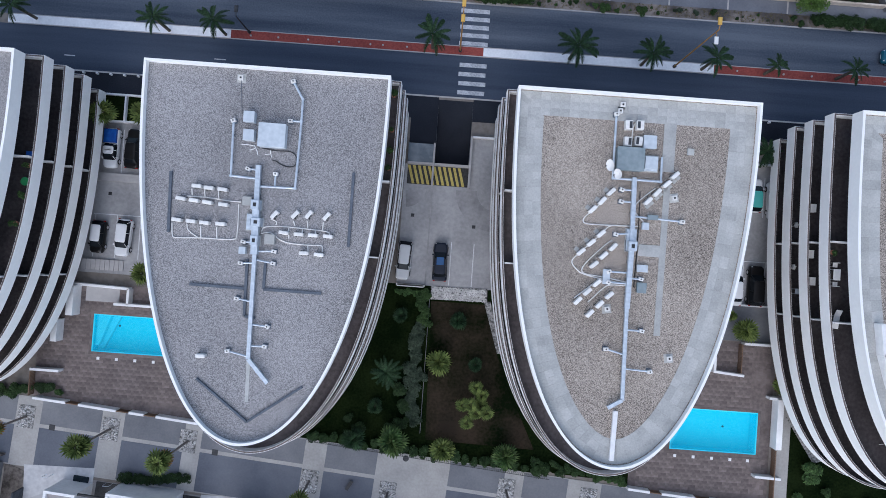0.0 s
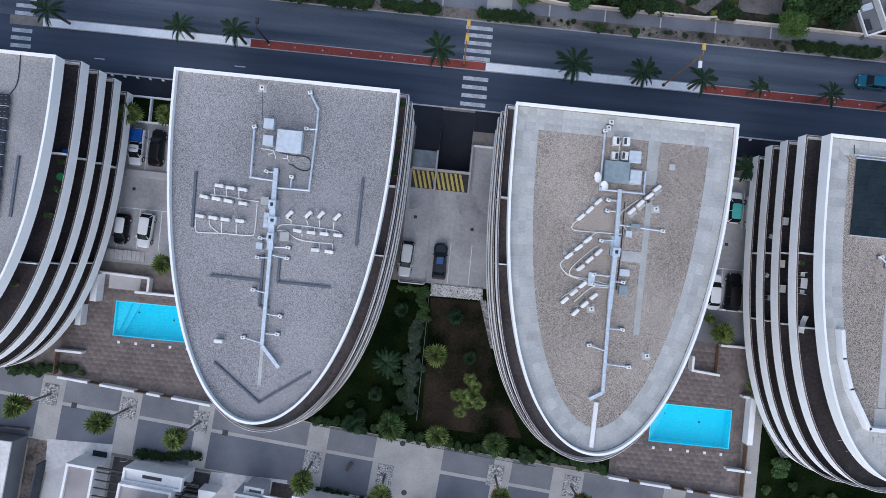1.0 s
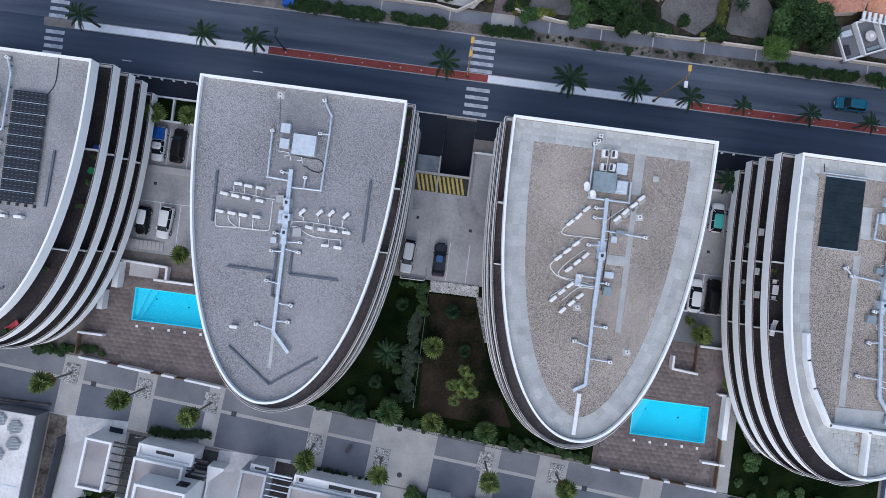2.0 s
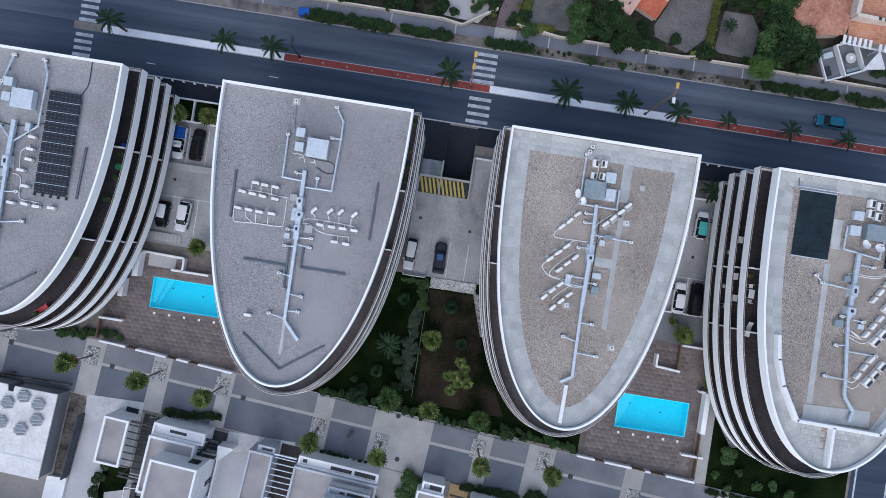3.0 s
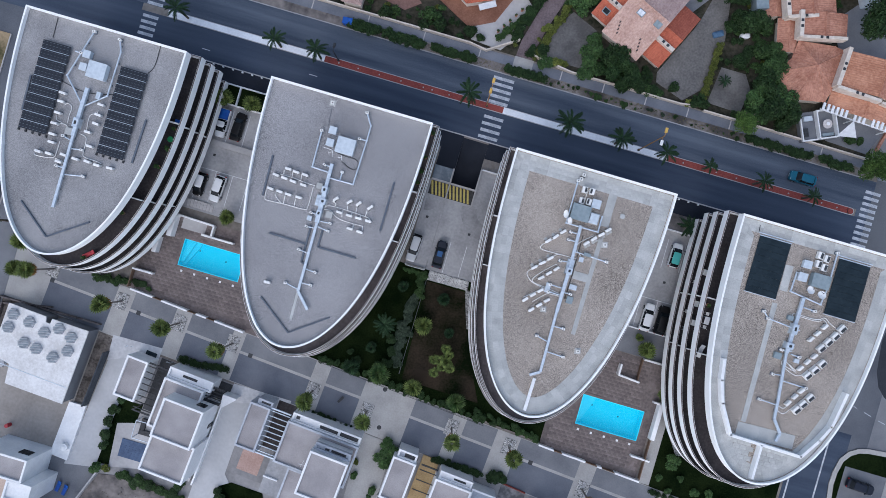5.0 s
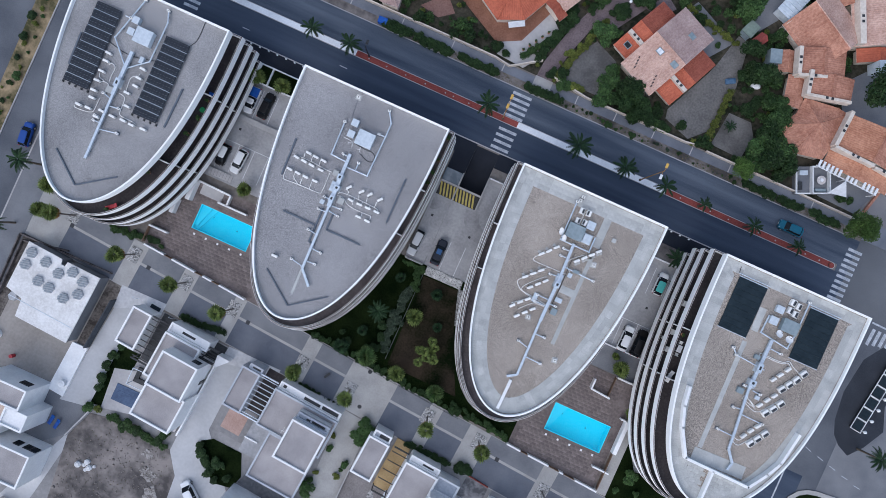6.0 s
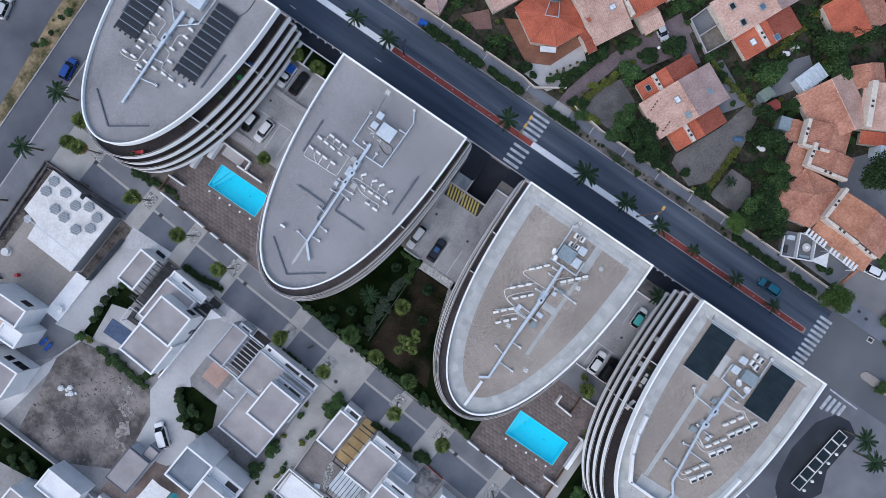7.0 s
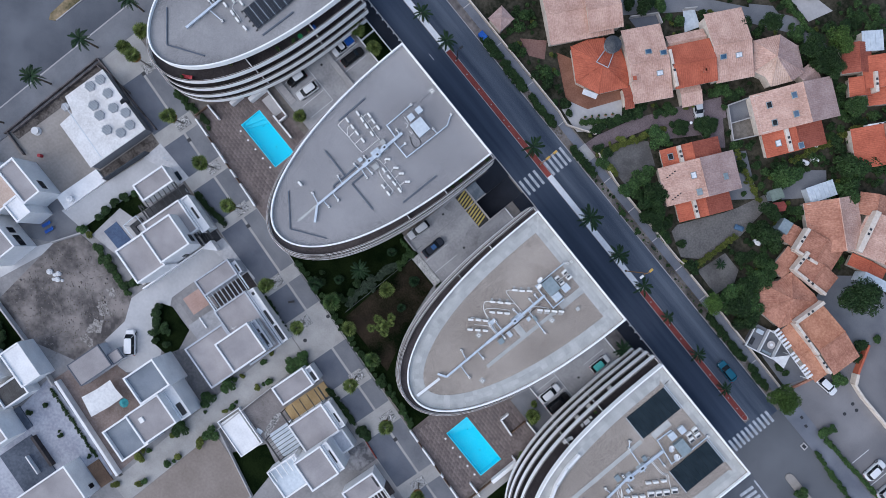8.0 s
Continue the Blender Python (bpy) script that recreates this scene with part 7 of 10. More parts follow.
def solar_array(x0, x1, y0, y1, cols, rows):
    """Rows of panels close together, a bright rail between the rows."""
    s = thing("solar_array", "black solar panels with bright rails on the grey roof", "solar array", (x0, y0, RZ), "solar arrays")
    w, d = (x1 - x0) / cols, (y1 - y0) / rows
    panel = Geo().box(-w / 2 + 0.006, w / 2 - 0.006, -d / 2 + 0.03, d / 2 - 0.03, 0, 0.035).mesh("panel")
    for j in range(rows):
        for i in range(cols):
            part("panel", panel, SOLAR, s, at=pose((i + 0.5) * w, (j + 0.5) * d, 0.38, 4, 0, 0))
        if j:
            part("rail", Geo().box(0, x1 - x0, j * d - 0.03, j * d + 0.03, 0.3, 0.44), GALV, s, "bright rail between two panel rows")
        part("rack", Geo().box(0, x1 - x0, j * d + 0.3, j * d + 0.36, 0, 0.36), GROOVE, s)
    for i in range(cols + 1):
        part("end_foot", Geo().box(i * w - 0.14, i * w + 0.06, -0.35, 0.0, 0, 0.22), DARK, s)


solar_array(-66.9, -62.95, -16.4, -3.8, 4, 10)
solar_array(-55.6, -51.75, -16.8, -4.4, 4, 10)
# block with the paved roof
cabinet(44.25, -6.0, 2.4, 1.8, 0.9, GREYBOX, "blue-grey sheet-metal plant cabinet on the roof")
cabinet(42.05, -4.25, 1.1, 1.0, 0.6)
cabinet(41.8, -6.1, 1.15, 1.1, 0.7)
for x, y, t in ((43.4, -2.6, 84), (44.35, -2.8, 84), (43.45, -3.8, 84), (44.3, -4.05, 84)):
    twin_row([(x, y)], t, "air conditioners on the paved roof", (0.95, 0.74))
dish(43.1, -7.6, 160, 0.55, 16)
dish(44.75, -7.8, 200, 0.55, 16)
duct([(42.75, -8.8), (42.6, -16.6)], 0.46)
duct([(42.6, -16.6), (43.3, -23.1), (43.5, -25.7), (44.8, -27.4), (44.5, -28.6)], 0.34)
box_on_duct(42.65, -13.2, 0.75, 1.4)
box_on_duct(42.6, -15.6, 1.0, 0.9)
pipe([(41.0, -5.6), (40.9, -8.4), (45.3, -9.0), (45.6, -6.6), (45.6, -1.6)], ends=[(45.6, -1.6)])
for q in ((43.6, -13.2, 39.0, -12.8), (39.0, -12.8, 38.2, -12.0), (43.1, -19.7, 41.7, -19.9), (43.1, -20.4, 46.5, -20.5), (43.4, -23.8, 40.9, -23.7), (43.2, -10.0, 44.8, -10.1), (43.3, -16.2, 41.9, -16.4), (43.3, -16.6, 44.5, -16.7)):
    stub(*q)
cabinet(41.85, -11.9, 0.7, 0.6, 0.5, GREYBOX, "blue-grey sheet-metal plant cabinet on the roof")
cabinet(41.6, -17.3, 0.9, 0.8, 0.5, GREYBOX, "blue-grey sheet-metal plant cabinet on the roof")
cabinet(44.3, -17.3, 0.6, 0.5, 0.4)
ac_row([(45.3, -13.9), (45.95, -12.9), (46.65, -11.75)], 57, "air conditioners on the paved roof")
twin_row([(47.0, -14.7), (47.7, -13.65), (48.4, -12.6), (49.0, -11.4)], 57, "air conditioners on the paved roof")
ac_row([(45.0, -18.1), (45.7, -17.0), (46.4, -16.0)], 56, "air conditioners on the paved roof")
twin_row([(46.25, -18.8), (47.0, -17.8), (47.7, -16.7)], 56, "air conditioners on the paved roof")
ac_row([(44.7, -23.1), (45.35, -22.0), (46.0, -21.0)], 56, "air conditioners on the paved roof")
twin_row([(46.05, -23.7), (46.7, -22.7), (47.4, -21.6)], 56, "air conditioners on the paved roof")
for q in ([(42.4, -11.6), (42.1, -11.4), (42.4, -11.1), (45.8, -11.2), (46.5, -10.4), (47.4, -11.1), (48.4, -11.5)],
          [(42.7, -11.5), (42.6, -11.3), (45.8, -11.4), (46.5, -10.7), (47.2, -11.4)],
          [(44.7, -18.8), (42.9, -17.6), (42.5, -17.9), (42.7, -18.5), (45.2, -19.5), (46.2, -18.2), (47.5, -16.4)],
          [(44.7, -18.6), (43.2, -17.8), (42.8, -18.0), (43.0, -18.4), (44.8, -18.8)],
          [(43.8, -23.9), (44.6, -24.1), (45.1, -23.2)],
          [(43.6, -24.4), (44.7, -24.9), (45.5, -23.8), (47.2, -21.5)]):
    hose(q)
for x0 in (34.95, 46.2):
    s = thing("heating_mat", "large black solar heating mat with metal edge rails", "solar mat", (x0, -10.0, RZ), "heating mats")
    for k in range(9):
        part("strip", Geo().box(0.0, 4.4, k * 0.87, k * 0.87 + 0.855, 0.12, 0.17, 0.01), MATBLACK, s)
    part("edge_rail", Geo().box(-0.05, 4.45, 7.83, 7.95, 0.0, 0.2), GALV, s)
    part("edge_rail", Geo().box(-0.05, 4.45, -0.1, -0.02, 0.0, 0.2), GALV, s)
    part("manifold", Geo().tube([(-0.3, 8.2, 0.2), (4.6, 8.2, 0.2)], 0.06, 8), GALV, s)
hose([(34.6, -0.8), (34.7, -1.7)], DARK, 0.05, "black cable run on the paved roof")
WALLD = [(34.6, -19.8), (35.0, -22.6), (36.0, -25.6), (38.2, -29.4), (48.1, -29.6), (49.9, -26.8), (51.0, -24.6), (51.8, -19.7)]
for (ax, ay), (bx, by) in zip(WALLD, WALLD[1:]):
    t = math.degrees(math.atan2(by - ay, bx - ax))
    single("roof_wall", Geo().box(-0.1, math.hypot(bx - ax, by - ay) + 0.1, -0.2, 0.2, 0, 1.0, 0.02), WHITE, "low white wall round the roof terrace", "wall", at=pose(ax, ay, RZ, 0, 0, t))
single("roof_wall", Geo().box(-0.16, 0.16, -34.3, -29.5, 0, 1.0, 0.02), WHITE, "low white wall dividing the roof terrace", "wall", at=pose(42.6, 0, RZ))
strip([(39.5, -10.5), (39.8, -27.3)], 0.7, SLAB, 0.05, "pale paved walkway across the gravel roof", "roof_walkway")
strip([(40.0, -5.0), (40.1, -8.6)], 1.1, SLAB, 0.05, "pale paved walkway across the gravel roof", "roof_walkway")
strip([(39.2, -28.4), (47.2, -28.1)], 1.9, SLAB, 0.045, "pale paved walkway across the gravel roof", "roof_walkway")
strip([(14.15, -2.4), (14.15, -7.0)], 1.15, SLAB, 0.05, "pale paved walkway across the gravel roof", "roof_walkway")
strip([(14.2, -8.5), (14.15, -22.4)], 0.6, SLAB, 0.05, "pale paved walkway across the gravel roof", "roof_walkway")
strip([(11.9, -14.5), (13.9, -14.5)], 1.1, SLAB, 0.05, "pale paved walkway across the gravel roof", "roof_walkway")
strip([(10.75, -29.6), (10.65, -34.2)], 0.42, WHITE, 0.3, "white board on edge at the roof tip", "roof_board")
for x, y in ((9.3, -1.6), (9.5, -1.0)):
    roof_vent(x, y)
cabinet(16.1, -5.0, 0.55, 0.55, 0.3, SLAB, "pale concrete junction box on the gravel roof")


# ---- plants ----
rng = random.Random(7)


def leaves(n, size, squash=0.8, lumps=7):
    """A clump of loose leaves of unit radius, with an uneven outline and gaps."""
    g = Geo()
    cs = [(Vector((rng.gauss(0, 1), rng.gauss(0, 1), rng.gauss(0, 0.8))).normalized() * rng.uniform(0.3, 0.68), rng.uniform(0.3, 0.52)) for _ in range(lumps)] + [(Vector((0, 0, 0)), 0.55)]
    for _ in range(n):
        c, r = rng.choice(cs)
        d = Vector((rng.gauss(0, 1), rng.gauss(0, 1), rng.gauss(0.25, 1))).normalized()
        p = c + d * r * rng.uniform(0.6, 1.06)
        p.z = max(p.z * squash + squash, 0.02)
        a = (d * 0.5 + Vector((rng.gauss(0, 0.6), rng.gauss(0, 0.6), 0.8))).normalized()
        u = a.orthogonal().normalized()
        u.rotate(Matrix.Rotation(rng.uniform(0, 6.28), 3, a))
        v = a.cross(u)
        s = size * rng.uniform(0.6, 1.3)
        g.face([p - u * s, p - v * s * 0.45, p + u * s, p + v * s * 0.45])
    return g.raw("foliage")


def stems(n, h, r):
    g = Geo()
    for i in range(n):
        a = 2 * math.pi * i / n + rng.uniform(-0.4, 0.4)
        g.tube([(0, 0, 0), (0.25 * h * math.cos(a), 0.25 * h * math.sin(a), 0.5 * h), (0.5 * h * math.cos(a), 0.5 * h * math.sin(a), h)], r, 5, 0.35)
    return g


def clumps(name, items, mats, leaf=(700, 0.15)):
    """Many bushes joined in one mesh; each item: kind index, x, y, radius, z."""
    base = []
    for _ in range(4):
        g = leaves(leaf[0], leaf[1], 0.85)
        co = np.empty(len(g.vertices) * 3, np.float32)
        g.vertices.foreach_get("co", co)
        base.append(co.reshape(-1, 3))
        bpy.data.meshes.remove(g)
    out, slot = [], []
    for n, (k, x, y, r, z) in enumerate(items):
        a = 2.399 * n
        c, d = math.cos(a), math.sin(a)
        q = base[n % 4]
        out.append(np.stack([x + r * (c * q[:, 0] - d * q[:, 1]), y + r * (d * q[:, 0] + c * q[:, 1]), z + 0.8 * r * q[:, 2]], 1))
        slot += [k] * (len(q) // 4)
    co = np.concatenate(out).astype(np.float32)
    faces = len(co) // 4
    me = bpy.data.meshes.new(name)
    me.vertices.add(len(co))
    me.vertices.foreach_set("co", co.ravel())
    me.loops.add(len(co))
    me.loops.foreach_set("vertex_index", np.arange(len(co), dtype=np.int32))
    me.polygons.add(faces)
    me.polygons.foreach_set("loop_start", np.arange(0, len(co), 4, dtype=np.int32))
    me.polygons.foreach_set("material_index", np.array(slot, dtype=np.int32))
    me.update(calc_edges=True)
    for m in mats:
        me.materials.append(m)
    return me


def hedge(items, words, m=None):
    """One hedge of bushes grown together; items: x, y, radius, height of the ground."""
    me = clumps("hedge", [(0, *q) for q in items], [m or LEAF_D], (900, 0.13))
    return single("hedge", me, None, words, "hedge")


SHRUBS = {}


def bush_mesh(n, size, m):
    """One mesh: short woody stems under loose leaves."""
    me = leaves(n, size, 0.85)
    g = stems(5, 0.9, 0.05)
    k, f = len(me.vertices), len(me.polygons)
    v = [tuple(q.co) for q in me.vertices] + g.v
    faces = [tuple(q.vertices) for q in me.polygons] + [tuple(a + k for a in q) for q in g.f]
    out = bpy.data.meshes.new("shrub")
    out.from_pydata(v, [], faces)
    out.materials.append(m)
    out.materials.append(TRUNK)
    for q in out.polygons[f:]:
        q.material_index = 1
    return out


def shrub(kind, x, y, r, z=0.0, group=""):
    """A bush of loose leaves on short stems; kinds dark, green, yellow, silver; past 1.7 m a small tree."""
    m, words = {"dark": (LEAF_D, "dense dark green garden shrub"), "green": (LEAF_M, "leafy green garden shrub"), "yellow": (LEAF_Y, "yellow-green clipped garden shrub"), "silver": (LEAF_S, "silvery green climbing shrub")}[kind]
    big = r >= 1.7
    r = r * 0.84 if big else r
    key = (kind, big, rng.randrange(4))
    at = pose(x, y, z, 0, 0, rng.uniform(0, 360)) @ Matrix.Diagonal((r, r * rng.uniform(0.85, 1.15), r * (1.0 if big else 0.8), 1))
    if key in SHRUBS:
        o = copy_thing(SHRUBS[key], at)
    elif big:
        o = thing("tree", words.replace("shrub", "tree"), "tree", at)
        part("trunk", stems(5, 0.9, 0.07), TRUNK, o, "brown bark")
        part("crown", leaves(3400, 0.085, 0.85), m, o, "loose leaves")
        SHRUBS[key] = o
    else:
        o = single("shrub", bush_mesh(1500, 0.12, m), m, words, "shrub", at=at)
        SHRUBS[key] = o
    return tagged(o, group=group) if group else o


LEAF_S = leaf_mat("silver_green_leaf", (0.010, 0.021, 0.011), (0.060, 0.082, 0.055))
BRIGHT = leaf_mat("bright_leaf", (0.032, 0.068, 0.014), (0.09, 0.15, 0.034))


def ball_tree(x, y, r, h, m=None, words="round-crowned bright green street tree"):
    o = thing("tree", words, "tree", (x, y))
    part("trunk", Geo().tube([(0, 0, 0), (0.05, 0.02, h * 0.5), (0, 0, h)], 0.16, 8, 0.6), TRUNK, o, "brown bark")
    limb = Geo()
    for i in range(6):
        a = i * 1.05 + rng.uniform(-0.3, 0.3)
        limb.tube([(0, 0, h * 0.7), (r * 0.4 * math.cos(a), r * 0.4 * math.sin(a), h + r * 0.3), (r * 0.75 * math.cos(a), r * 0.75 * math.sin(a), h + r * 0.7)], 0.07, 5, 0.4)
    part("limb", limb, TRUNK, o)
    part("crown", leaves(6500, 0.06, 0.8, 12), m or BRIGHT, o, "dense small leaves", at=pose(0, 0, h * 0.6) @ Matrix.Diagonal((r, r, r, 1)))


def frond_mesh(length, droop, wide, n=15):
    """A feather frond: an arched midrib with two rows of leaflets."""
    g = Geo()
    pts = []
    for i in range(9):
        k = i / 8
        pts.append(Vector((length * (k - 0.12 * k * k), 0, length * (0.55 * k - droop * k * k))))
    g.tube(pts, 0.035, 4, 0.25)
    for i in range(n):
        k = 0.12 + 0.86 * i / (n - 1)
        j = min(int(k * 8), 7)
        p = pts[j].lerp(pts[j + 1], k * 8 - j)
        le = wide * math.sin(math.pi * (0.15 + 0.8 * k)) ** 0.7
        for s in (-1, 1):
            tip = p + Vector((le * 0.65, s * le * 0.8, -le * 0.25))
            g.face([p + Vector((-0.05, 0, 0)), p.lerp(tip, 0.5) + Vector((-0.045, s * -0.01, 0.03)), tip, p.lerp(tip, 0.5) + Vector((0.05, 0, 0.03)), p + Vector((0.05, 0, 0))])
    return g.raw("frond")


def fan_mesh(n=12):
    """A fan leaf: a stalk and a pleated half-round of narrow blades."""
    g = Geo()
    g.tube([(0, 0, 0), (0.45, 0, 0.1)], 0.025, 4)
    for i in range(n):
        a = radians(-105 + 210 * i / (n - 1))
        d, w = 0.74 - 0.2 * abs(i / (n - 1) - 0.5), 0.085
        c, s = math.cos(a), math.sin(a)
        z = 0.04 if i % 2 else -0.02
        g.face([(0.45, 0, 0.1), (0.45 + 0.55 * d * c + w * s, 0.55 * d * s - w * c, 0.1 + z), (0.45 + d * c, d * s, 0.1 - 0.12), (0.45 + 0.55 * d * c - w * s, 0.55 * d * s + w * c, 0.1 + z)])
    return g.raw("fan_leaf")


FRONDS = [frond_mesh(2.35, 0.7, 0.40, 20), frond_mesh(2.15, 0.85, 0.36, 19), frond_mesh(2.3, 0.5, 0.38, 20)]
FANS = [fan_mesh(), fan_mesh(10)]
# fan leaves for the garden, its shade put in by the darker palm green
SHADE_FANS = [fan_mesh(14), fan_mesh(12)]
for me in FRONDS:
    me.materials.append(LEAF_P)
for me in FANS:
    me.materials.append(LEAF_F)
for me in SHADE_FANS:
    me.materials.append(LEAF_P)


def palm(x, y, h, r, words, fan=False, n=26, z=0.0, group="", dry=0, trunk=0.19, fans=None, bark=None):
    p = thing("fan_palm" if fan else "date_palm", words, "palm tree", (x, y, z), group)
    bend = (rng.uniform(-0.12, 0.12), rng.uniform(-0.12, 0.12))
    part("trunk", Geo().tube([(bend[0] * h * k * k * 0.3, bend[1] * h * k * k * 0.3, h * k) for k in (0, 0.2, 0.4, 0.6, 0.8, 1.0)], trunk, 9, 0.8), bark or TRUNK, p, "rough bark")
    cx, cy = bend[0] * h * 0.3, bend[1] * h * 0.3
    for i in range(n):
        a = i * 137.5 + rng.uniform(-12, 12)
        k = i / n
        lift = -58 + 95 * k + rng.uniform(-16, 16) if fan else 0.0
        s = r * (rng.uniform(0.68, 1.12) if fan else rng.uniform(0.88, 1.08)) * (1.0 - 0.25 * k) / (1.05 if fan else 2.05)
        me = rng.choice((fans or FANS) if fan else FRONDS)
        name = "fan_leaf" if fan else "frond"
        part(name, me, None, p, at=pose(cx, cy, h - (0.1 if fan else 0.0), 0, 0, a) @ pose(0, 0, 0, rng.uniform(-34, 34) if fan else rng.uniform(-18, 18), lift if fan else 12 - 40 * k, 0) @ Matrix.Diagonal((s, s, s, 1)))
    for i in range(dry):
        a = rng.uniform(0, 360)
        s = r * 0.95 / (1.05 if fan else 2.05)
        part("dead_leaf", DRY[0 if fan else 1], None, p, "dry orange-brown leaf", at=pose(cx, cy, h - 0.15, 0, 0, a) @ pose(0, 0, 0, 0, 55, 0) @ Matrix.Diagonal((s, s, s, 1)))
    return p


GARDEN = [fan_mesh(13), fan_mesh(11)]
for me in GARDEN:
    me.materials.append(leaf_mat("garden_palm_leaf", (0.028, 0.05, 0.014), (0.085, 0.13, 0.04)) if me is GARDEN[0] else LEAF_M)
DRY = [fan_mesh(), frond_mesh(2.0, 1.0, 0.4)]
for me in DRY:
    me.materials.append(LEAF_B)
for x, y, h, r in ((-57.0, 8.6, 4.2, 2.1), (-41.0, 8.3, 4.2, 1.9), (-34.2, 8.3, 4.2, 2.0), (-9.3, 8.5, 4.4, 2.2), (7.15, 8.4, 4.4, 2.35), (15.8, 8.3, 4.2, 2.1), (23.1, 8.3, 4.2, 1.9), (30.7, 8.3, 3.0, 1.3), (39.3, 8.3, 3.4, 1.6), (47.6, 8.3, 3.2, 1.45)):
    palm(x, y, h, r * 1.12, "dark green date palm on the median strip", n=15, z=0.14, group="palms on the median")
for x, y in ((-75.3, -31.4), (-75.4, -42.4), (-75.6, -53.5), (-75.5, -65), (72.4, -2.2), (76.0, -4.4), (72.6, -18.4)):
    palm(x, y, 5.4, 2.3, "dark green date palm on the footway", n=24, z=0.1 if x < 0 else 0.02, group="palms on the footway")
for i, (x, y) in enumerate(((-54.35, -38.95), (-44.25, -39.75), (-34.95, -40.5), (-20.2, -44.2), (-10.85, -44.95), (3.2, -43.6), (13.0, -44.0), (26.4, -47.3), (-66.5, -37.0))):
    palm(x, y, 6.3 + 0.3 * (i % 3), 1.65, "tall fan palm in a bed of white stones", True, 26, 0.06, "palms on the promenade", 6 if i in (1, 2, 6, 8) else 3, 0.15, bark=TRUNK_G)
for x, y in ((-70.2, -37.8), (-70.6, -33.5), (-70.4, -30.2), (-73.0, -26.4)):
    palm(x, y, 3.6, 1.7, "leafy fan palm beside the block", True, 30, 0.05, "palms beside the block", 3)
# middle garden
palm(-12.0, -30.4, 1.6, 2.2, "low feathery palm in the lawn", n=22)
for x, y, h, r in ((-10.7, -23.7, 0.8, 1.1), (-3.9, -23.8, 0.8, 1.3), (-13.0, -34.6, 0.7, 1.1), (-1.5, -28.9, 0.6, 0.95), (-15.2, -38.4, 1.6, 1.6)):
    palm(x, y, h, r, "low fan palm in the shaded lawn", True, 30, 0.02, "garden palms", fans=SHADE_FANS)
palm(-5.9, -28.7, 1.6, 1.7, "bushy fan palm in the shaded lawn", True, 44, 0.02, "garden palms")
palm(-10.6, -37.9, 2.4, 1.9, "bushy fan palm in the shaded lawn", True, 46, 0.02, "garden palms", fans=GARDEN)
palm(2.6, -39.0, 1.8, 1.8, "bushy green fan palm in the shaded lawn", True, 44, 0.02, "garden palms", fans=GARDEN)
palm(-4.8, -38.6, 2.2, 1.7, "bushy fan palm in the shaded lawn", True, 40, 0.02, "garden palms")
multi = thing("multi_stem_palm", "many-stemmed yellow-green palm in the lawn", "palm tree", (-1.3, -33.4, 0.02))
for i in range(8):
    a, d = i * 0.8 + 0.3 * (i % 2), 0.45 + 0.5 * (i % 3)
    ex, ey, ez = d * 1.5 * math.cos(a), d * 1.5 * math.sin(a), 1.6 + 0.35 * (i % 4)
    part("stem", Geo().tube([(0.1 * math.cos(a), 0.1 * math.sin(a), 0), (ex * 0.6, ey * 0.6, ez * 0.6), (ex, ey, ez)], 0.09, 6, 0.7), TRUNK, multi)
    for k in range(9):
        part("fan_leaf", FANS[k % 2], None, multi, at=pose(ex, ey, ez, 0, 0, k * 41 + i * 13) @ pose(0, 0, 0, 0, 10 - (k % 3) * 28, 0) @ Matrix.Diagonal((0.85, 0.85, 0.85, 1)))
hedge([(-8.55 + 0.3 * math.sin(i * 1.1) + rng.uniform(-0.5, 0.5), -24.6 - 0.33 * i, rng.uniform(0.6, 0.95), 0.02) for i in range(36)], "loose grey-green hedge through the shaded garden", LEAF_S)
hedge([(-8.2 + rng.uniform(-0.5, 0.5), -20.9 - 0.5 * i, rng.uniform(0.65, 1.0), 0.02) for i in range(8)], "leafy green hedge below the parking deck", LEAF_M)
hedge([(-11.4 + 0.45 * i, -20.9 + rng.uniform(-0.2, 0.2), rng.uniform(0.35, 0.5), 0.02) for i in range(7)], "low green hedge along the parking deck", LEAF_M)
hedge([(-20 + i * 1.2, -38.6 - i * 0.1 + rng.uniform(-0.3, 0.3), rng.uniform(0.6, 0.95), 0.02) for i in range(24)], "loose dark hedge between lawn and promenade")
for x, y, r in ((-11.1, -37.2, 1.3), (-9.9, -36.4, 1.3), (-9.6, -34.3, 1.2), (-10.2, -32.4, 1.0), (-14.5, -37.2, 1.1), (-16.2, -36.4, 0.8)):
    shrub("dark", x, y, r * 0.9, 0.02, "garden bushes beside the hedge")
hedge([(6.2 + i * 0.82, -40.0 - 0.09 * i + rng.uniform(-0.45, 0.35), rng.uniform(0.5, 0.8), 0.03) for i in range(14)], "loose dark hedge below the curved block")
fence = thing("garden_fence", "thin dark steel railing between lawn and promenade", "fence", (-20.5, -39.2))
bar = Geo().disc(0, 0, 0, 1.0, 0.025, 5).mesh("picket")
for i in range(110):
    part("picket", bar, DARK, fence, at=pose(i * 0.26, -0.085 * i * 0.26 - 0.03, 0))
part("rail", Geo().tube([(0, 0, 0.95), (28.6, -2.46, 0.95)], 0.03, 6), DARK, fence)
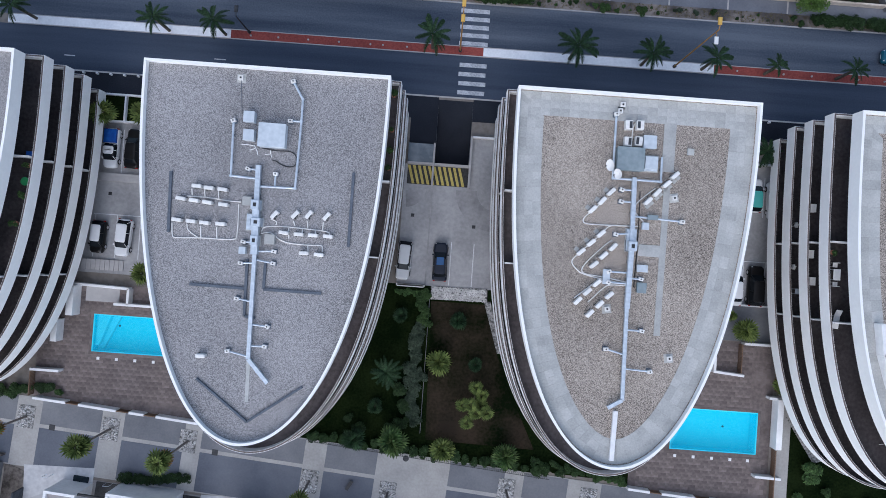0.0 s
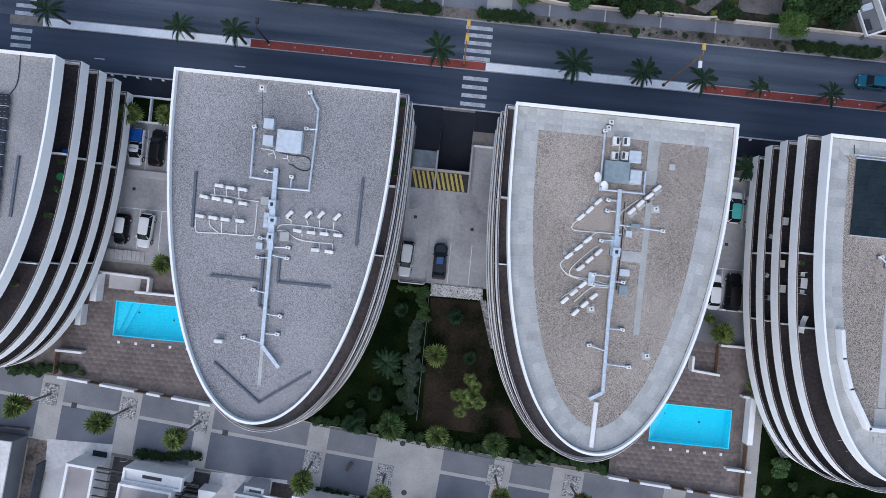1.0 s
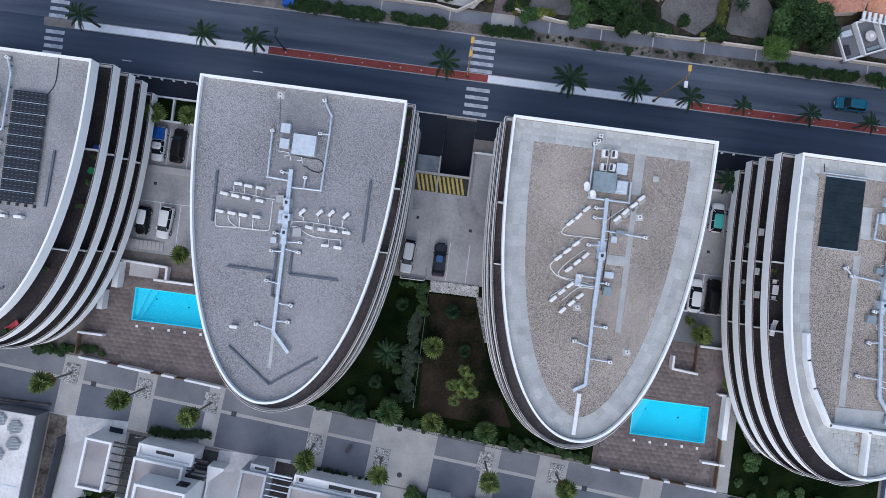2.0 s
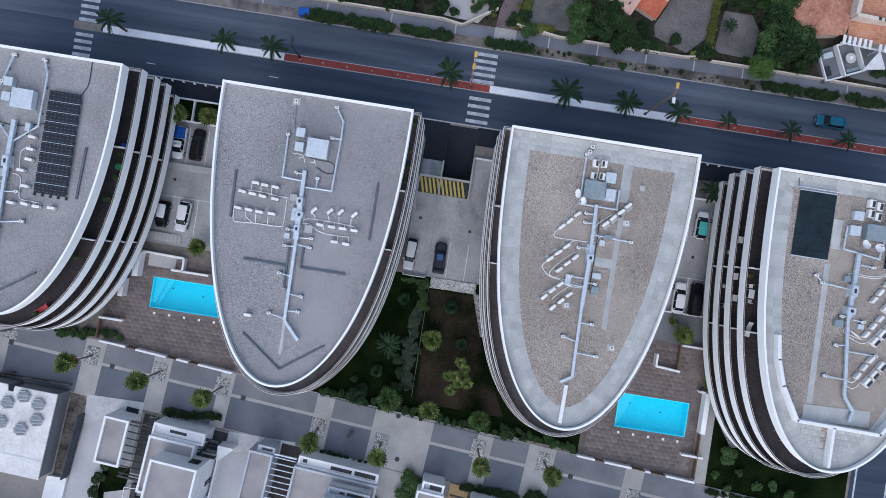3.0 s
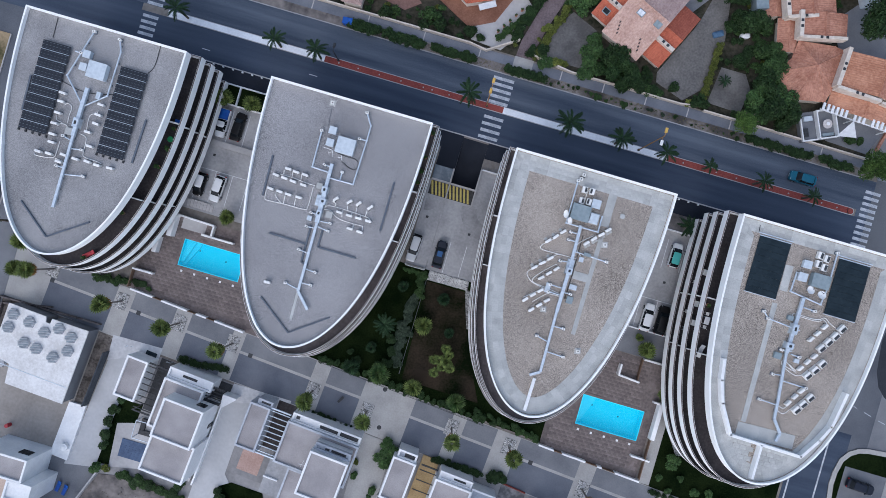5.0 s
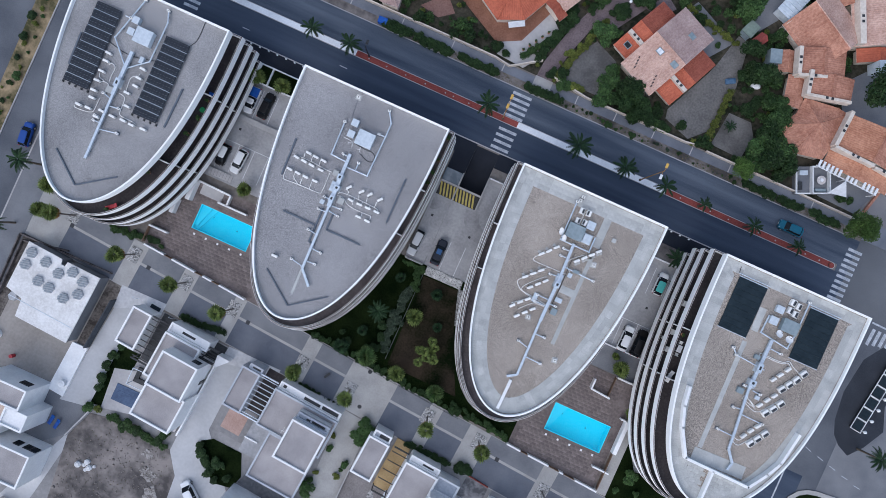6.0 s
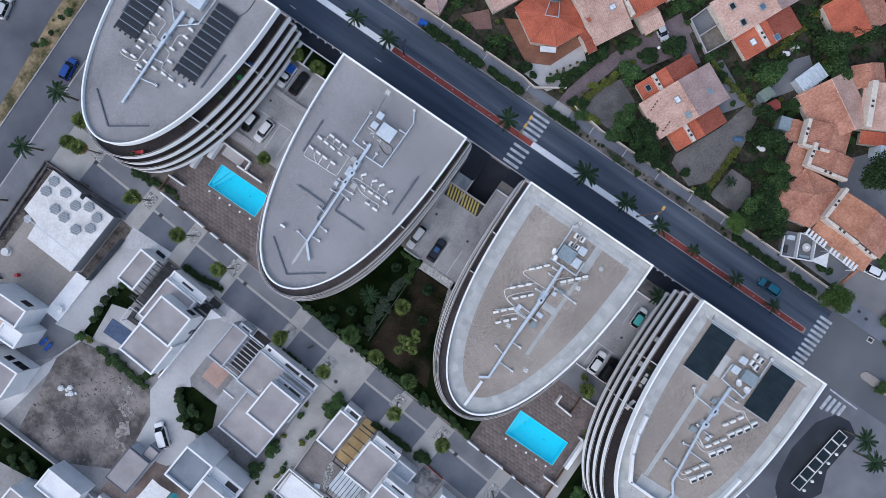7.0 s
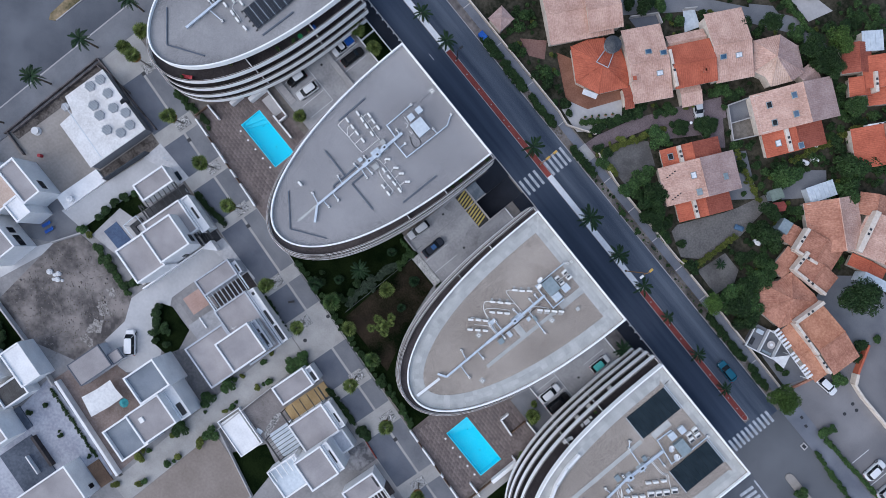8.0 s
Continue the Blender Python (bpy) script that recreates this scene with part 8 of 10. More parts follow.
# yards
palm(-46.6, -2.6, 2.6, 1.7, "green fan palm in the planter bed", True, 34, 0.25, "yard palms")
palm(-41.8, -2.4, 2.4, 1.6, "green fan palm in the planter bed", True, 30, 0.25, "yard palms")
palm(-40.9, -20.9, 2.0, 1.5, "green fan palm beside the steps", True, 30, 0.03, "yard palms")
palm(30.2, -1.6, 2.4, 2.0, "date palm in the planter bed", n=24, z=0.25, group="yard palms")
palm(29.5, -22.4, 1.6, 1.6, "bright green fan palm in the paved court", True, 34, 0.12, "yard palms")
palm(28.2, -20.9, 0.9, 0.9, "small fan palm in the paved court", True, 22, 0.12, "yard palms")
palm(34.3, -28.6, 1.6, 1.3, "yellowish fan palm beside the screen", True, 24, 0.05, "yard palms", 4)
for i in range(9):
    shrub(rng.choice(("dark", "green")), -52.6 + i * 1.0, -35.4 + rng.uniform(-0.5, 0.3), rng.uniform(0.6, 0.9), 0.05, "shrubs below the block") if i < 3 else None
    shrub("green", 13.2 + 0.5 * i, -40.9 - 0.12 * i + rng.uniform(-0.3, 0.3), rng.uniform(0.5, 0.8), 0.02, "shrubs below the block")
for x, y, r in ((38.8, -38.6, 1.5), (41, -41, 1.6), (43.6, -42.6, 1.4), (37.6, -41.8, 1.0), (46, -42, 1.3), (48.5, -43, 1.4), (39.6, -43.6, 1.1)):
    shrub("green", x, y, r, 0.02, "shrubs behind the block")
hedge([(37.2 + i * 1.1, -44.4 - 0.07 * i, rng.uniform(0.55, 0.8), 0.02) for i in range(16)], "dark hedge behind the block along the promenade")
hedge([(-59.5 + 0.55 * i, -36.0 + 0.045 * i + rng.uniform(-0.5, 0.4), rng.uniform(0.5, 0.8), 0.05) for i in range(11)], "dense green hedge below the curved block", LEAF_M)
for x, y, r in ((-56, -36.2, 0.8), (-57.4, -36.0, 0.7), (-58.8, -36.3, 0.6), (-53.0, -35.2, 0.8)):
    shrub("dark", x, y, r, 0.06, "shrubs below the block")
for i in range(20):
    shrub(("green", "dark", "yellow")[i % 3], -86.1 + rng.uniform(-1.0, 1.0), -4.0 - 1.25 * i + rng.uniform(-0.6, 0.6), rng.uniform(0.5, 1.0), 0.15, "shrubs on the traffic island")
# north verge
for x0, x1 in ((-31, -26.4), (-25.2, -18.6), (-17, -10.4), (-4.6, 1.8), (36.0, 41.6), (42.6, 47.0), (48.6, 53.6)):
    n = int((x1 - x0) / 0.45)
    hedge([(x0 + (i + 0.5) * (x1 - x0) / n, 15.05 + rng.uniform(-0.25, 0.25), rng.uniform(0.85, 1.15) if x0 < -2 else rng.uniform(0.75, 1.0), 0.1) for i in range(n)], "clipped dark hedge on the roadside verge")
for i in range(34):
    x = 3 + i * 0.95 + rng.uniform(-0.3, 0.3)
    shrub(rng.choice(("dark", "green", "silver")), x, 14.9 + rng.uniform(-0.35, 0.5), rng.uniform(0.22, 0.5), 0.1, "low plants on the verge")
shrub("green", -13.8, 15.1, 1.35, 0.1)
ball_tree(34.2, 16.6, 2.0, 2.6)
ball_tree(55.6, 15.4, 2.9, 3.0)
shrub("green", 73.2, 7.8, 0.9, 0.17)
ball_tree(49.6, 36.8, 4.4, 3.2, LEAF_D, "large dense dark green tree")
ball_tree(11.2, 65.0, 2.7, 2.6)
for x, y, r in ((8.6, 60.7, 2.6), (12.0, 60.9, 2.8), (14.6, 61.4, 2.0), (0.3, 57.5, 2.2)):
    ball_tree(x, y, r, 2.2, LEAF_D, "dense dark green garden tree")
ball_tree(22.3, 60.1, 2.3, 2.2, LEAF_M, "leafy green garden tree")
hedge([(-1.3 + 0.6 * i, 63.9 + 0.2 * math.sin(i), 0.8, 0.05) for i in range(14)], "green hedge between two gardens", LEAF_M)
hedge([(-31.0 + 0.5 * i, -89.5 - 0.048 * i + rng.uniform(-0.12, 0.12), rng.uniform(0.3, 0.48), 0.1) for i in range(31)], "narrow dark hedge along a white villa wall")
for x, y, r in SPOTS:
    shrub("dark", x, y, r, 0.1, "villa court plants")
for x0, dx, y0, dy in ((-21.0, 0.95, -47.2, -0.13), (2.0, 0.75, -49.2, -0.02), (-42.2, 0.75, -45.3, 0.05)):
    hedge([(x0 + i * dx, y0 + i * dy, rng.uniform(0.65, 0.85), 0.05) for i in range(11)], "dark hedge before a white villa")

# gardens north and south
for x, y, r in ((-18.9, 39.9, 2.0), (-17.0, 41.8, 2.0), (-11.9, 19.3, 1.2), (-10.3, 18.7, 1.0), (-4.6, 20.2, 1.0), (-4.3, 21.6, 1.2), (-3.8, 23.3, 1.2), (-3.3, 25.2, 1.2), (-2.9, 26.9, 1.4), (-2.3, 28.5, 1.4), (-2.5, 30.0, 1.2), (0.3, 31.8, 1.2), (5.8, 33.4, 1.2), (5.4, 32.4, 1.0), (6.7, 36.1, 1.3), (7.6, 37.4, 1.5), (8.7, 38.1, 1.5), (8.9, 36.4, 1.3), (-1.4, 19.2, 1.0), (-1.2, 18.7, 1.2), (0.3, 19.5, 1.2), (8.0, 23.5, 1.2),):
    shrub("dark", x, y, r, 0.05, "garden shrubs by the lane")
for x, y, r in ((-15.2, 44.4, 2.0), (-17.4, 21.7, 1.2), (1.3, 33.7, 1.2), (4.0, 28.8, 1.5), (4.7, 29.6, 1.3), (6.2, 29.7, 1.2), (1.1, 17.6, 1.0), (7.9, 20.2, 1.6), (8.1, 22.1, 1.5), (8.1, 18.7, 1.5), (15.8, 19.8, 1.5), (5.8, 44.3, 1.6), (4.4, 43.4, 1.2), (7.5, 42.2, 1.5),):
    shrub("green", x, y, r, 0.05, "garden shrubs by the lane")
for x, y, r in ((-11.1, 44.4, 1.2), (-9.1, 43.5, 1.0), (-8.1, 51.5, 1.2), (2.9, 36.5, 1.2), (3.0, 37.8, 1.0), (-0.8, 21.2, 1.0), (-0.1, 23.3, 1.0), (1.0, 25.1, 1.0), (2.0, 27.1, 1.2), (2.7, 29.2, 1.0), (3.2, 30.8, 1.0), (2.9, 18.2, 1.2), (4.4, 18.3, 1.2), (18.6, 36.6, 0.8), (21.2, 36.5, 0.9), (23.5, 36.7, 0.9), (25.4, 36.5, 1.0),):
    shrub("yellow", x, y, r, 0.05, "yellow garden hedges")
for x, y, r in ((10.3, 18.9, 1.8), (12.1, 19.5, 2.0), (11.2, 21.6, 2.0), (14.4, 19.7, 2.0), (14.9, 17.9, 1.8), (17.1, 18.1, 1.5), (19.4, 18.3, 1.2), (22.3, 19.4, 1.3), (21.4, 38.4, 1.0), (27.7, 36.0, 2.0), (29.1, 32.8, 2.2), (31.0, 32.6, 2.0), (28.1, 31.6, 1.5), (31.3, 26.3, 1.5), (32.2, 28.2, 1.5), (-2.3, 53.5, 2.0), (6.9, 44.7, 1.4), (10.1, 61.1, 2.0), (12.7, 61.0, 2.0), (10.0, 69.3, 1.5), (10.7, 72.7, 1.5),):
    shrub("dark", x, y, r, 0.05, "garden shrubs round the houses")
for x, y, r in ((22.5, 34.7, 1.0), (24.9, 41.0, 2.0), (25.1, 42.8, 1.5), (31.0, 40.1, 1.8), (32.5, 40.2, 1.5), (36.1, 30.5, 1.6), (32.3, 48.4, 1.5), (34.5, 49.4, 2.0), (36.5, 48.5, 1.5), (1.0, 61.7, 1.2), (3.6, 61.6, 1.2), (5.5, 61.4, 1.2), (22.1, 60.8, 2.2), (22.3, 58.6, 1.5), (16.8, 39.4, 1.5), (24.4, 42.0, 2.0), (36.2, 26.4, 1.8), (35.5, 28.9, 1.8), (35.3, 20.4, 2.2), (38.9, 21.6, 1.9), (33.9, 26.6, 1.6), (52.3, 19.4, 1.4), (53.8, 19.6, 1.2), (60.9, 26.7, 1.2), (59.8, 37.0, 1.5),):
    shrub("green", x, y, r, 0.05, "garden shrubs of the east plots")
for x, y, r in ((25.7, 43.7, 0.9), (26.1, 45.4, 0.9), (26.5, 47.1, 0.9), (26.7, 49.0, 0.9), (26.8, 50.9, 0.9), (27.0, 52.7, 0.9), (27.2, 54.6, 0.9), (27.4, 56.5, 0.9), (30.4, 52.7, 2.2), (32.2, 53.3, 1.5), ):
    shrub("green", x, y, r, 0.05, "garden hedge")
for x, y, r in ((35.6, 23.4, 2.4), (37.4, 19.8, 2.2), (40.8, 19.8, 1.8), (33.7, 56.8, 2.2), (24.4, 60.3, 1.5), (58.6, 33.9, 1.5), (59.6, 31.8, 1.5), (17.8, 37.3, 1.2), (19.8, 39.7, 1.2),):
    shrub("dark", x, y, r, 0.05, "dark garden trees")
for x, y, r in ((-10.7, -84.6, 1.2), (-10.6, -82.5, 1.3), (-11.2, -83.4, 1.0), (-9.9, -77.3, 1.2), (-10.2, -75.1, 1.3), (-10.6, -76.2, 1.0), (-11.2, -67.9, 1.1), (-9.5, -69.8, 1.0), (-6.3, -81.3, 1.4), (-6.2, -78.9, 1.4), (-6.0, -80.2, 1.1), (-6.9, -87.9, 1.4), (-6.6, -86.6, 1.2), (-9.6, -91.3, 1.0), (-5.7, -74.1, 1.2), (-5.6, -71.5, 1.2), (-5.9, -72.8, 1.0), (-7.2, -66.8, 1.3), (-7.0, -65.2, 1.2), (-7.3, -64.1, 1.0), (-10.9, -63.2, 1.2), (-10.3, -60.2, 1.3), (-10.7, -61.6, 1.1), (-6.9, -59.3, 1.3), (-6.4, -57.0, 1.3), (-6.6, -58.1, 1.1), (-9.9, -55.5, 1.1), (-10.2, -53.2, 1.0), (-5.8, -51.3, 1.2), (-5.6, -49.4, 1.2)):
    shrub("yellow" if int(x * 10 + y * 7) % 5 < 2 else "green", x, y, r, 0.05, "shrubs along the lane")
for x, y, r in ((-30.4, -63.9, 1.0), (-29.7, -65.0, 1.0), (-28.4, -66.2, 1.1), (-27.1, -67.6, 1.1), (-25.8, -68.8, 0.9), (-26.5, -65.6, 1.2), (-24.0, -67.6, 1.0), (-41.4, -66.3, 1.0), (-39.5, -66.5, 0.9), (-37.2, -66.3, 1.0), (-36.6, -64.7, 1.0), (11.7, -49.1, 1.2), (13.2, -48.9, 1.1), (-50.7, -58.0, 1.0), (-50.2, -56.1, 1.0), (-49.7, -54.3, 1.0), (-50.5, -60.2, 1.0), (-50.5, -62.3, 1.0),):
    shrub("dark", x, y, r, 0.05, "villa shrubs")
for x, y, r in ((-25.2, -66.0, 1.1), (-50.5, -65.8, 1.6), (-45.6, -65.6, 1.0), (-43.3, -66.1, 1.0), (-11.7, -49.2, 0.8),):
    shrub("green", x, y, r, 0.05, "villa shrubs")
for x, y, r in ((-49.0, -65.6, 1.3),):
    shrub("yellow", x, y, r, 0.05, "villa shrubs")

# the rest of the gardens: undergrowth between walls, paths and houses
fill = random.Random(21)
AT, items, tries = [], [], 0
while len(items) < 900 and tries < 14000:
    tries += 1
    x, y = fill.uniform(-32, 57), fill.uniform(18.0, 76)
    r = fill.choice((0.5, 0.65, 0.8, 0.95, 1.1, 1.35))
    pts = [(x, y)] + [(x + r * 0.7 * math.cos(a), y + r * 0.7 * math.sin(a)) for a in (0, 1.05, 2.1, 3.14, 4.2, 5.2)]
    if any(inside(q, *p) for q in HOUSES for p in pts) or any(inside(q, *p) for q in PAVED for p in pts):
        continue
    if any(math.hypot(x - a, y - b) < 0.5 * (r + c) for a, b, c in AT) or 42.5 < x < 53.5 and y < 24 or 55 < x and y > 18:
        continue
    AT.append((x, y, r))
    items.append((fill.choice((0, 0, 0, 1, 1, 1, 2 if r < 0.9 else 1)), x, y, r, 0.02))
single("garden_undergrowth", clumps("garden_undergrowth", items, [LEAF_D, LEAF_M, LEAF_Y], (420, 0.19)), None, "dense green undergrowth filling the house gardens", "undergrowth", "stuff")

# hedges round the car park and the yards
hedge([(-7.2 + 0.27 * i, 19.6 + 0.36 * i + rng.uniform(-0.15, 0.15), rng.uniform(0.6, 0.85), 0.05) for i in range(16)], "leafy green hedge between terrace and lane", LEAF_M)
hedge([(27.4 + 0.02 * i, 19.6 + 0.62 * i, rng.uniform(0.6, 0.85), 0.05) for i in range(15)], "yellow-green hedge between drive and yard", LEAF_Y)
hedge([(25.2 + 0.5 * i, 17.9 + 0.25 * i, rng.uniform(0.5, 0.75), 0.05) for i in range(6)], "yellow-green hedge at the mouth of the drive", LEAF_Y)
palm(29.9, 22.9, 0.7, 1.3, "low feathery palm in the bare yard", n=14, z=0.07)
hedge([(-0.7 + 0.22 * i, 18.2 + 0.66 * i + rng.uniform(-0.15, 0.15), rng.uniform(0.6, 0.9), 0.05) for i in range(20)], "clipped yellow-green hedge along the mauve lane", LEAF_Y)
hedge([(69.4 + 0.85 * i, 14.7 + -0.05 * i, rng.uniform(0.55, 0.85), 0.05) for i in range(14)], "green hedge beside the car park footway", LEAF_M)
hedge([(66.8 + 0.25 * i, 17.7 + 0.75 * i, rng.uniform(0.8, 1.1), 0.05) for i in range(4)] + [(68.6 + 0.8 * i, 17.7 + 0.05 * i, rng.uniform(0.55, 0.85), 0.05) for i in range(19)], "green hedge beside the car park", LEAF_M)
hedge([(23.4 + 0.2 * i, 46.0 + 0.86 * i, rng.uniform(0.7, 1.0), 0.05) for i in range(18)], "yellow-green hedge round a garden yard", LEAF_Y)
hedge([(24.8 + -0.80 * i, 36.3 + 0.21 * i, rng.uniform(0.55, 0.85), 0.05) for i in range(13)], "clipped yellow-green hedge of a garden", LEAF_Y)
hedge([(-46.3 + 0.70 * i, -66.0 + -0.06 * i, rng.uniform(0.6, 0.9), 0.07) for i in range(16)], "leafy green hedge between drive and bare plot", LEAF_M)

for x, y, r in ((7.2, 37.7, 1.5), (8.0, 38.6, 1.1), (4.4, 33.4, 1.1), (5.2, 34.4, 0.9), (3.8, 32.4, 0.8)):
    shrub("dark", x, y, r, 0.06, "round shrubs in the paved lane")

for x, y, r in ((-44.6, -90.2, 1.3), (-46.4, -89.4, 1.0), (-48.4, -90.8, 1.2), (-43.2, -91.4, 0.9), (-50.6, -89.2, 1.1), (-52.6, -90.6, 1.3), (-47.2, -91.9, 0.9), (-54.6, -89.4, 1.0)):
    shrub("green" if int(10 * x) % 2 else "dark", x, y, r, 0.06, "villa shrubs")


# ---- vehicles ----
def paint(name, c, rough=0.28, metal=0.1):
    return mat(name, tuple(0.85 * k for k in c), tuple(min(1.1 * k, 0.95) for k in c), 1.5, 0.5, rough, metal=metal, contrast=0.1, stain=0.2, spec=0.25)


def car(x, y, turn, colour, words, length=4.3, width=1.78, cab=(-0.36, 0.16), roof=None, high=1.46, tail=0.0, z=0.03, bed=None):
    """A car facing its own +x: body, bonnet, glasshouse, roof, four wheels, lamps, mirrors."""
    c = thing("car", words, "car", pose(x, y, z, 0, 0, turn))
    hl, hw = length / 2, width / 2
    body = Geo().loft([rounded(hl - 0.08, hw - 0.06, 0.3, 0.22, nose=0.1), rounded(hl, hw, 0.36, 0.45, nose=0.1), rounded(hl, hw, 0.38, 0.68, nose=0.12), rounded(hl - 0.06, hw - 0.05, 0.42, 0.86, nose=0.14), rounded(hl - 0.2, hw - 0.16, 0.42, 0.94, nose=0.16)])
    part("body", body, colour, c, "painted car body")
    x0, x1 = cab[0] * length, cab[1] * length
    cx, cl = (x0 + x1) / 2, (x1 - x0) / 2

    def ring(dl, w, zz, r, shift=0.0):
        return [(px + cx + shift, py, zz) for px, py, zz in rounded(cl + dl, w, r, zz, nose=0.04)]

    glass = Geo().loft([ring(0.42, hw - 0.1, 0.9, 0.25, 0.14), ring(-0.16, hw - 0.26, high - 0.06, 0.24)])
    part("glasshouse", glass, GLASS, c, "dark tinted windows")
    part("roof", Geo().loft([ring(-0.14, hw - 0.25, high - 0.07, 0.24), ring(-0.17, hw - 0.28, high - 0.01, 0.24), ring(-0.42, hw - 0.45, high + 0.02, 0.24)]), roof or colour, c, "painted roof panel")
    for s in (-1, 1):
        for px in (x0 - 0.1, (x0 + x1) / 2, x1 + 0.2):
            part("pillar", Geo().tube([(px + (0.28 if px > cx else -0.1 if px < cx else 0), s * (hw - 0.13), 0.9), (px * 0.9 + cx * 0.1, s * (hw - 0.24), high - 0.05)], 0.035, 5), colour, c)
        part("mirror", Geo().box(x1 + 0.12, x1 + 0.28, s * (hw - 0.04) - 0.14, s * (hw - 0.04) + 0.14, 0.84, 0.98, 0.03), colour, c)
        part("headlight", Geo().box(hl - 0.42, hl - 0.1, s * (hw - 0.38) - 0.14, s * (hw - 0.38) + 0.14, 0.62, 0.87, 0.04), LAMP_CLEAR, c, "clear headlight")
        part("tail_light", Geo().box(-hl - 0.01, -hl + 0.12, s * (hw - 0.24) - 0.12, s * (hw - 0.24) + 0.12, 0.62, 0.8, 0.03), LAMP_RED, c, "red tail light")
        for wx in (-hl + 0.78, hl - 0.82):
            w = part("wheel", Geo().disc(0, 0, -0.11, 0.11, 0.32, 16), RUBBER, c, "black tyre", at=pose(wx, s * (hw - 0.12), 0.32, 90, 0, 0))
            part("rim", Geo().disc(0, 0, -0.115, 0.115, 0.2, 12), CHROME, w, "bright wheel rim")
    part("bonnet_seam", Geo().box(x1 + 0.42, x1 + 0.45, -hw + 0.32, hw - 0.32, 0.935, 0.947), DARK, c)
    part("number_plate", Geo().box(hl - 0.02, hl + 0.015, -0.25, 0.25, 0.4, 0.51), WHITE, c)
    if bed:
        part("load_cover", Geo().box(-hl + 0.15, x0 - 0.3, -hw + 0.15, hw - 0.15, 0.9, bed, 0.05), BLUE, c, "blue load cover")
    return c


SILVER, NAVY, BLACKP, WHITEP = paint("silver_car_paint", (0.48, 0.49, 0.50)), paint("navy_car_paint", (0.010, 0.014, 0.026)), paint("black_car_paint", (0.010, 0.010, 0.011)), paint("white_car_paint", (0.72, 0.73, 0.74), metal=0.0)
TEALC, BLUEC, MINT = paint("petrol_blue_car_paint", (0.02, 0.13, 0.19)), paint("bright_blue_car_paint", (0.015, 0.06, 0.26)), paint("mint_green_roof_paint", (0.10, 0.46, 0.42))
car(-10.85, -17.2, -93, SILVER, "silver estate car parked on the concrete deck", 4.5, cab=(-0.45, 0.12), high=1.5)
navy = car(-6.55, -17.05, 91, NAVY, "dark navy saloon parked on the concrete deck", 4.6, cab=(-0.34, 0.14))
# added panel; a blue reflection in the glass is put into its colour
part("sunroof", Geo().box(-0.35, 0.55, -0.42, 0.42, 1.47, 1.492, 0.008), paint("blue_glass_reflection", (0.03, 0.09, 0.22), 0.1, 0.0), navy, "blue glass reflection set on the roof as a panel")
car(-46.45, -6.4, -90, WHITEP, "white pickup with a blue load cover in the yard", 4.7, cab=(-0.06, 0.2), bed=1.25)
car(-43.85, -6.3, 88, BLACKP, "black saloon parked in the yard", 4.7, cab=(-0.32, 0.16))
car(-47.2, -17.0, -92, BLACKP, "small black car with a white roof in the yard", 3.9, 1.68, cab=(-0.4, 0.18), roof=WHITEP)
car(-44.2, -16.9, -93, WHITEP, "white hatchback parked in the yard", 4.4, cab=(-0.4, 0.16))
car(30.2, -6.5, 90, WHITEP, "white car with a mint-green roof in the yard", 4.0, cab=(-0.4, 0.16), roof=MINT)
car(32.6, -6.9, 95, WHITEP, "white saloon parked in the yard", 4.4)
car(28.55, -17.4, 90, WHITEP, "white saloon parked in the yard", 4.6, cab=(-0.34, 0.16))
car(31.0, -17.2, 90, BLACKP, "black estate car parked in the yard", 4.8, 1.85, cab=(-0.42, 0.16), high=1.6)
car(46.5, 11.3, 180, TEALC, "petrol-blue saloon on the road", 4.4, z=0.02)
car(-79.5, -27.6, 96, BLUEC, "bright blue hatchback parked at the kerb", 4.3, cab=(-0.42, 0.16), z=0.02)
car(-28.4, -72.3, 140, WHITEP, "white van parked on the pale drive", 4.9, 1.9, cab=(-0.42, 0.22), high=1.75, z=0.07)
car(60.4, 24.2, 8, WHITEP, "white car with blue screen in the car park", 4.4, z=0.02)
car(78.7, 21.2, 94, WHITEP, "white car parked in the car park", 4.5, z=0.02)
car(83.1, 20.7, 92, SILVER, "silver car parked in the car park", 4.5, z=0.02)
car(69.0, -34.0, -4, NAVY, "dark blue car parked in the corner court", 4.4, z=0.16)
car(-95.2, -25.0, 100, SILVER, "silver car on the far parking ground", 4.4, z=0.02)
car(4.4, 38.2, -30, SILVER, "grey car below a tiled carport", 4.0, z=0.06)


# ---- street furniture ----
def street_lamp(x, y, h, words, post, arms):
    """A post on the median; each arm: its reach, its head's material and words, its drop."""
    s = thing("street_lamp", words, "street lamp", pose(x, y, 0.14))
    part("post", Geo().tube([(0, 0, 0), (0, 0, h * 0.5), (0, 0, h)], 0.1, 8, 0.6), post, s)
    part("base", Geo().disc(0, 0, 0, 0.3, 0.2, 10), DARK, s)
    for reach, m, head, drop in arms:
        g = 1 if reach > 0 else -1
        arm = part("arm", Geo().tube([(0, 0, h - 0.15 - drop), (0, reach * 0.5, h + 0.05 - drop), (0, reach, h + 0.08 - drop)], 0.05, 6), post, s)
        y0, y1 = sorted((reach - 0.05 * g, reach + 0.7 * g))
        part("lamp_head", Geo().box(-0.2, 0.2, y0, y1, h - 0.02 - drop, h + 0.17 - drop, 0.06), m, arm, head)


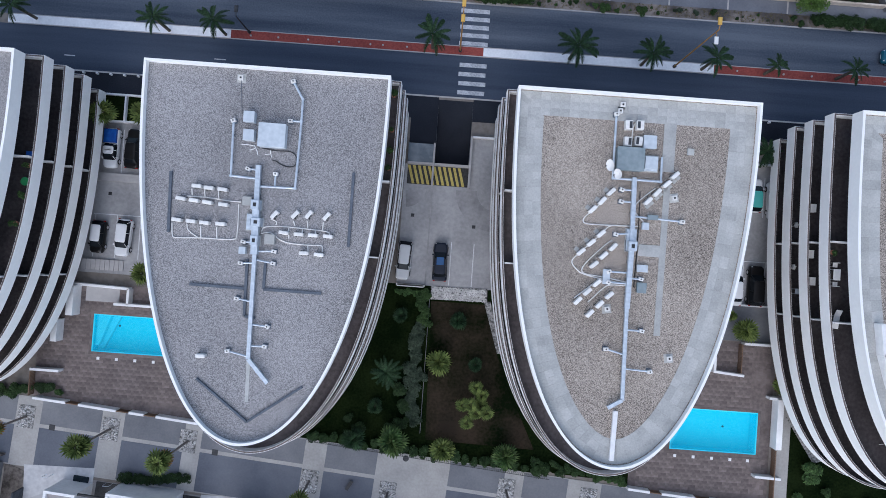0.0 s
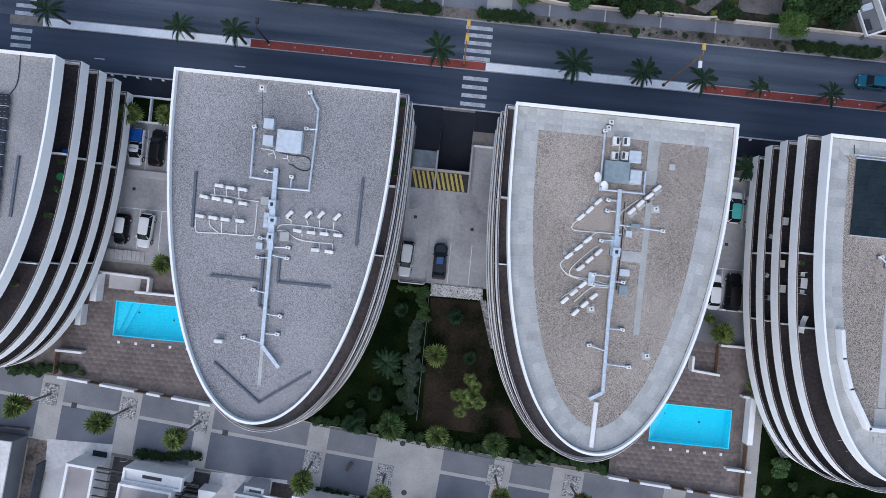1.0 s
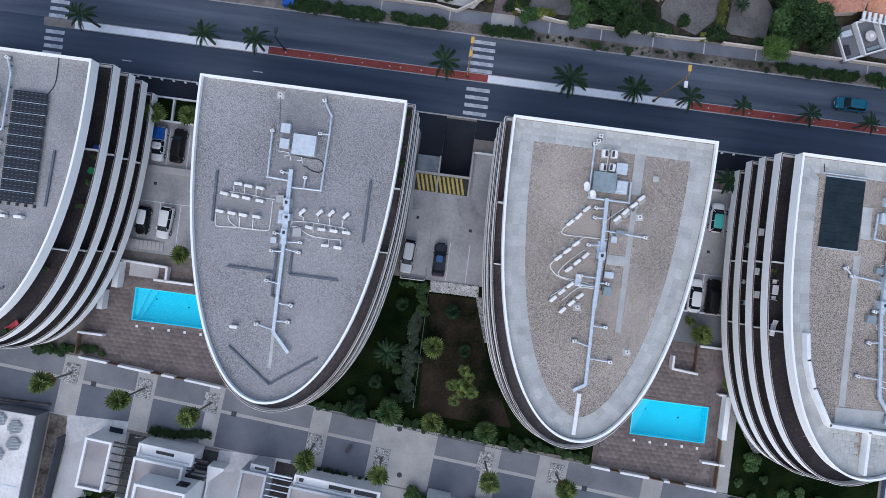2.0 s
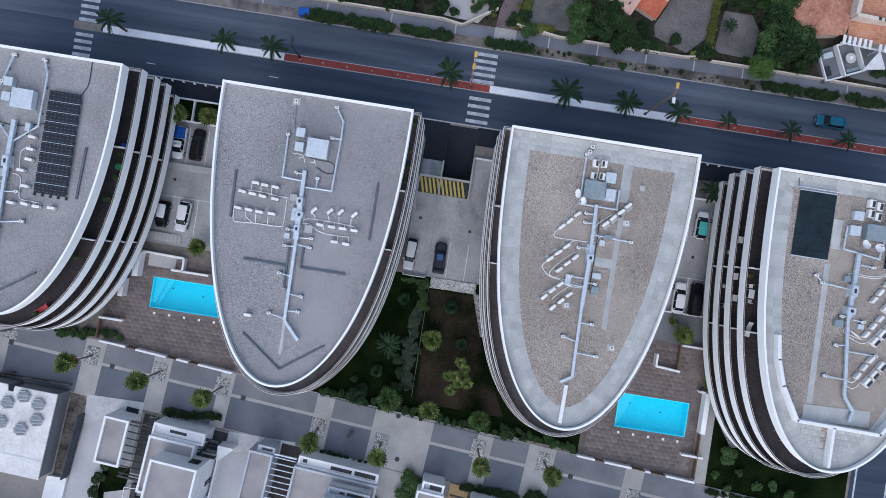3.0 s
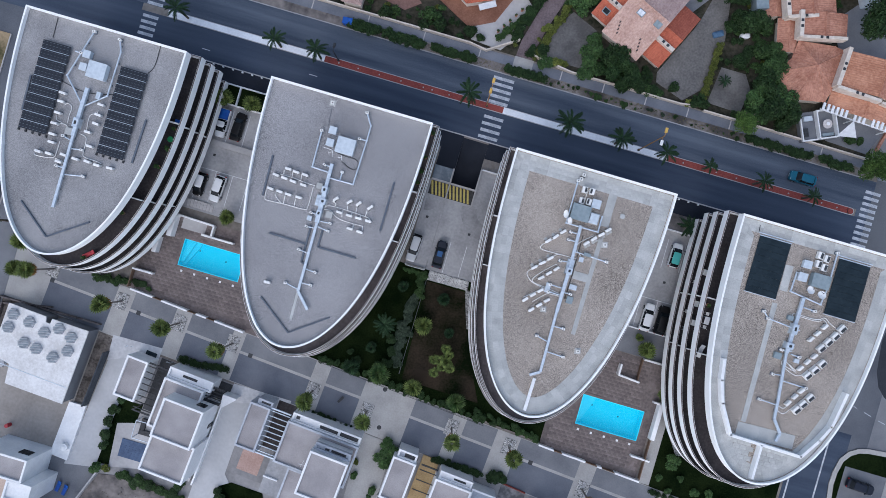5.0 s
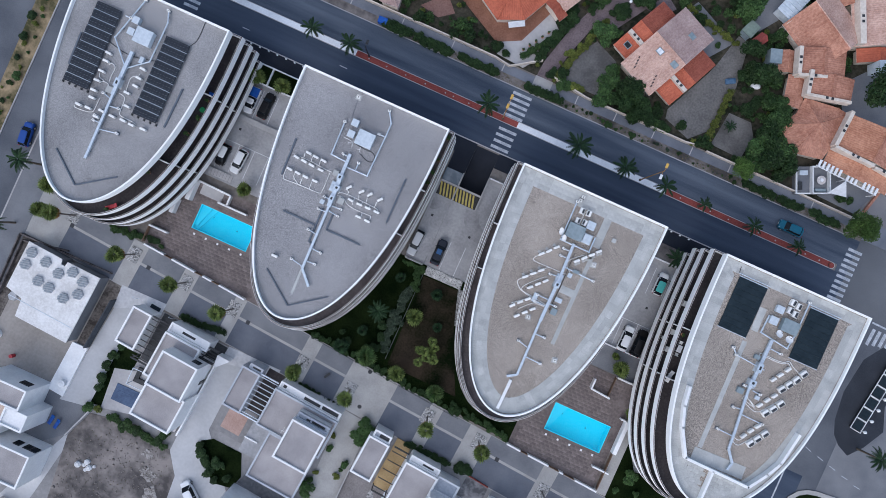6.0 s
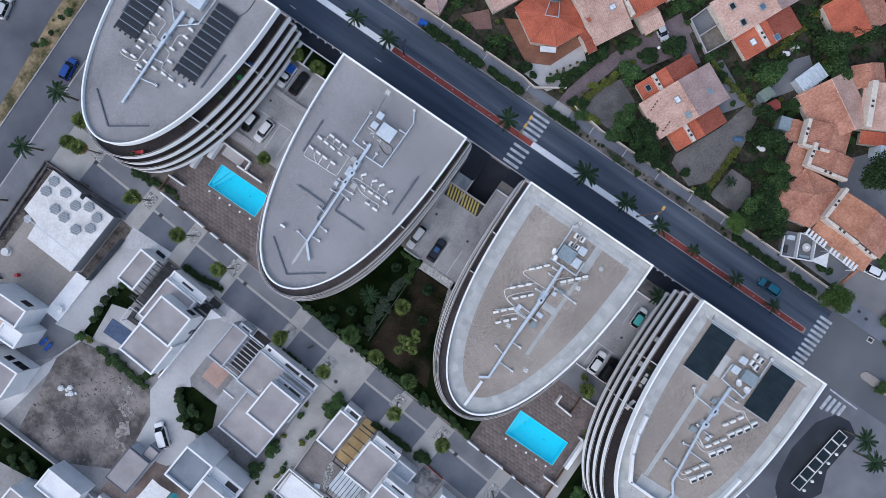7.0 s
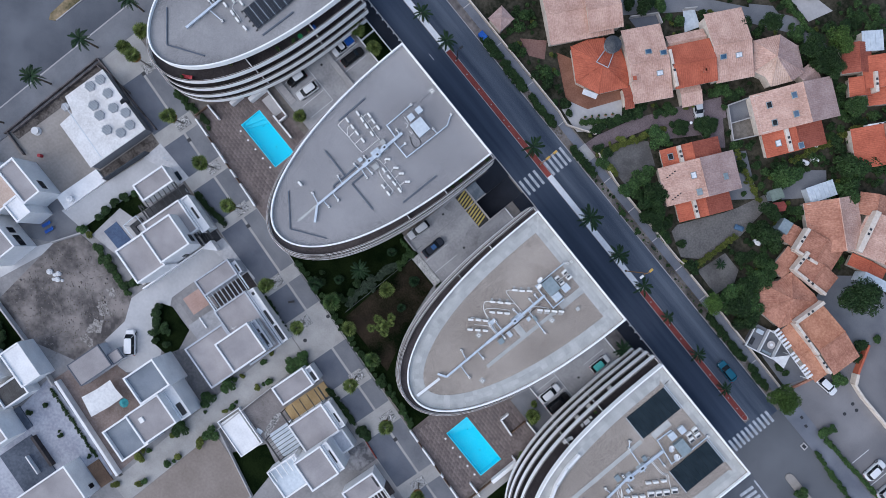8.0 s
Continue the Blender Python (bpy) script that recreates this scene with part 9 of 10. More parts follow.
street_lamp(19.8, 8.4, 11.6, "tall ochre street lamp with one yellow head", OCHRE, ((0.5, AMBER, "yellow lamp head", 0), (-0.6, WHITE, "white lamp head", 0.6)))
street_lamp(-6.0, 8.4, 11.6, "tall yellow street lamp beside the crossing", OCHRE, ((0.45, AMBER, "yellow lamp head", 0), (-0.45, AMBER, "yellow lamp head", 0)))
street_lamp(-31.4, 8.8, 4.7, "short dark street lamp on the median strip", DARK, ((0.5, DARK, "dark lamp head", 0),))
for x0, n in ((-50.8, 9), (23.4, 6)):
    for i in range(n):
        b = thing("bollard", "short white bollard along the forecourt", "bollard", (x0 + 1.64 * i, 2.5, 0.015), "bollards")
        part("post", Geo().disc(0, 0, 0, 0.3, 0.13, 10, 0.13), WHITE, b)
        part("cap", Geo().disc(0, 0, 0.3, 0.42, 0.15, 10, 0.06), WHITE, b)
bin_ = thing("waste_container", "blue plastic waste container on the verge", "waste container", pose(-31.5, 15.1, 0.1, 0, 0, 4))
part("body", Geo().box(-0.75, 0.75, -0.5, 0.5, 0.1, 1.1, 0.03), BLUE, bin_)
part("lid", Geo().box(-0.8, 0.8, -0.55, 0.55, 1.1, 1.22, 0.06), BLUE, bin_)
for sx in (-0.6, 0.6):
    for sy in (-0.4, 0.4):
        part("castor", Geo().disc(sx, sy, 0, 0.1, 0.07, 8), RUBBER, bin_)
row = thing("planter_row", "row of dark planters in a white steel frame", "planter", pose(71.35, -9.3, 0.027, 0, 0, -7.5))
for i in range(6):
    y = -5.4 + i * 2.16
    part("trough", Geo().box(-0.85, 0.85, y - 0.9, y + 0.9, 0, 0.6, 0.03), DARK, row, "dark planter trough")
    part("frame_side", Geo().band(rect(-1.02, 1.02, y - 1.06, y + 1.06), inset(rect(-1.02, 1.02, y - 1.06, y + 1.06), 0.1), 0.6, 0.7), WHITE, row, "white steel frame")
    part("soil", Geo().box(-0.75, 0.75, y - 0.8, y + 0.8, 0.6, 0.62), MATBLACK, row)
    part("globe_post", Geo().disc(1.15, y - 0.5, 0, 1.0, 0.05, 8), WHITE, row)
    part("globe", Geo().loft([[(1.15 + 0.3 * math.sin(q) * math.cos(a), y - 0.5 + 0.3 * math.sin(q) * math.sin(a), 1.25 - 0.3 * math.cos(q)) for a in (2 * math.pi * k / 10 for k in range(10))] for q in (0.2, 0.8, 1.57, 2.3, 2.95)]), WHITE, row, "white round lamp globe")
cab = thing("cable_cabinet", "pale square cable pit with a dark lid on the footway", "cable pit", pose(67.05, 13.8, 0.024, 0, 0, 4))
part("surround", Geo().band(rect(-0.6, 0.6, -0.5, 0.5), inset(rect(-0.6, 0.6, -0.5, 0.5), 0.2), 0, 0.16), PALE, cab, "pale concrete surround")
part("lid", Geo().box(-0.42, 0.42, -0.32, 0.32, 0, 0.12), DARK, cab, "dark iron lid")
for x, y in ((-22.3, 15.0), (-2.1, 15.2), (-0.2, 16.0), (9.4, 15.2)):
    single("manhole_cover", Geo().disc(0, 0, 0.1, 0.13, 0.3, 16), DARK, "round dark iron manhole cover", "manhole", at=pose(x, y, 0))

# ---- terraces and gardens ----
def lounger(x, y, z, turn, cloth, words):
    s = thing("sun_lounger", words, "sun lounger", pose(x, y, z, 0, 0, turn))
    part("mattress", Geo().box(-0.95, 0.35, -0.3, 0.3, 0.28, 0.36, 0.03), cloth, s)
    part("backrest", Geo().box(0.0, 0.65, -0.3, 0.3, 0, 0.07, 0.03), cloth, s, at=pose(0.36, 0, 0.3, 0, -25, 0))
    for px in (-0.8, 0.3):
        for py in (-0.26, 0.26):
            part("leg", Geo().box(px - 0.03, px + 0.03, py - 0.03, py + 0.03, 0, 0.28), GALV, s)


def table(x, y, z, w, d, m, words, h=0.74):
    s = thing("table", words, "table", (x, y, z))
    part("tabletop", Geo().box(-w / 2, w / 2, -d / 2, d / 2, h - 0.04, h, 0.01), m, s)
    for px in (-1, 1):
        for py in (-1, 1):
            part("leg", Geo().box(px * (w / 2 - 0.06) - 0.03, px * (w / 2 - 0.06) + 0.03, py * (d / 2 - 0.06) - 0.03, py * (d / 2 - 0.06) + 0.03, 0, h - 0.04), GALV, s)


def chair(x, y, z, turn, m, words, group=""):
    s = thing("chair", words, "chair", pose(x, y, z, 0, 0, turn), group)
    part("seat", Geo().box(-0.23, 0.23, -0.23, 0.23, 0.42, 0.46, 0.01), m, s)
    part("backrest", Geo().box(-0.23, 0.23, 0.19, 0.24, 0.46, 0.86, 0.01), m, s)
    for px in (-0.19, 0.19):
        for py in (-0.19, 0.19):
            part("leg", Geo().box(px - 0.02, px + 0.02, py - 0.02, py + 0.02, 0, 0.42), m, s)


def potted(x, y, z, r, words="green potted plant on a balcony", kind="green"):
    s = thing("potted_plant", words, "potted plant", (x, y, z))
    part("pot", Geo().disc(0, 0, 0, 0.4, 0.18, 12, 0.25), TILE_B, s)
    part("foliage", leaves(420, 0.18, 0.9, 5), {"green": LEAF_M, "yellow": LEAF_Y}[kind], s, at=pose(0, 0, 0.35) @ Matrix.Diagonal((r, r, r, 1)))


for x, y, r in ((-12.3, -0.8, 0.5), (-12.25, -4.3, 0.35), (-12.3, -6.3, 0.5), (-12.3, -8.1, 0.4)):
    potted(x, y, 12.0, r)
for x, y, r in ((-47.9, -10.4, 0.4), (-48.0, -13.4, 0.5), (-48.6, -16.2, 0.45), (-51.6, -24.0, 0.4), (-55.0, -31.6, 0.4)):
    potted(x, y, 12.0, r)
single("storage_box", Geo().box(-0.35, 0.35, -0.3, 0.3, 0, 0.5, 0.03), BLUE, "blue plastic storage box on the balcony", "box", at=pose(-47.75, -9.3, 12.0))
single("storage_tub", Geo().disc(0, 0, 0, 0.4, 0.35, 16, 0.42), mat("green_plastic", (0.02, 0.20, 0.07), (0.04, 0.28, 0.1), 2, 0.5, 0.5), "round green plastic tub on the balcony", "tub", at=pose(-48.05, -12.0, 12.0))
lounger(-54.6, -31.0, 12.0, 40, REDP, "red sun lounger on the balcony")
lounger(33.0, -19.8, 12.0, 84, CLOTH, "white sun lounger on the balcony")
table(32.5, -15.4, 12.0, 0.7, 1.1, CLOTH, "white table on the balcony")
for dx, dy, a in ((-0.05, 0.95, 0), (0.05, -0.95, 180)):
    chair(32.5 + dx, -15.4 + dy, 12.0, a, ACWHITE, "white balcony chair beside a table", "balcony chairs")
potted(32.2, -13.2, 12.0, 0.4)
for y in (-8.6, -13.4, -16.2):
    single("air_conditioner_box", Geo().box(-0.3, 0.3, -0.42, 0.42, 0, 0.6, 0.02), ACWHITE, "off-white outdoor unit on a balcony", "air conditioner", at=pose(31.75 + max(0, -13 - y) * 0.12, y, 9.0))
for y in (-10.2, -14.8):
    chair(31.95, y, 6.0, 70, ACWHITE, "white plastic chair on the balcony", "balcony chairs")
table(32.4, -17.4, 6.0, 0.6, 0.6, GALV, "small grey table on the balcony")
rack = thing("clothes_airer", "white folding clothes airer with washing on the balcony", "clothes airer", pose(38.9, -32.2, 12.0, 0, 0, -50))
for i in range(6):
    part("bar", Geo().box(-0.8, 0.8, -0.3 + i * 0.12, -0.28 + i * 0.12, 0.95, 0.97), WHITE, rack)
for px in (-0.7, 0.7):
    part("leg", Geo().tube([(px, -0.35, 0), (px, 0.3, 0.95)], 0.02, 5).tube([(px, 0.35, 0), (px, -0.3, 0.95)], 0.02, 5), WHITE, rack)
part("washing", Geo().box(-0.5, 0.0, -0.2, 0.3, 0.6, 0.98), REDP, rack, "red washing")
part("washing", Geo().box(0.1, 0.5, -0.2, 0.3, 0.6, 0.98), BLUE, rack, "blue washing")
# villa terraces
cover = thing("pool_cover", "dark blue slatted pool cover on a villa terrace", "pool cover", (-45.6, -61.8, 0.11))
for i in range(9):
    part("slat", Geo().box(-2.2, 2.2, -1.45 + i * 0.33, -1.45 + i * 0.33 + 0.325, 0, 0.12, 0.005), mat("blue_slat", (0.035, 0.06, 0.12), (0.06, 0.10, 0.18), 2, 0.5, 0.5) if i == 0 else bpy.data.materials["blue_slat"], cover)
sofa = thing("garden_sofa", "dark corner sofa in a white frame on a villa terrace", "sofa", (-44.0, -57.6, 0.11))
part("base", Geo().box(-1.5, 1.5, -1.2, -0.4, 0, 0.4, 0.03), DARK, sofa)
part("base", Geo().box(-1.5, -0.7, -0.4, 1.4, 0, 0.4, 0.03), DARK, sofa)
part("frame_side", Geo().band(rect(-1.7, 1.7, -1.4, 1.6), inset(rect(-1.7, 1.7, -1.4, 1.6), 0.1), 2.0, 2.1), GALV, sofa, "grey canopy frame")
for px in (-1.65, 1.65):
    for py in (-1.35, 1.55):
        part("post", Geo().box(px - 0.05, px + 0.05, py - 0.05, py + 0.05, 0, 2.0), GALV, sofa)
for x, y, s in ((-48.3, -75.8, 0.8), (-47.0, -74.8, 0.7), (-46.3, -75.6, 0.75), (-47.3, -75.5, 0.5), (-46.8, -76.2, 0.45), (-45.6, -75.1, 0.4)):
    bag = Geo().loft([[(0.5 * math.cos(a) * (1.0 - 0.06 * (i % 2)), 0.45 * math.sin(a), z) for i, a in enumerate(2 * math.pi * k / 10 for k in range(10))] for z in (0, 0.25, 0.45)] + [[(0.3 * math.cos(2 * math.pi * k / 10), 0.3 * math.sin(2 * math.pi * k / 10), 0.45 + 0.18 * (k % 2)) for k in range(10)]])
    single("rubble_bag", bag, CLOTH, "white rubble bag on the bare plot", "bag", at=pose(x, y, 0.09, 0, 0, 30 * s) @ Matrix.Diagonal((1.5 * s, 1.5 * s, s, 1)))
spool = thing("cable_drum", "white cable drum lying on the sandy lot", "cable drum", (-70.3, -61.1, 0.03))
part("flange", Geo().disc(0, 0, 0, 0.12, 0.8, 18), CLOTH, spool)
part("core", Geo().disc(0, 0, 0.12, 0.7, 0.3, 12), DARK, spool)
part("flange", Geo().disc(0, 0, 0.7, 0.82, 0.7, 18), CLOTH, spool)
barrow = thing("barrel", "dark red oil barrel on the sandy lot", "barrel", (-66.2, -63.4, 0.03))
part("drum", Geo().disc(0, 0, 0, 0.9, 0.32, 14), REDP, barrow)
part("hoop", Geo().disc(0, 0, 0.4, 0.46, 0.34, 14), REDP, barrow)
dish_tank = thing("water_tank", "round white water tank beside a villa", "water tank", (-56.2, -64.0, 0.05))
part("tank", Geo().disc(0, 0, 0, 1.2, 0.65, 18), WHITE, dish_tank)
part("cap", Geo().disc(0, 0, 1.2, 1.35, 0.5, 18, 0.2), WHITE, dish_tank)
for x, y in ((-55.6, -70.6), (-54.4, -70.9)):
    lounger(x, y, 0.05, 80, BLUE, "blue sun lounger on the paved court")
umb = thing("parasol", "closed green parasol on the brown deck", "parasol", (-20.2, -79.6, 0.12))
part("pole", Geo().disc(0, 0, 0, 2.5, 0.04, 8), GALV, umb)
part("canopy", Geo().disc(0, 0, 1.9, 2.5, 0.9, 8, 0.05), TEAL, umb)
bench = thing("garden_bench", "dark wooden bench on the promenade", "bench", (-15.4, -44.2, 0.075))
part("seat", Geo().box(-0.6, 0.6, -0.2, 0.2, 0.4, 0.45), DARK, bench, at=pose(0, 0, 0, 0, 0, 60))
part("foot", Geo().box(-0.45, 0.45, -0.15, 0.15, 0, 0.4), DARK, bench, at=pose(0, 0, 0, 0, 0, 60))
for x, y, a in ((-51.0, -45.6, 6), (-43.9, -46.2, 2)):
    hoop = thing("bicycle_rack", "grey steel bicycle hoop on the white forecourt", "bicycle rack", pose(x, y, 0.09 if x < -46 else 0.06, 0, 0, a), "bicycle racks")
    part("hoop", Geo().tube([(-0.4, 0, 0), (-0.4, 0, 0.7), (-0.3, 0, 0.85), (0.3, 0, 0.85), (0.4, 0, 0.7), (0.4, 0, 0)], 0.03, 8), GALV, hoop)
    for px in (-0.4, 0.4):
        part("foot_plate", Geo().disc(px, 0, 0, 0.02, 0.08, 10), GALV, hoop)
single("cellar_hatch", Geo().box(-0.9, 0.9, -0.4, 0.4, 0, 0.14, 0.02), MATBLACK, "dark flat hatch in the villa forecourt", "hatch", at=pose(-47.2, -45.9, 0.09, 0, 0, -5))
# garden things north
shed = thing("garden_shed", "pale blue corrugated garden shed", "shed", pose(30.9, 45.7, 0.07, 0, 0, 70))
part("wall", Geo().box(-2.4, 2.4, -1.3, 1.3, 0, 2.0), CABINET, shed)
for i in range(12):
    part("roof_sheet", Geo().box(-2.6 + i * 0.435, -2.6 + i * 0.435 + 0.4, -1.5, 1.5, 2.0, 2.06 + 0.05 * (i % 2)), CABINET, shed)
hut = thing("garden_hut", "small red-roofed garden hut", "shed", pose(28.2, 37.8, 0.05, 0, 0, 60))
part("wall", Geo().box(-1.0, 1.0, -0.8, 0.8, 0, 1.8), WOOD, hut)
part("roof", Geo().loft([[(-1.1, -0.9, 1.8), (1.1, -0.9, 1.8), (1.1, 0.9, 1.8), (-1.1, 0.9, 1.8)], [(-1.1, -0.05, 2.4), (1.1, -0.05, 2.4), (1.1, 0.05, 2.4), (-1.1, 0.05, 2.4)]]), RED, hut, "red sheet roof")
hut2 = thing("garden_hut", "small grey-green garden hut", "shed", pose(26.1, 39.0, 0.05, 0, 0, 70))
part("wall", Geo().box(-1.1, 1.1, -0.9, 0.9, 0, 1.7), GREYBOX, hut2)
part("roof", Geo().box(-1.25, 1.25, -1.05, 1.05, 1.7, 1.78), mat("grey_green_sheet", (0.13, 0.17, 0.14), (0.22, 0.27, 0.23), 2, 0.5, 0.6), hut2)
for x, y, t in ((31.2, 31.0, 20), (33.0, 46.5, 60), (25.2, 47.6, 30), (24.0, 51.0, 30), (26.0, 49.4, 50), (38.2, 26.6, 10)):
    single("water_cistern", Geo().loft([rounded(0.75, 0.4, 0.3, 0.0), rounded(0.8, 0.45, 0.35, 0.5), rounded(0.5, 0.25, 0.2, 0.75)]), WHITE, "white plastic cistern in a garden", "cistern", at=pose(x, y, 0.05, 0, 0, t))
single("blue_tarp", Geo().loft([rounded(0.9, 0.5, 0.2, 0.0), rounded(0.85, 0.45, 0.2, 0.35), rounded(0.4, 0.2, 0.1, 0.5)]), mat("faded_blue_sheet", (0.05, 0.10, 0.17), (0.09, 0.16, 0.25), 2, 0.5, 0.7), "dark blue tarpaulin over garden things", "tarpaulin", at=pose(27.0, 30.2, 0.05, 0, 0, 30))
terr = thing("roof_terrace", "white walled terrace with a round fountain table", "terrace", pose(46.6, 20.2, 0, 0, 0, 24))
part("slab", Geo().box(-3.2, 2.4, -2.3, 2.4, 0, 0.9), PROM_D, terr, "grey concrete terrace slab")
part("wall", Geo().band(rect(-0.7, 2.4, -2.3, 2.4), inset(rect(-0.7, 2.4, -2.3, 2.4), 0.18), 0.9, 1.75), WHITE, terr, "white terrace wall")
part("wall", Geo().box(-3.2, -0.7, -2.3, -2.1, 0.9, 1.3), WHITE, terr, "white terrace wall")
part("wall", Geo().box(-3.2, -3.0, -2.1, 1.4, 0.9, 1.3), WHITE, terr, "white terrace wall")
part("seat", Geo().box(-2.6, -1.2, 0.9, 1.7, 0.9, 1.3, 0.04), CABINET, terr, "pale garden seat")
part("seat", Geo().box(-2.8, -2.1, -1.6, -0.2, 0.9, 1.25, 0.04), DARK, terr, "dark garden seat")
part("table_top", Geo().disc(0.9, 0, 1.5, 1.6, 0.75, 20), BEIGE, terr, "pale round table top")
part("table_foot", Geo().disc(0.9, 0, 0.9, 1.5, 0.25, 14), WHITE, terr)
part("table_boss", Geo().disc(0.9, 0, 1.6, 1.75, 0.28, 14), WHITE, terr)
part("planter", Geo().box(0.0, 1.9, -1.9, -1.4, 0.9, 1.3, 0.02), GREYBOX, terr, "grey planter")
single("shade_sail", Geo().loft([[(48.7, 18.7, z), (51.7, 19.2, z + 0.2), (50.4, 21.6, z + 0.5)] for z in (2.6, 2.63)]), CLOTH, "white triangular shade sail beside the terrace", "shade sail")
gl = thing("garden_lamp", "round white garden lamp on a post", "lamp", (5.6, 34.6, 0.05))
part("post", Geo().disc(0, 0, 0, 2.2, 0.05, 8), DARK, gl)
part("globe", Geo().loft([[(0.28 * math.sin(q) * math.cos(a), 0.28 * math.sin(q) * math.sin(a), 2.4 - 0.28 * math.cos(q)) for a in (2 * math.pi * i / 12 for i in range(12))] for q in (0.2, 0.8, 1.57, 2.3, 2.95)]), WHITE, gl)
for i in range(5):
    potted(-7.6 + 0.7 * i, 20.6 + 1.1 * i, 0.1, 0.3, "potted plant on the garden terrace")


# ---- paving pieces: roof slabs, terrace pavers, stones ----
def ring_slabs(top, roof, rows, depth, step, start):
    """Slabs laid in rows along the roof edge; each follows the curve."""
    lines = [inset(roof, start + depth * k / rows) for k in range(rows + 1)]
    n = len(roof)
    for k in range(rows):
        pts = [Vector(p) for p in lines[k]]
        inner = [Vector(p) for p in lines[k + 1]]
        for i in range(n - 1):
            a, b, c, d = pts[i], pts[i + 1], inner[i + 1], inner[i]
            m = max(1, round((b - a).length / step))
            for j in range(m):
                f0, f1 = j / m + 0.003 / max((b - a).length, 0.1), (j + 1) / m - 0.003 / max((b - a).length, 0.1)
                q = [a.lerp(b, f0), a.lerp(b, f1), d.lerp(c, f1), d.lerp(c, f0)]
                q = [p.lerp(sum(q, Vector((0, 0))) / 4, 0.003) for p in q]
                z = 15.455 + rng.uniform(0.018, 0.026)
                part("roof_slab", Geo().loft([[(p.x, p.y, 15.45) for p in q], [(p.x, p.y, z) for p in q]]).raw("roof_slab"), SLAB, top)


def coarse(poly, gap):
    """The outline thinned so that its points stand about gap apart."""
    out = [poly[0]]
    for p in poly[1:-1]:
        if math.dist(p, out[-1]) > gap:
            out.append(p)
    return out + [poly[-1]]


edgeB = coarse(roofB, 0.95)
ring_slabs(blockB, edgeB, 3, 2.3, 0.95, 0.3)


def slab_grid(top, x0, x1, y0, y1, nx, ny, cx):
    w, d = (x1 - x0) / nx, (y1 - y0) / ny
    me = Geo().box(-w / 2 + 0.004, w / 2 - 0.004, -d / 2 + 0.004, d / 2 - 0.004, 0, 0.022).raw("roof_slab")
    for i in range(nx):
        for j in range(ny):
            part("roof_slab", me, SLAB, top, at=pose(x0 + (i + 0.5) * w - cx, y0 + (j + 0.5) * d, 15.452 + rng.uniform(0, 0.006)))


slab_grid(blockB, 0.0, 22.0, -2.5, -0.3, 24, 3, B_X)
edgeD = coarse(roofD, 1.1)
ring_slabs(blockD, edgeD, 2, 2.1, 1.1, 0.3)
slab_grid(blockD, 32.2, 54.2, -1.9, -0.3, 22, 2, D_X)
me = Geo().box(-0.47, 0.47, -0.32, 0.32, 0, 0.045).raw("roof_slab")
for i in range(13):
    for j in range(9):
        x, y = 37.4 + i * 0.96 + (0.48 if j % 2 else 0), -30.0 - j * 0.66
        lx, ly = x - D_X, y
        s = max(0.0, 1 - (abs(ly) / 35.0) ** 2.88) ** 0.5 * 11.4 - 2.6
        if abs(lx + 0.48 * (abs(ly) / 35.0) ** 3) < s and abs(x - 42.6) > 0.5:
            part("roof_slab", me, SLAB, blockD, at=pose(lx, ly, 15.452 + rng.uniform(0, 0.008)))


# terrace pavers
def pavers(name, x0, x1, y0, y1, hole, z, w, d, limit):
    top = thing(name, "brown stone pavers of the pool terrace", "paving", ((x0 + x1) / 2, (y0 + y1) / 2), kind="structure")
    cx, cy = (x0 + x1) / 2, (y0 + y1) / 2
    me = Geo().box(-w / 2 + 0.007, w / 2 - 0.007, -d / 2 + 0.007, d / 2 - 0.007, 0, 0.008).raw("paver")
    rest, count = Geo(), 0
    for i in range(int((x1 - x0) / w)):
        for j in range(int((y1 - y0) / d)):
            x, y = x0 + (i + 0.5) * w + (w / 2 if j % 2 else 0), y0 + (j + 0.5) * d
            if hole[0] - 0.32 - w / 2 < x < hole[1] + 0.32 + w / 2 and hole[2] - 0.32 - d / 2 < y < hole[3] + 0.32 + d / 2 or x > x1 - w / 2:
                continue
            if count < limit:
                part("paver", me, PAVER, top, at=pose(x - cx, y - cy, z + rng.uniform(0.0, 0.003)))
                count += 1
            else:
                rest.box(x - cx - w / 2 + 0.007, x - cx + w / 2 - 0.007, y - cy - d / 2 + 0.007, y - cy + d / 2 - 0.007, z, z + 0.009)
    if rest.v:
        tagged(part("paver_rest", rest.raw("paver_rest"), PAVER, top), kind="stuff")


pavers("terrace_paving", -53.4, -33.0, -36.2, -23.2, POOL_A, 0.05, 0.9, 0.6, 300)
pavers("terrace_paving", 18.5, 34.0, -42.0, -24.4, POOL_B, 0.05, 0.9, 0.6, 300)

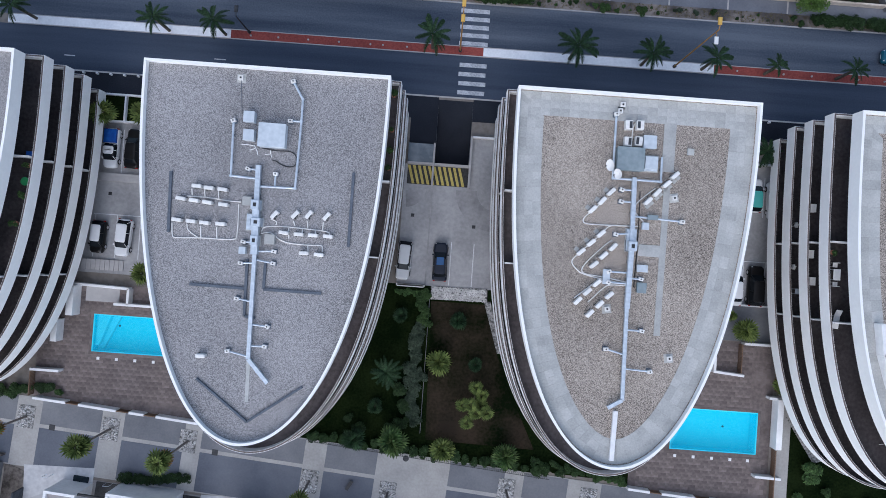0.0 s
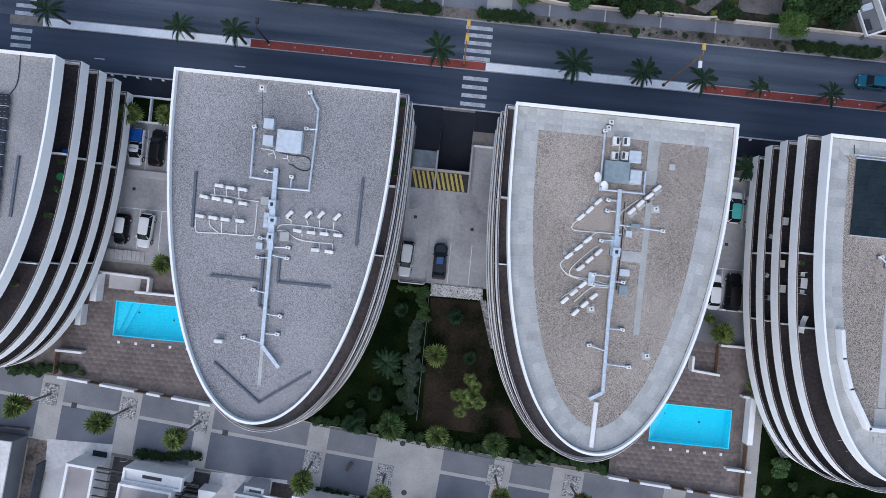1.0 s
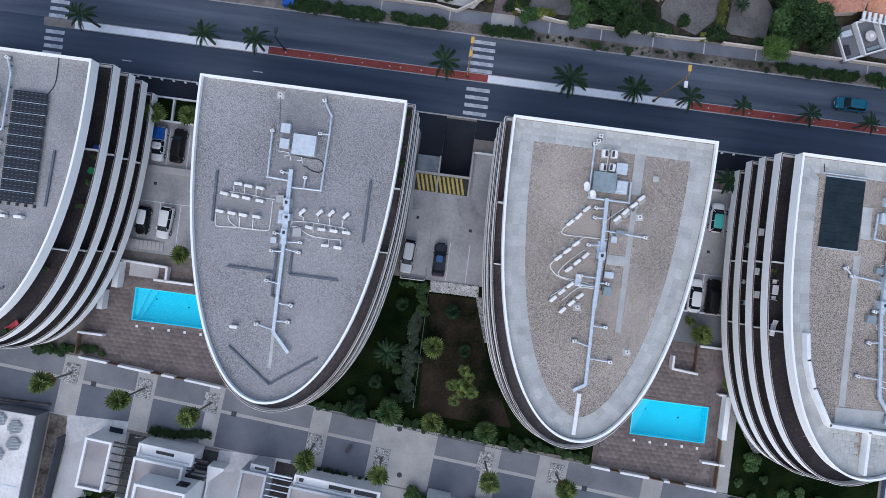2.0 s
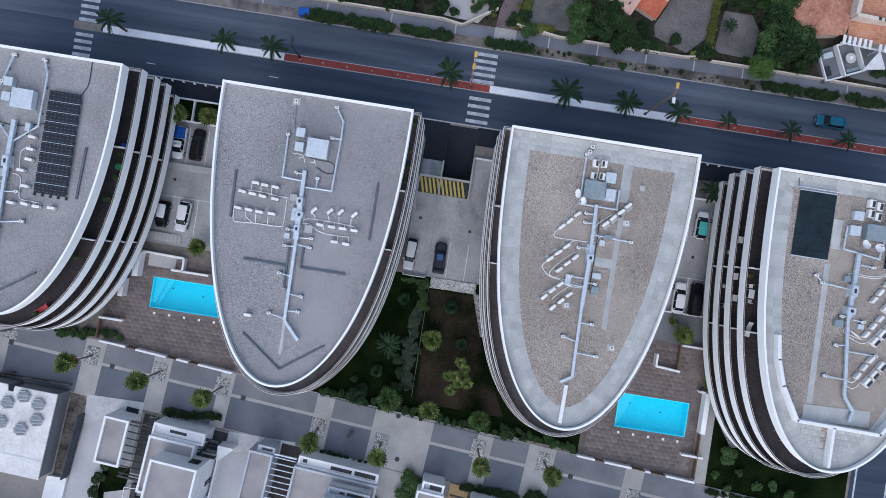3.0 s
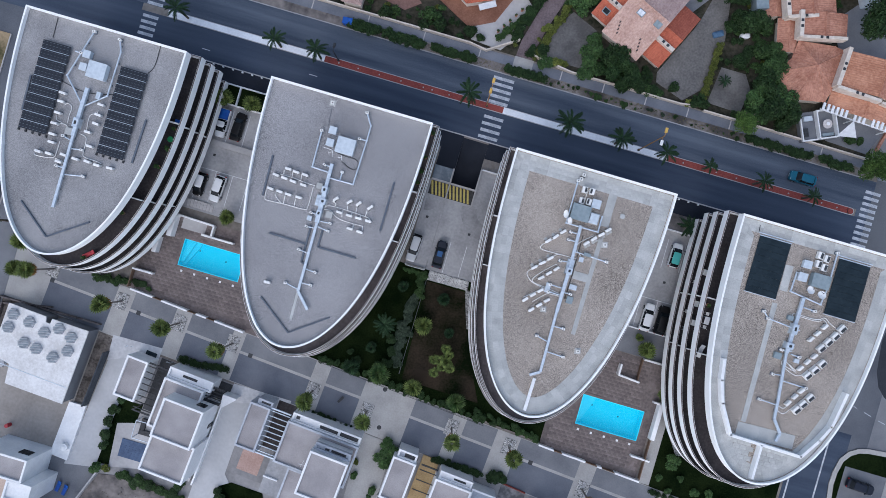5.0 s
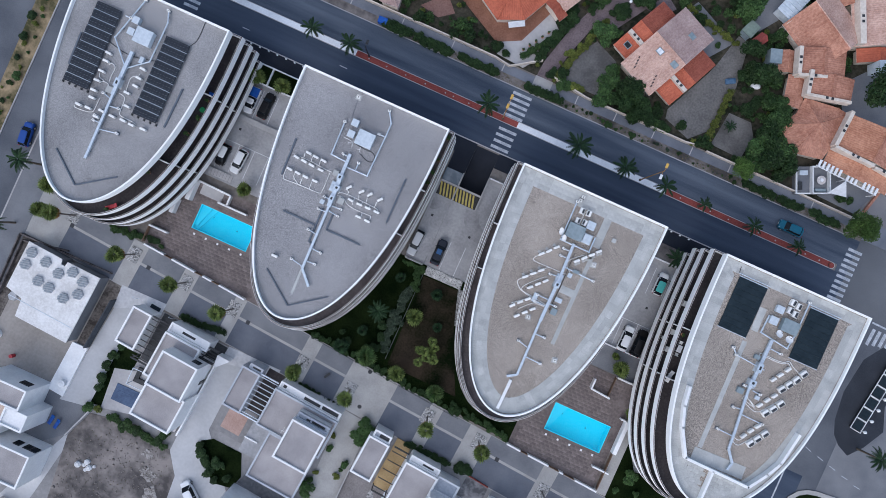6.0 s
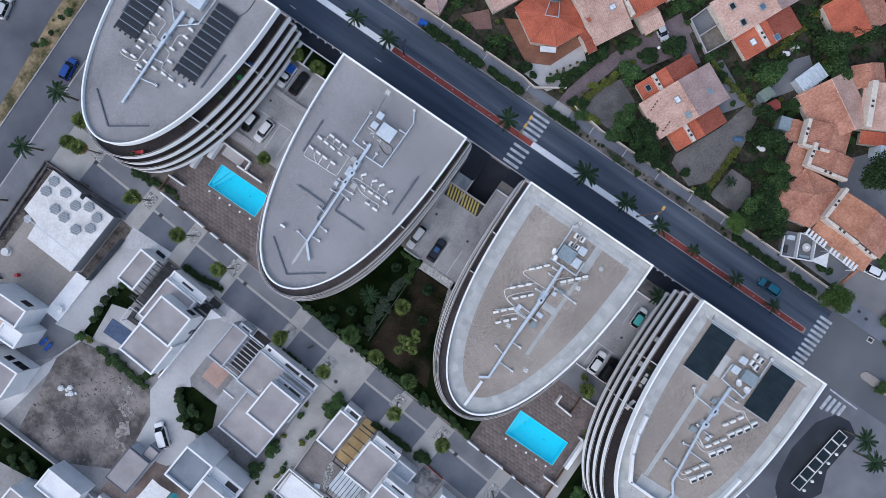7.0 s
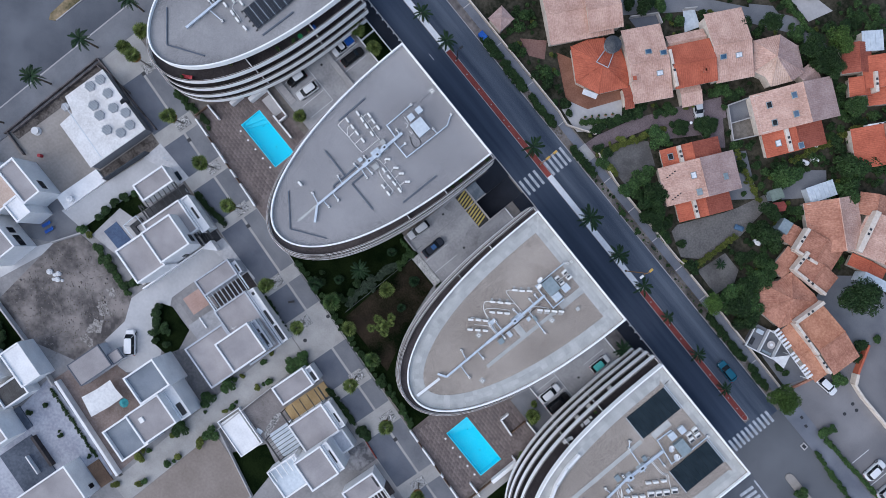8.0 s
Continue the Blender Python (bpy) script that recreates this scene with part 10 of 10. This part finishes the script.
# loose white stones in the beds
stones = Geo()
for x, y in ((-54.35, -38.95), (-44.25, -39.75), (-34.95, -40.5), (-20.2, -44.2), (-10.85, -44.95), (3.2, -43.6), (13.0, -44.0), (26.4, -47.3), (-66.5, -37.0)):
    for _ in range(130):
        u, v2 = rng.uniform(-0.95, 0.95), rng.uniform(-1.3, 1.3)
        if math.hypot(u, v2) < 0.4:
            continue
        px, py = turned([(u, v2)], PROM_TURN, (x, y))[0]
        r = rng.uniform(0.06, 0.13)
        stones.loft([[(px + r * k * math.cos(a + u), py + r * k * math.sin(a + u) * 0.8, 0.1 + zz * r) for a in (0, 1.26, 2.5, 3.8, 5.0)] for k, zz in ((1.0, 0), (0.9, 0.6), (0.4, 1.0))])
for _ in range(900):
    px, py = rng.uniform(-7.3, -0.8), rng.uniform(-21.5, -20.05)
    r = rng.uniform(0.06, 0.14)
    stones.loft([[(px + r * k * math.cos(a + px), py + r * k * math.sin(a + px) * 0.8, 0.08 + zz * r) for a in (0, 1.26, 2.5, 3.8, 5.0)] for k, zz in ((1.0, 0), (0.9, 0.6), (0.4, 1.0))])
single("loose_stones", stones.raw("loose_stones"), mat("pale_pebble", (0.36, 0.35, 0.34), (0.74, 0.73, 0.71), 3.0, 1.0, 0.9), "loose white stones in the planting beds", "stones", "stuff")
# rubble and tufts on the bare plots
rub = Geo()
for _ in range(420):
    px, py = rng.uniform(-51, -35), rng.uniform(-86, -67)
    if px < -46 and py > -71 or not inside(DIRT_LOT, px, py):
        continue
    r = rng.uniform(0.04, 0.16) * (2.0 if rng.random() < 0.06 else 1)
    rub.loft([[(px + r * k * math.cos(a + px), py + r * k * math.sin(a + px) * 0.8, 0.09 + zz * r) for a in (0, 1.26, 2.5, 3.8, 5.0)] for k, zz in ((1.0, 0), (0.9, 0.5), (0.4, 0.8))])
single("rubble", rub.raw("rubble"), mat("rubble_stone", (0.14, 0.12, 0.105), (0.3, 0.27, 0.245), 3.0, 0.8, 0.95), "scattered rubble on the bare plot", "rubble", "stuff")
tuft = Geo()
for _ in range(2600):
    if rng.random() < 0.12:
        px, py = rng.uniform(-50.5, -34), rng.uniform(-86, -68)
    else:
        px, py = rng.uniform(-28, 55), rng.uniform(14.4, 15.7)
    for _k in range(3):
        a, hh = rng.uniform(0, 6.28), rng.uniform(0.08, 0.3)
        tuft.face([(px - 0.03, py, 0.09), (px + 0.03, py, 0.09), (px + hh * 0.8 * math.cos(a), py + hh * 0.8 * math.sin(a), 0.09 + hh)])
single("dry_tufts", tuft.raw("dry_tufts"), mat("dry_weed", (0.07, 0.065, 0.03), (0.2, 0.17, 0.09), 2.0, 0.4, 0.95), "dry weeds on the bare ground", "weeds", "stuff")
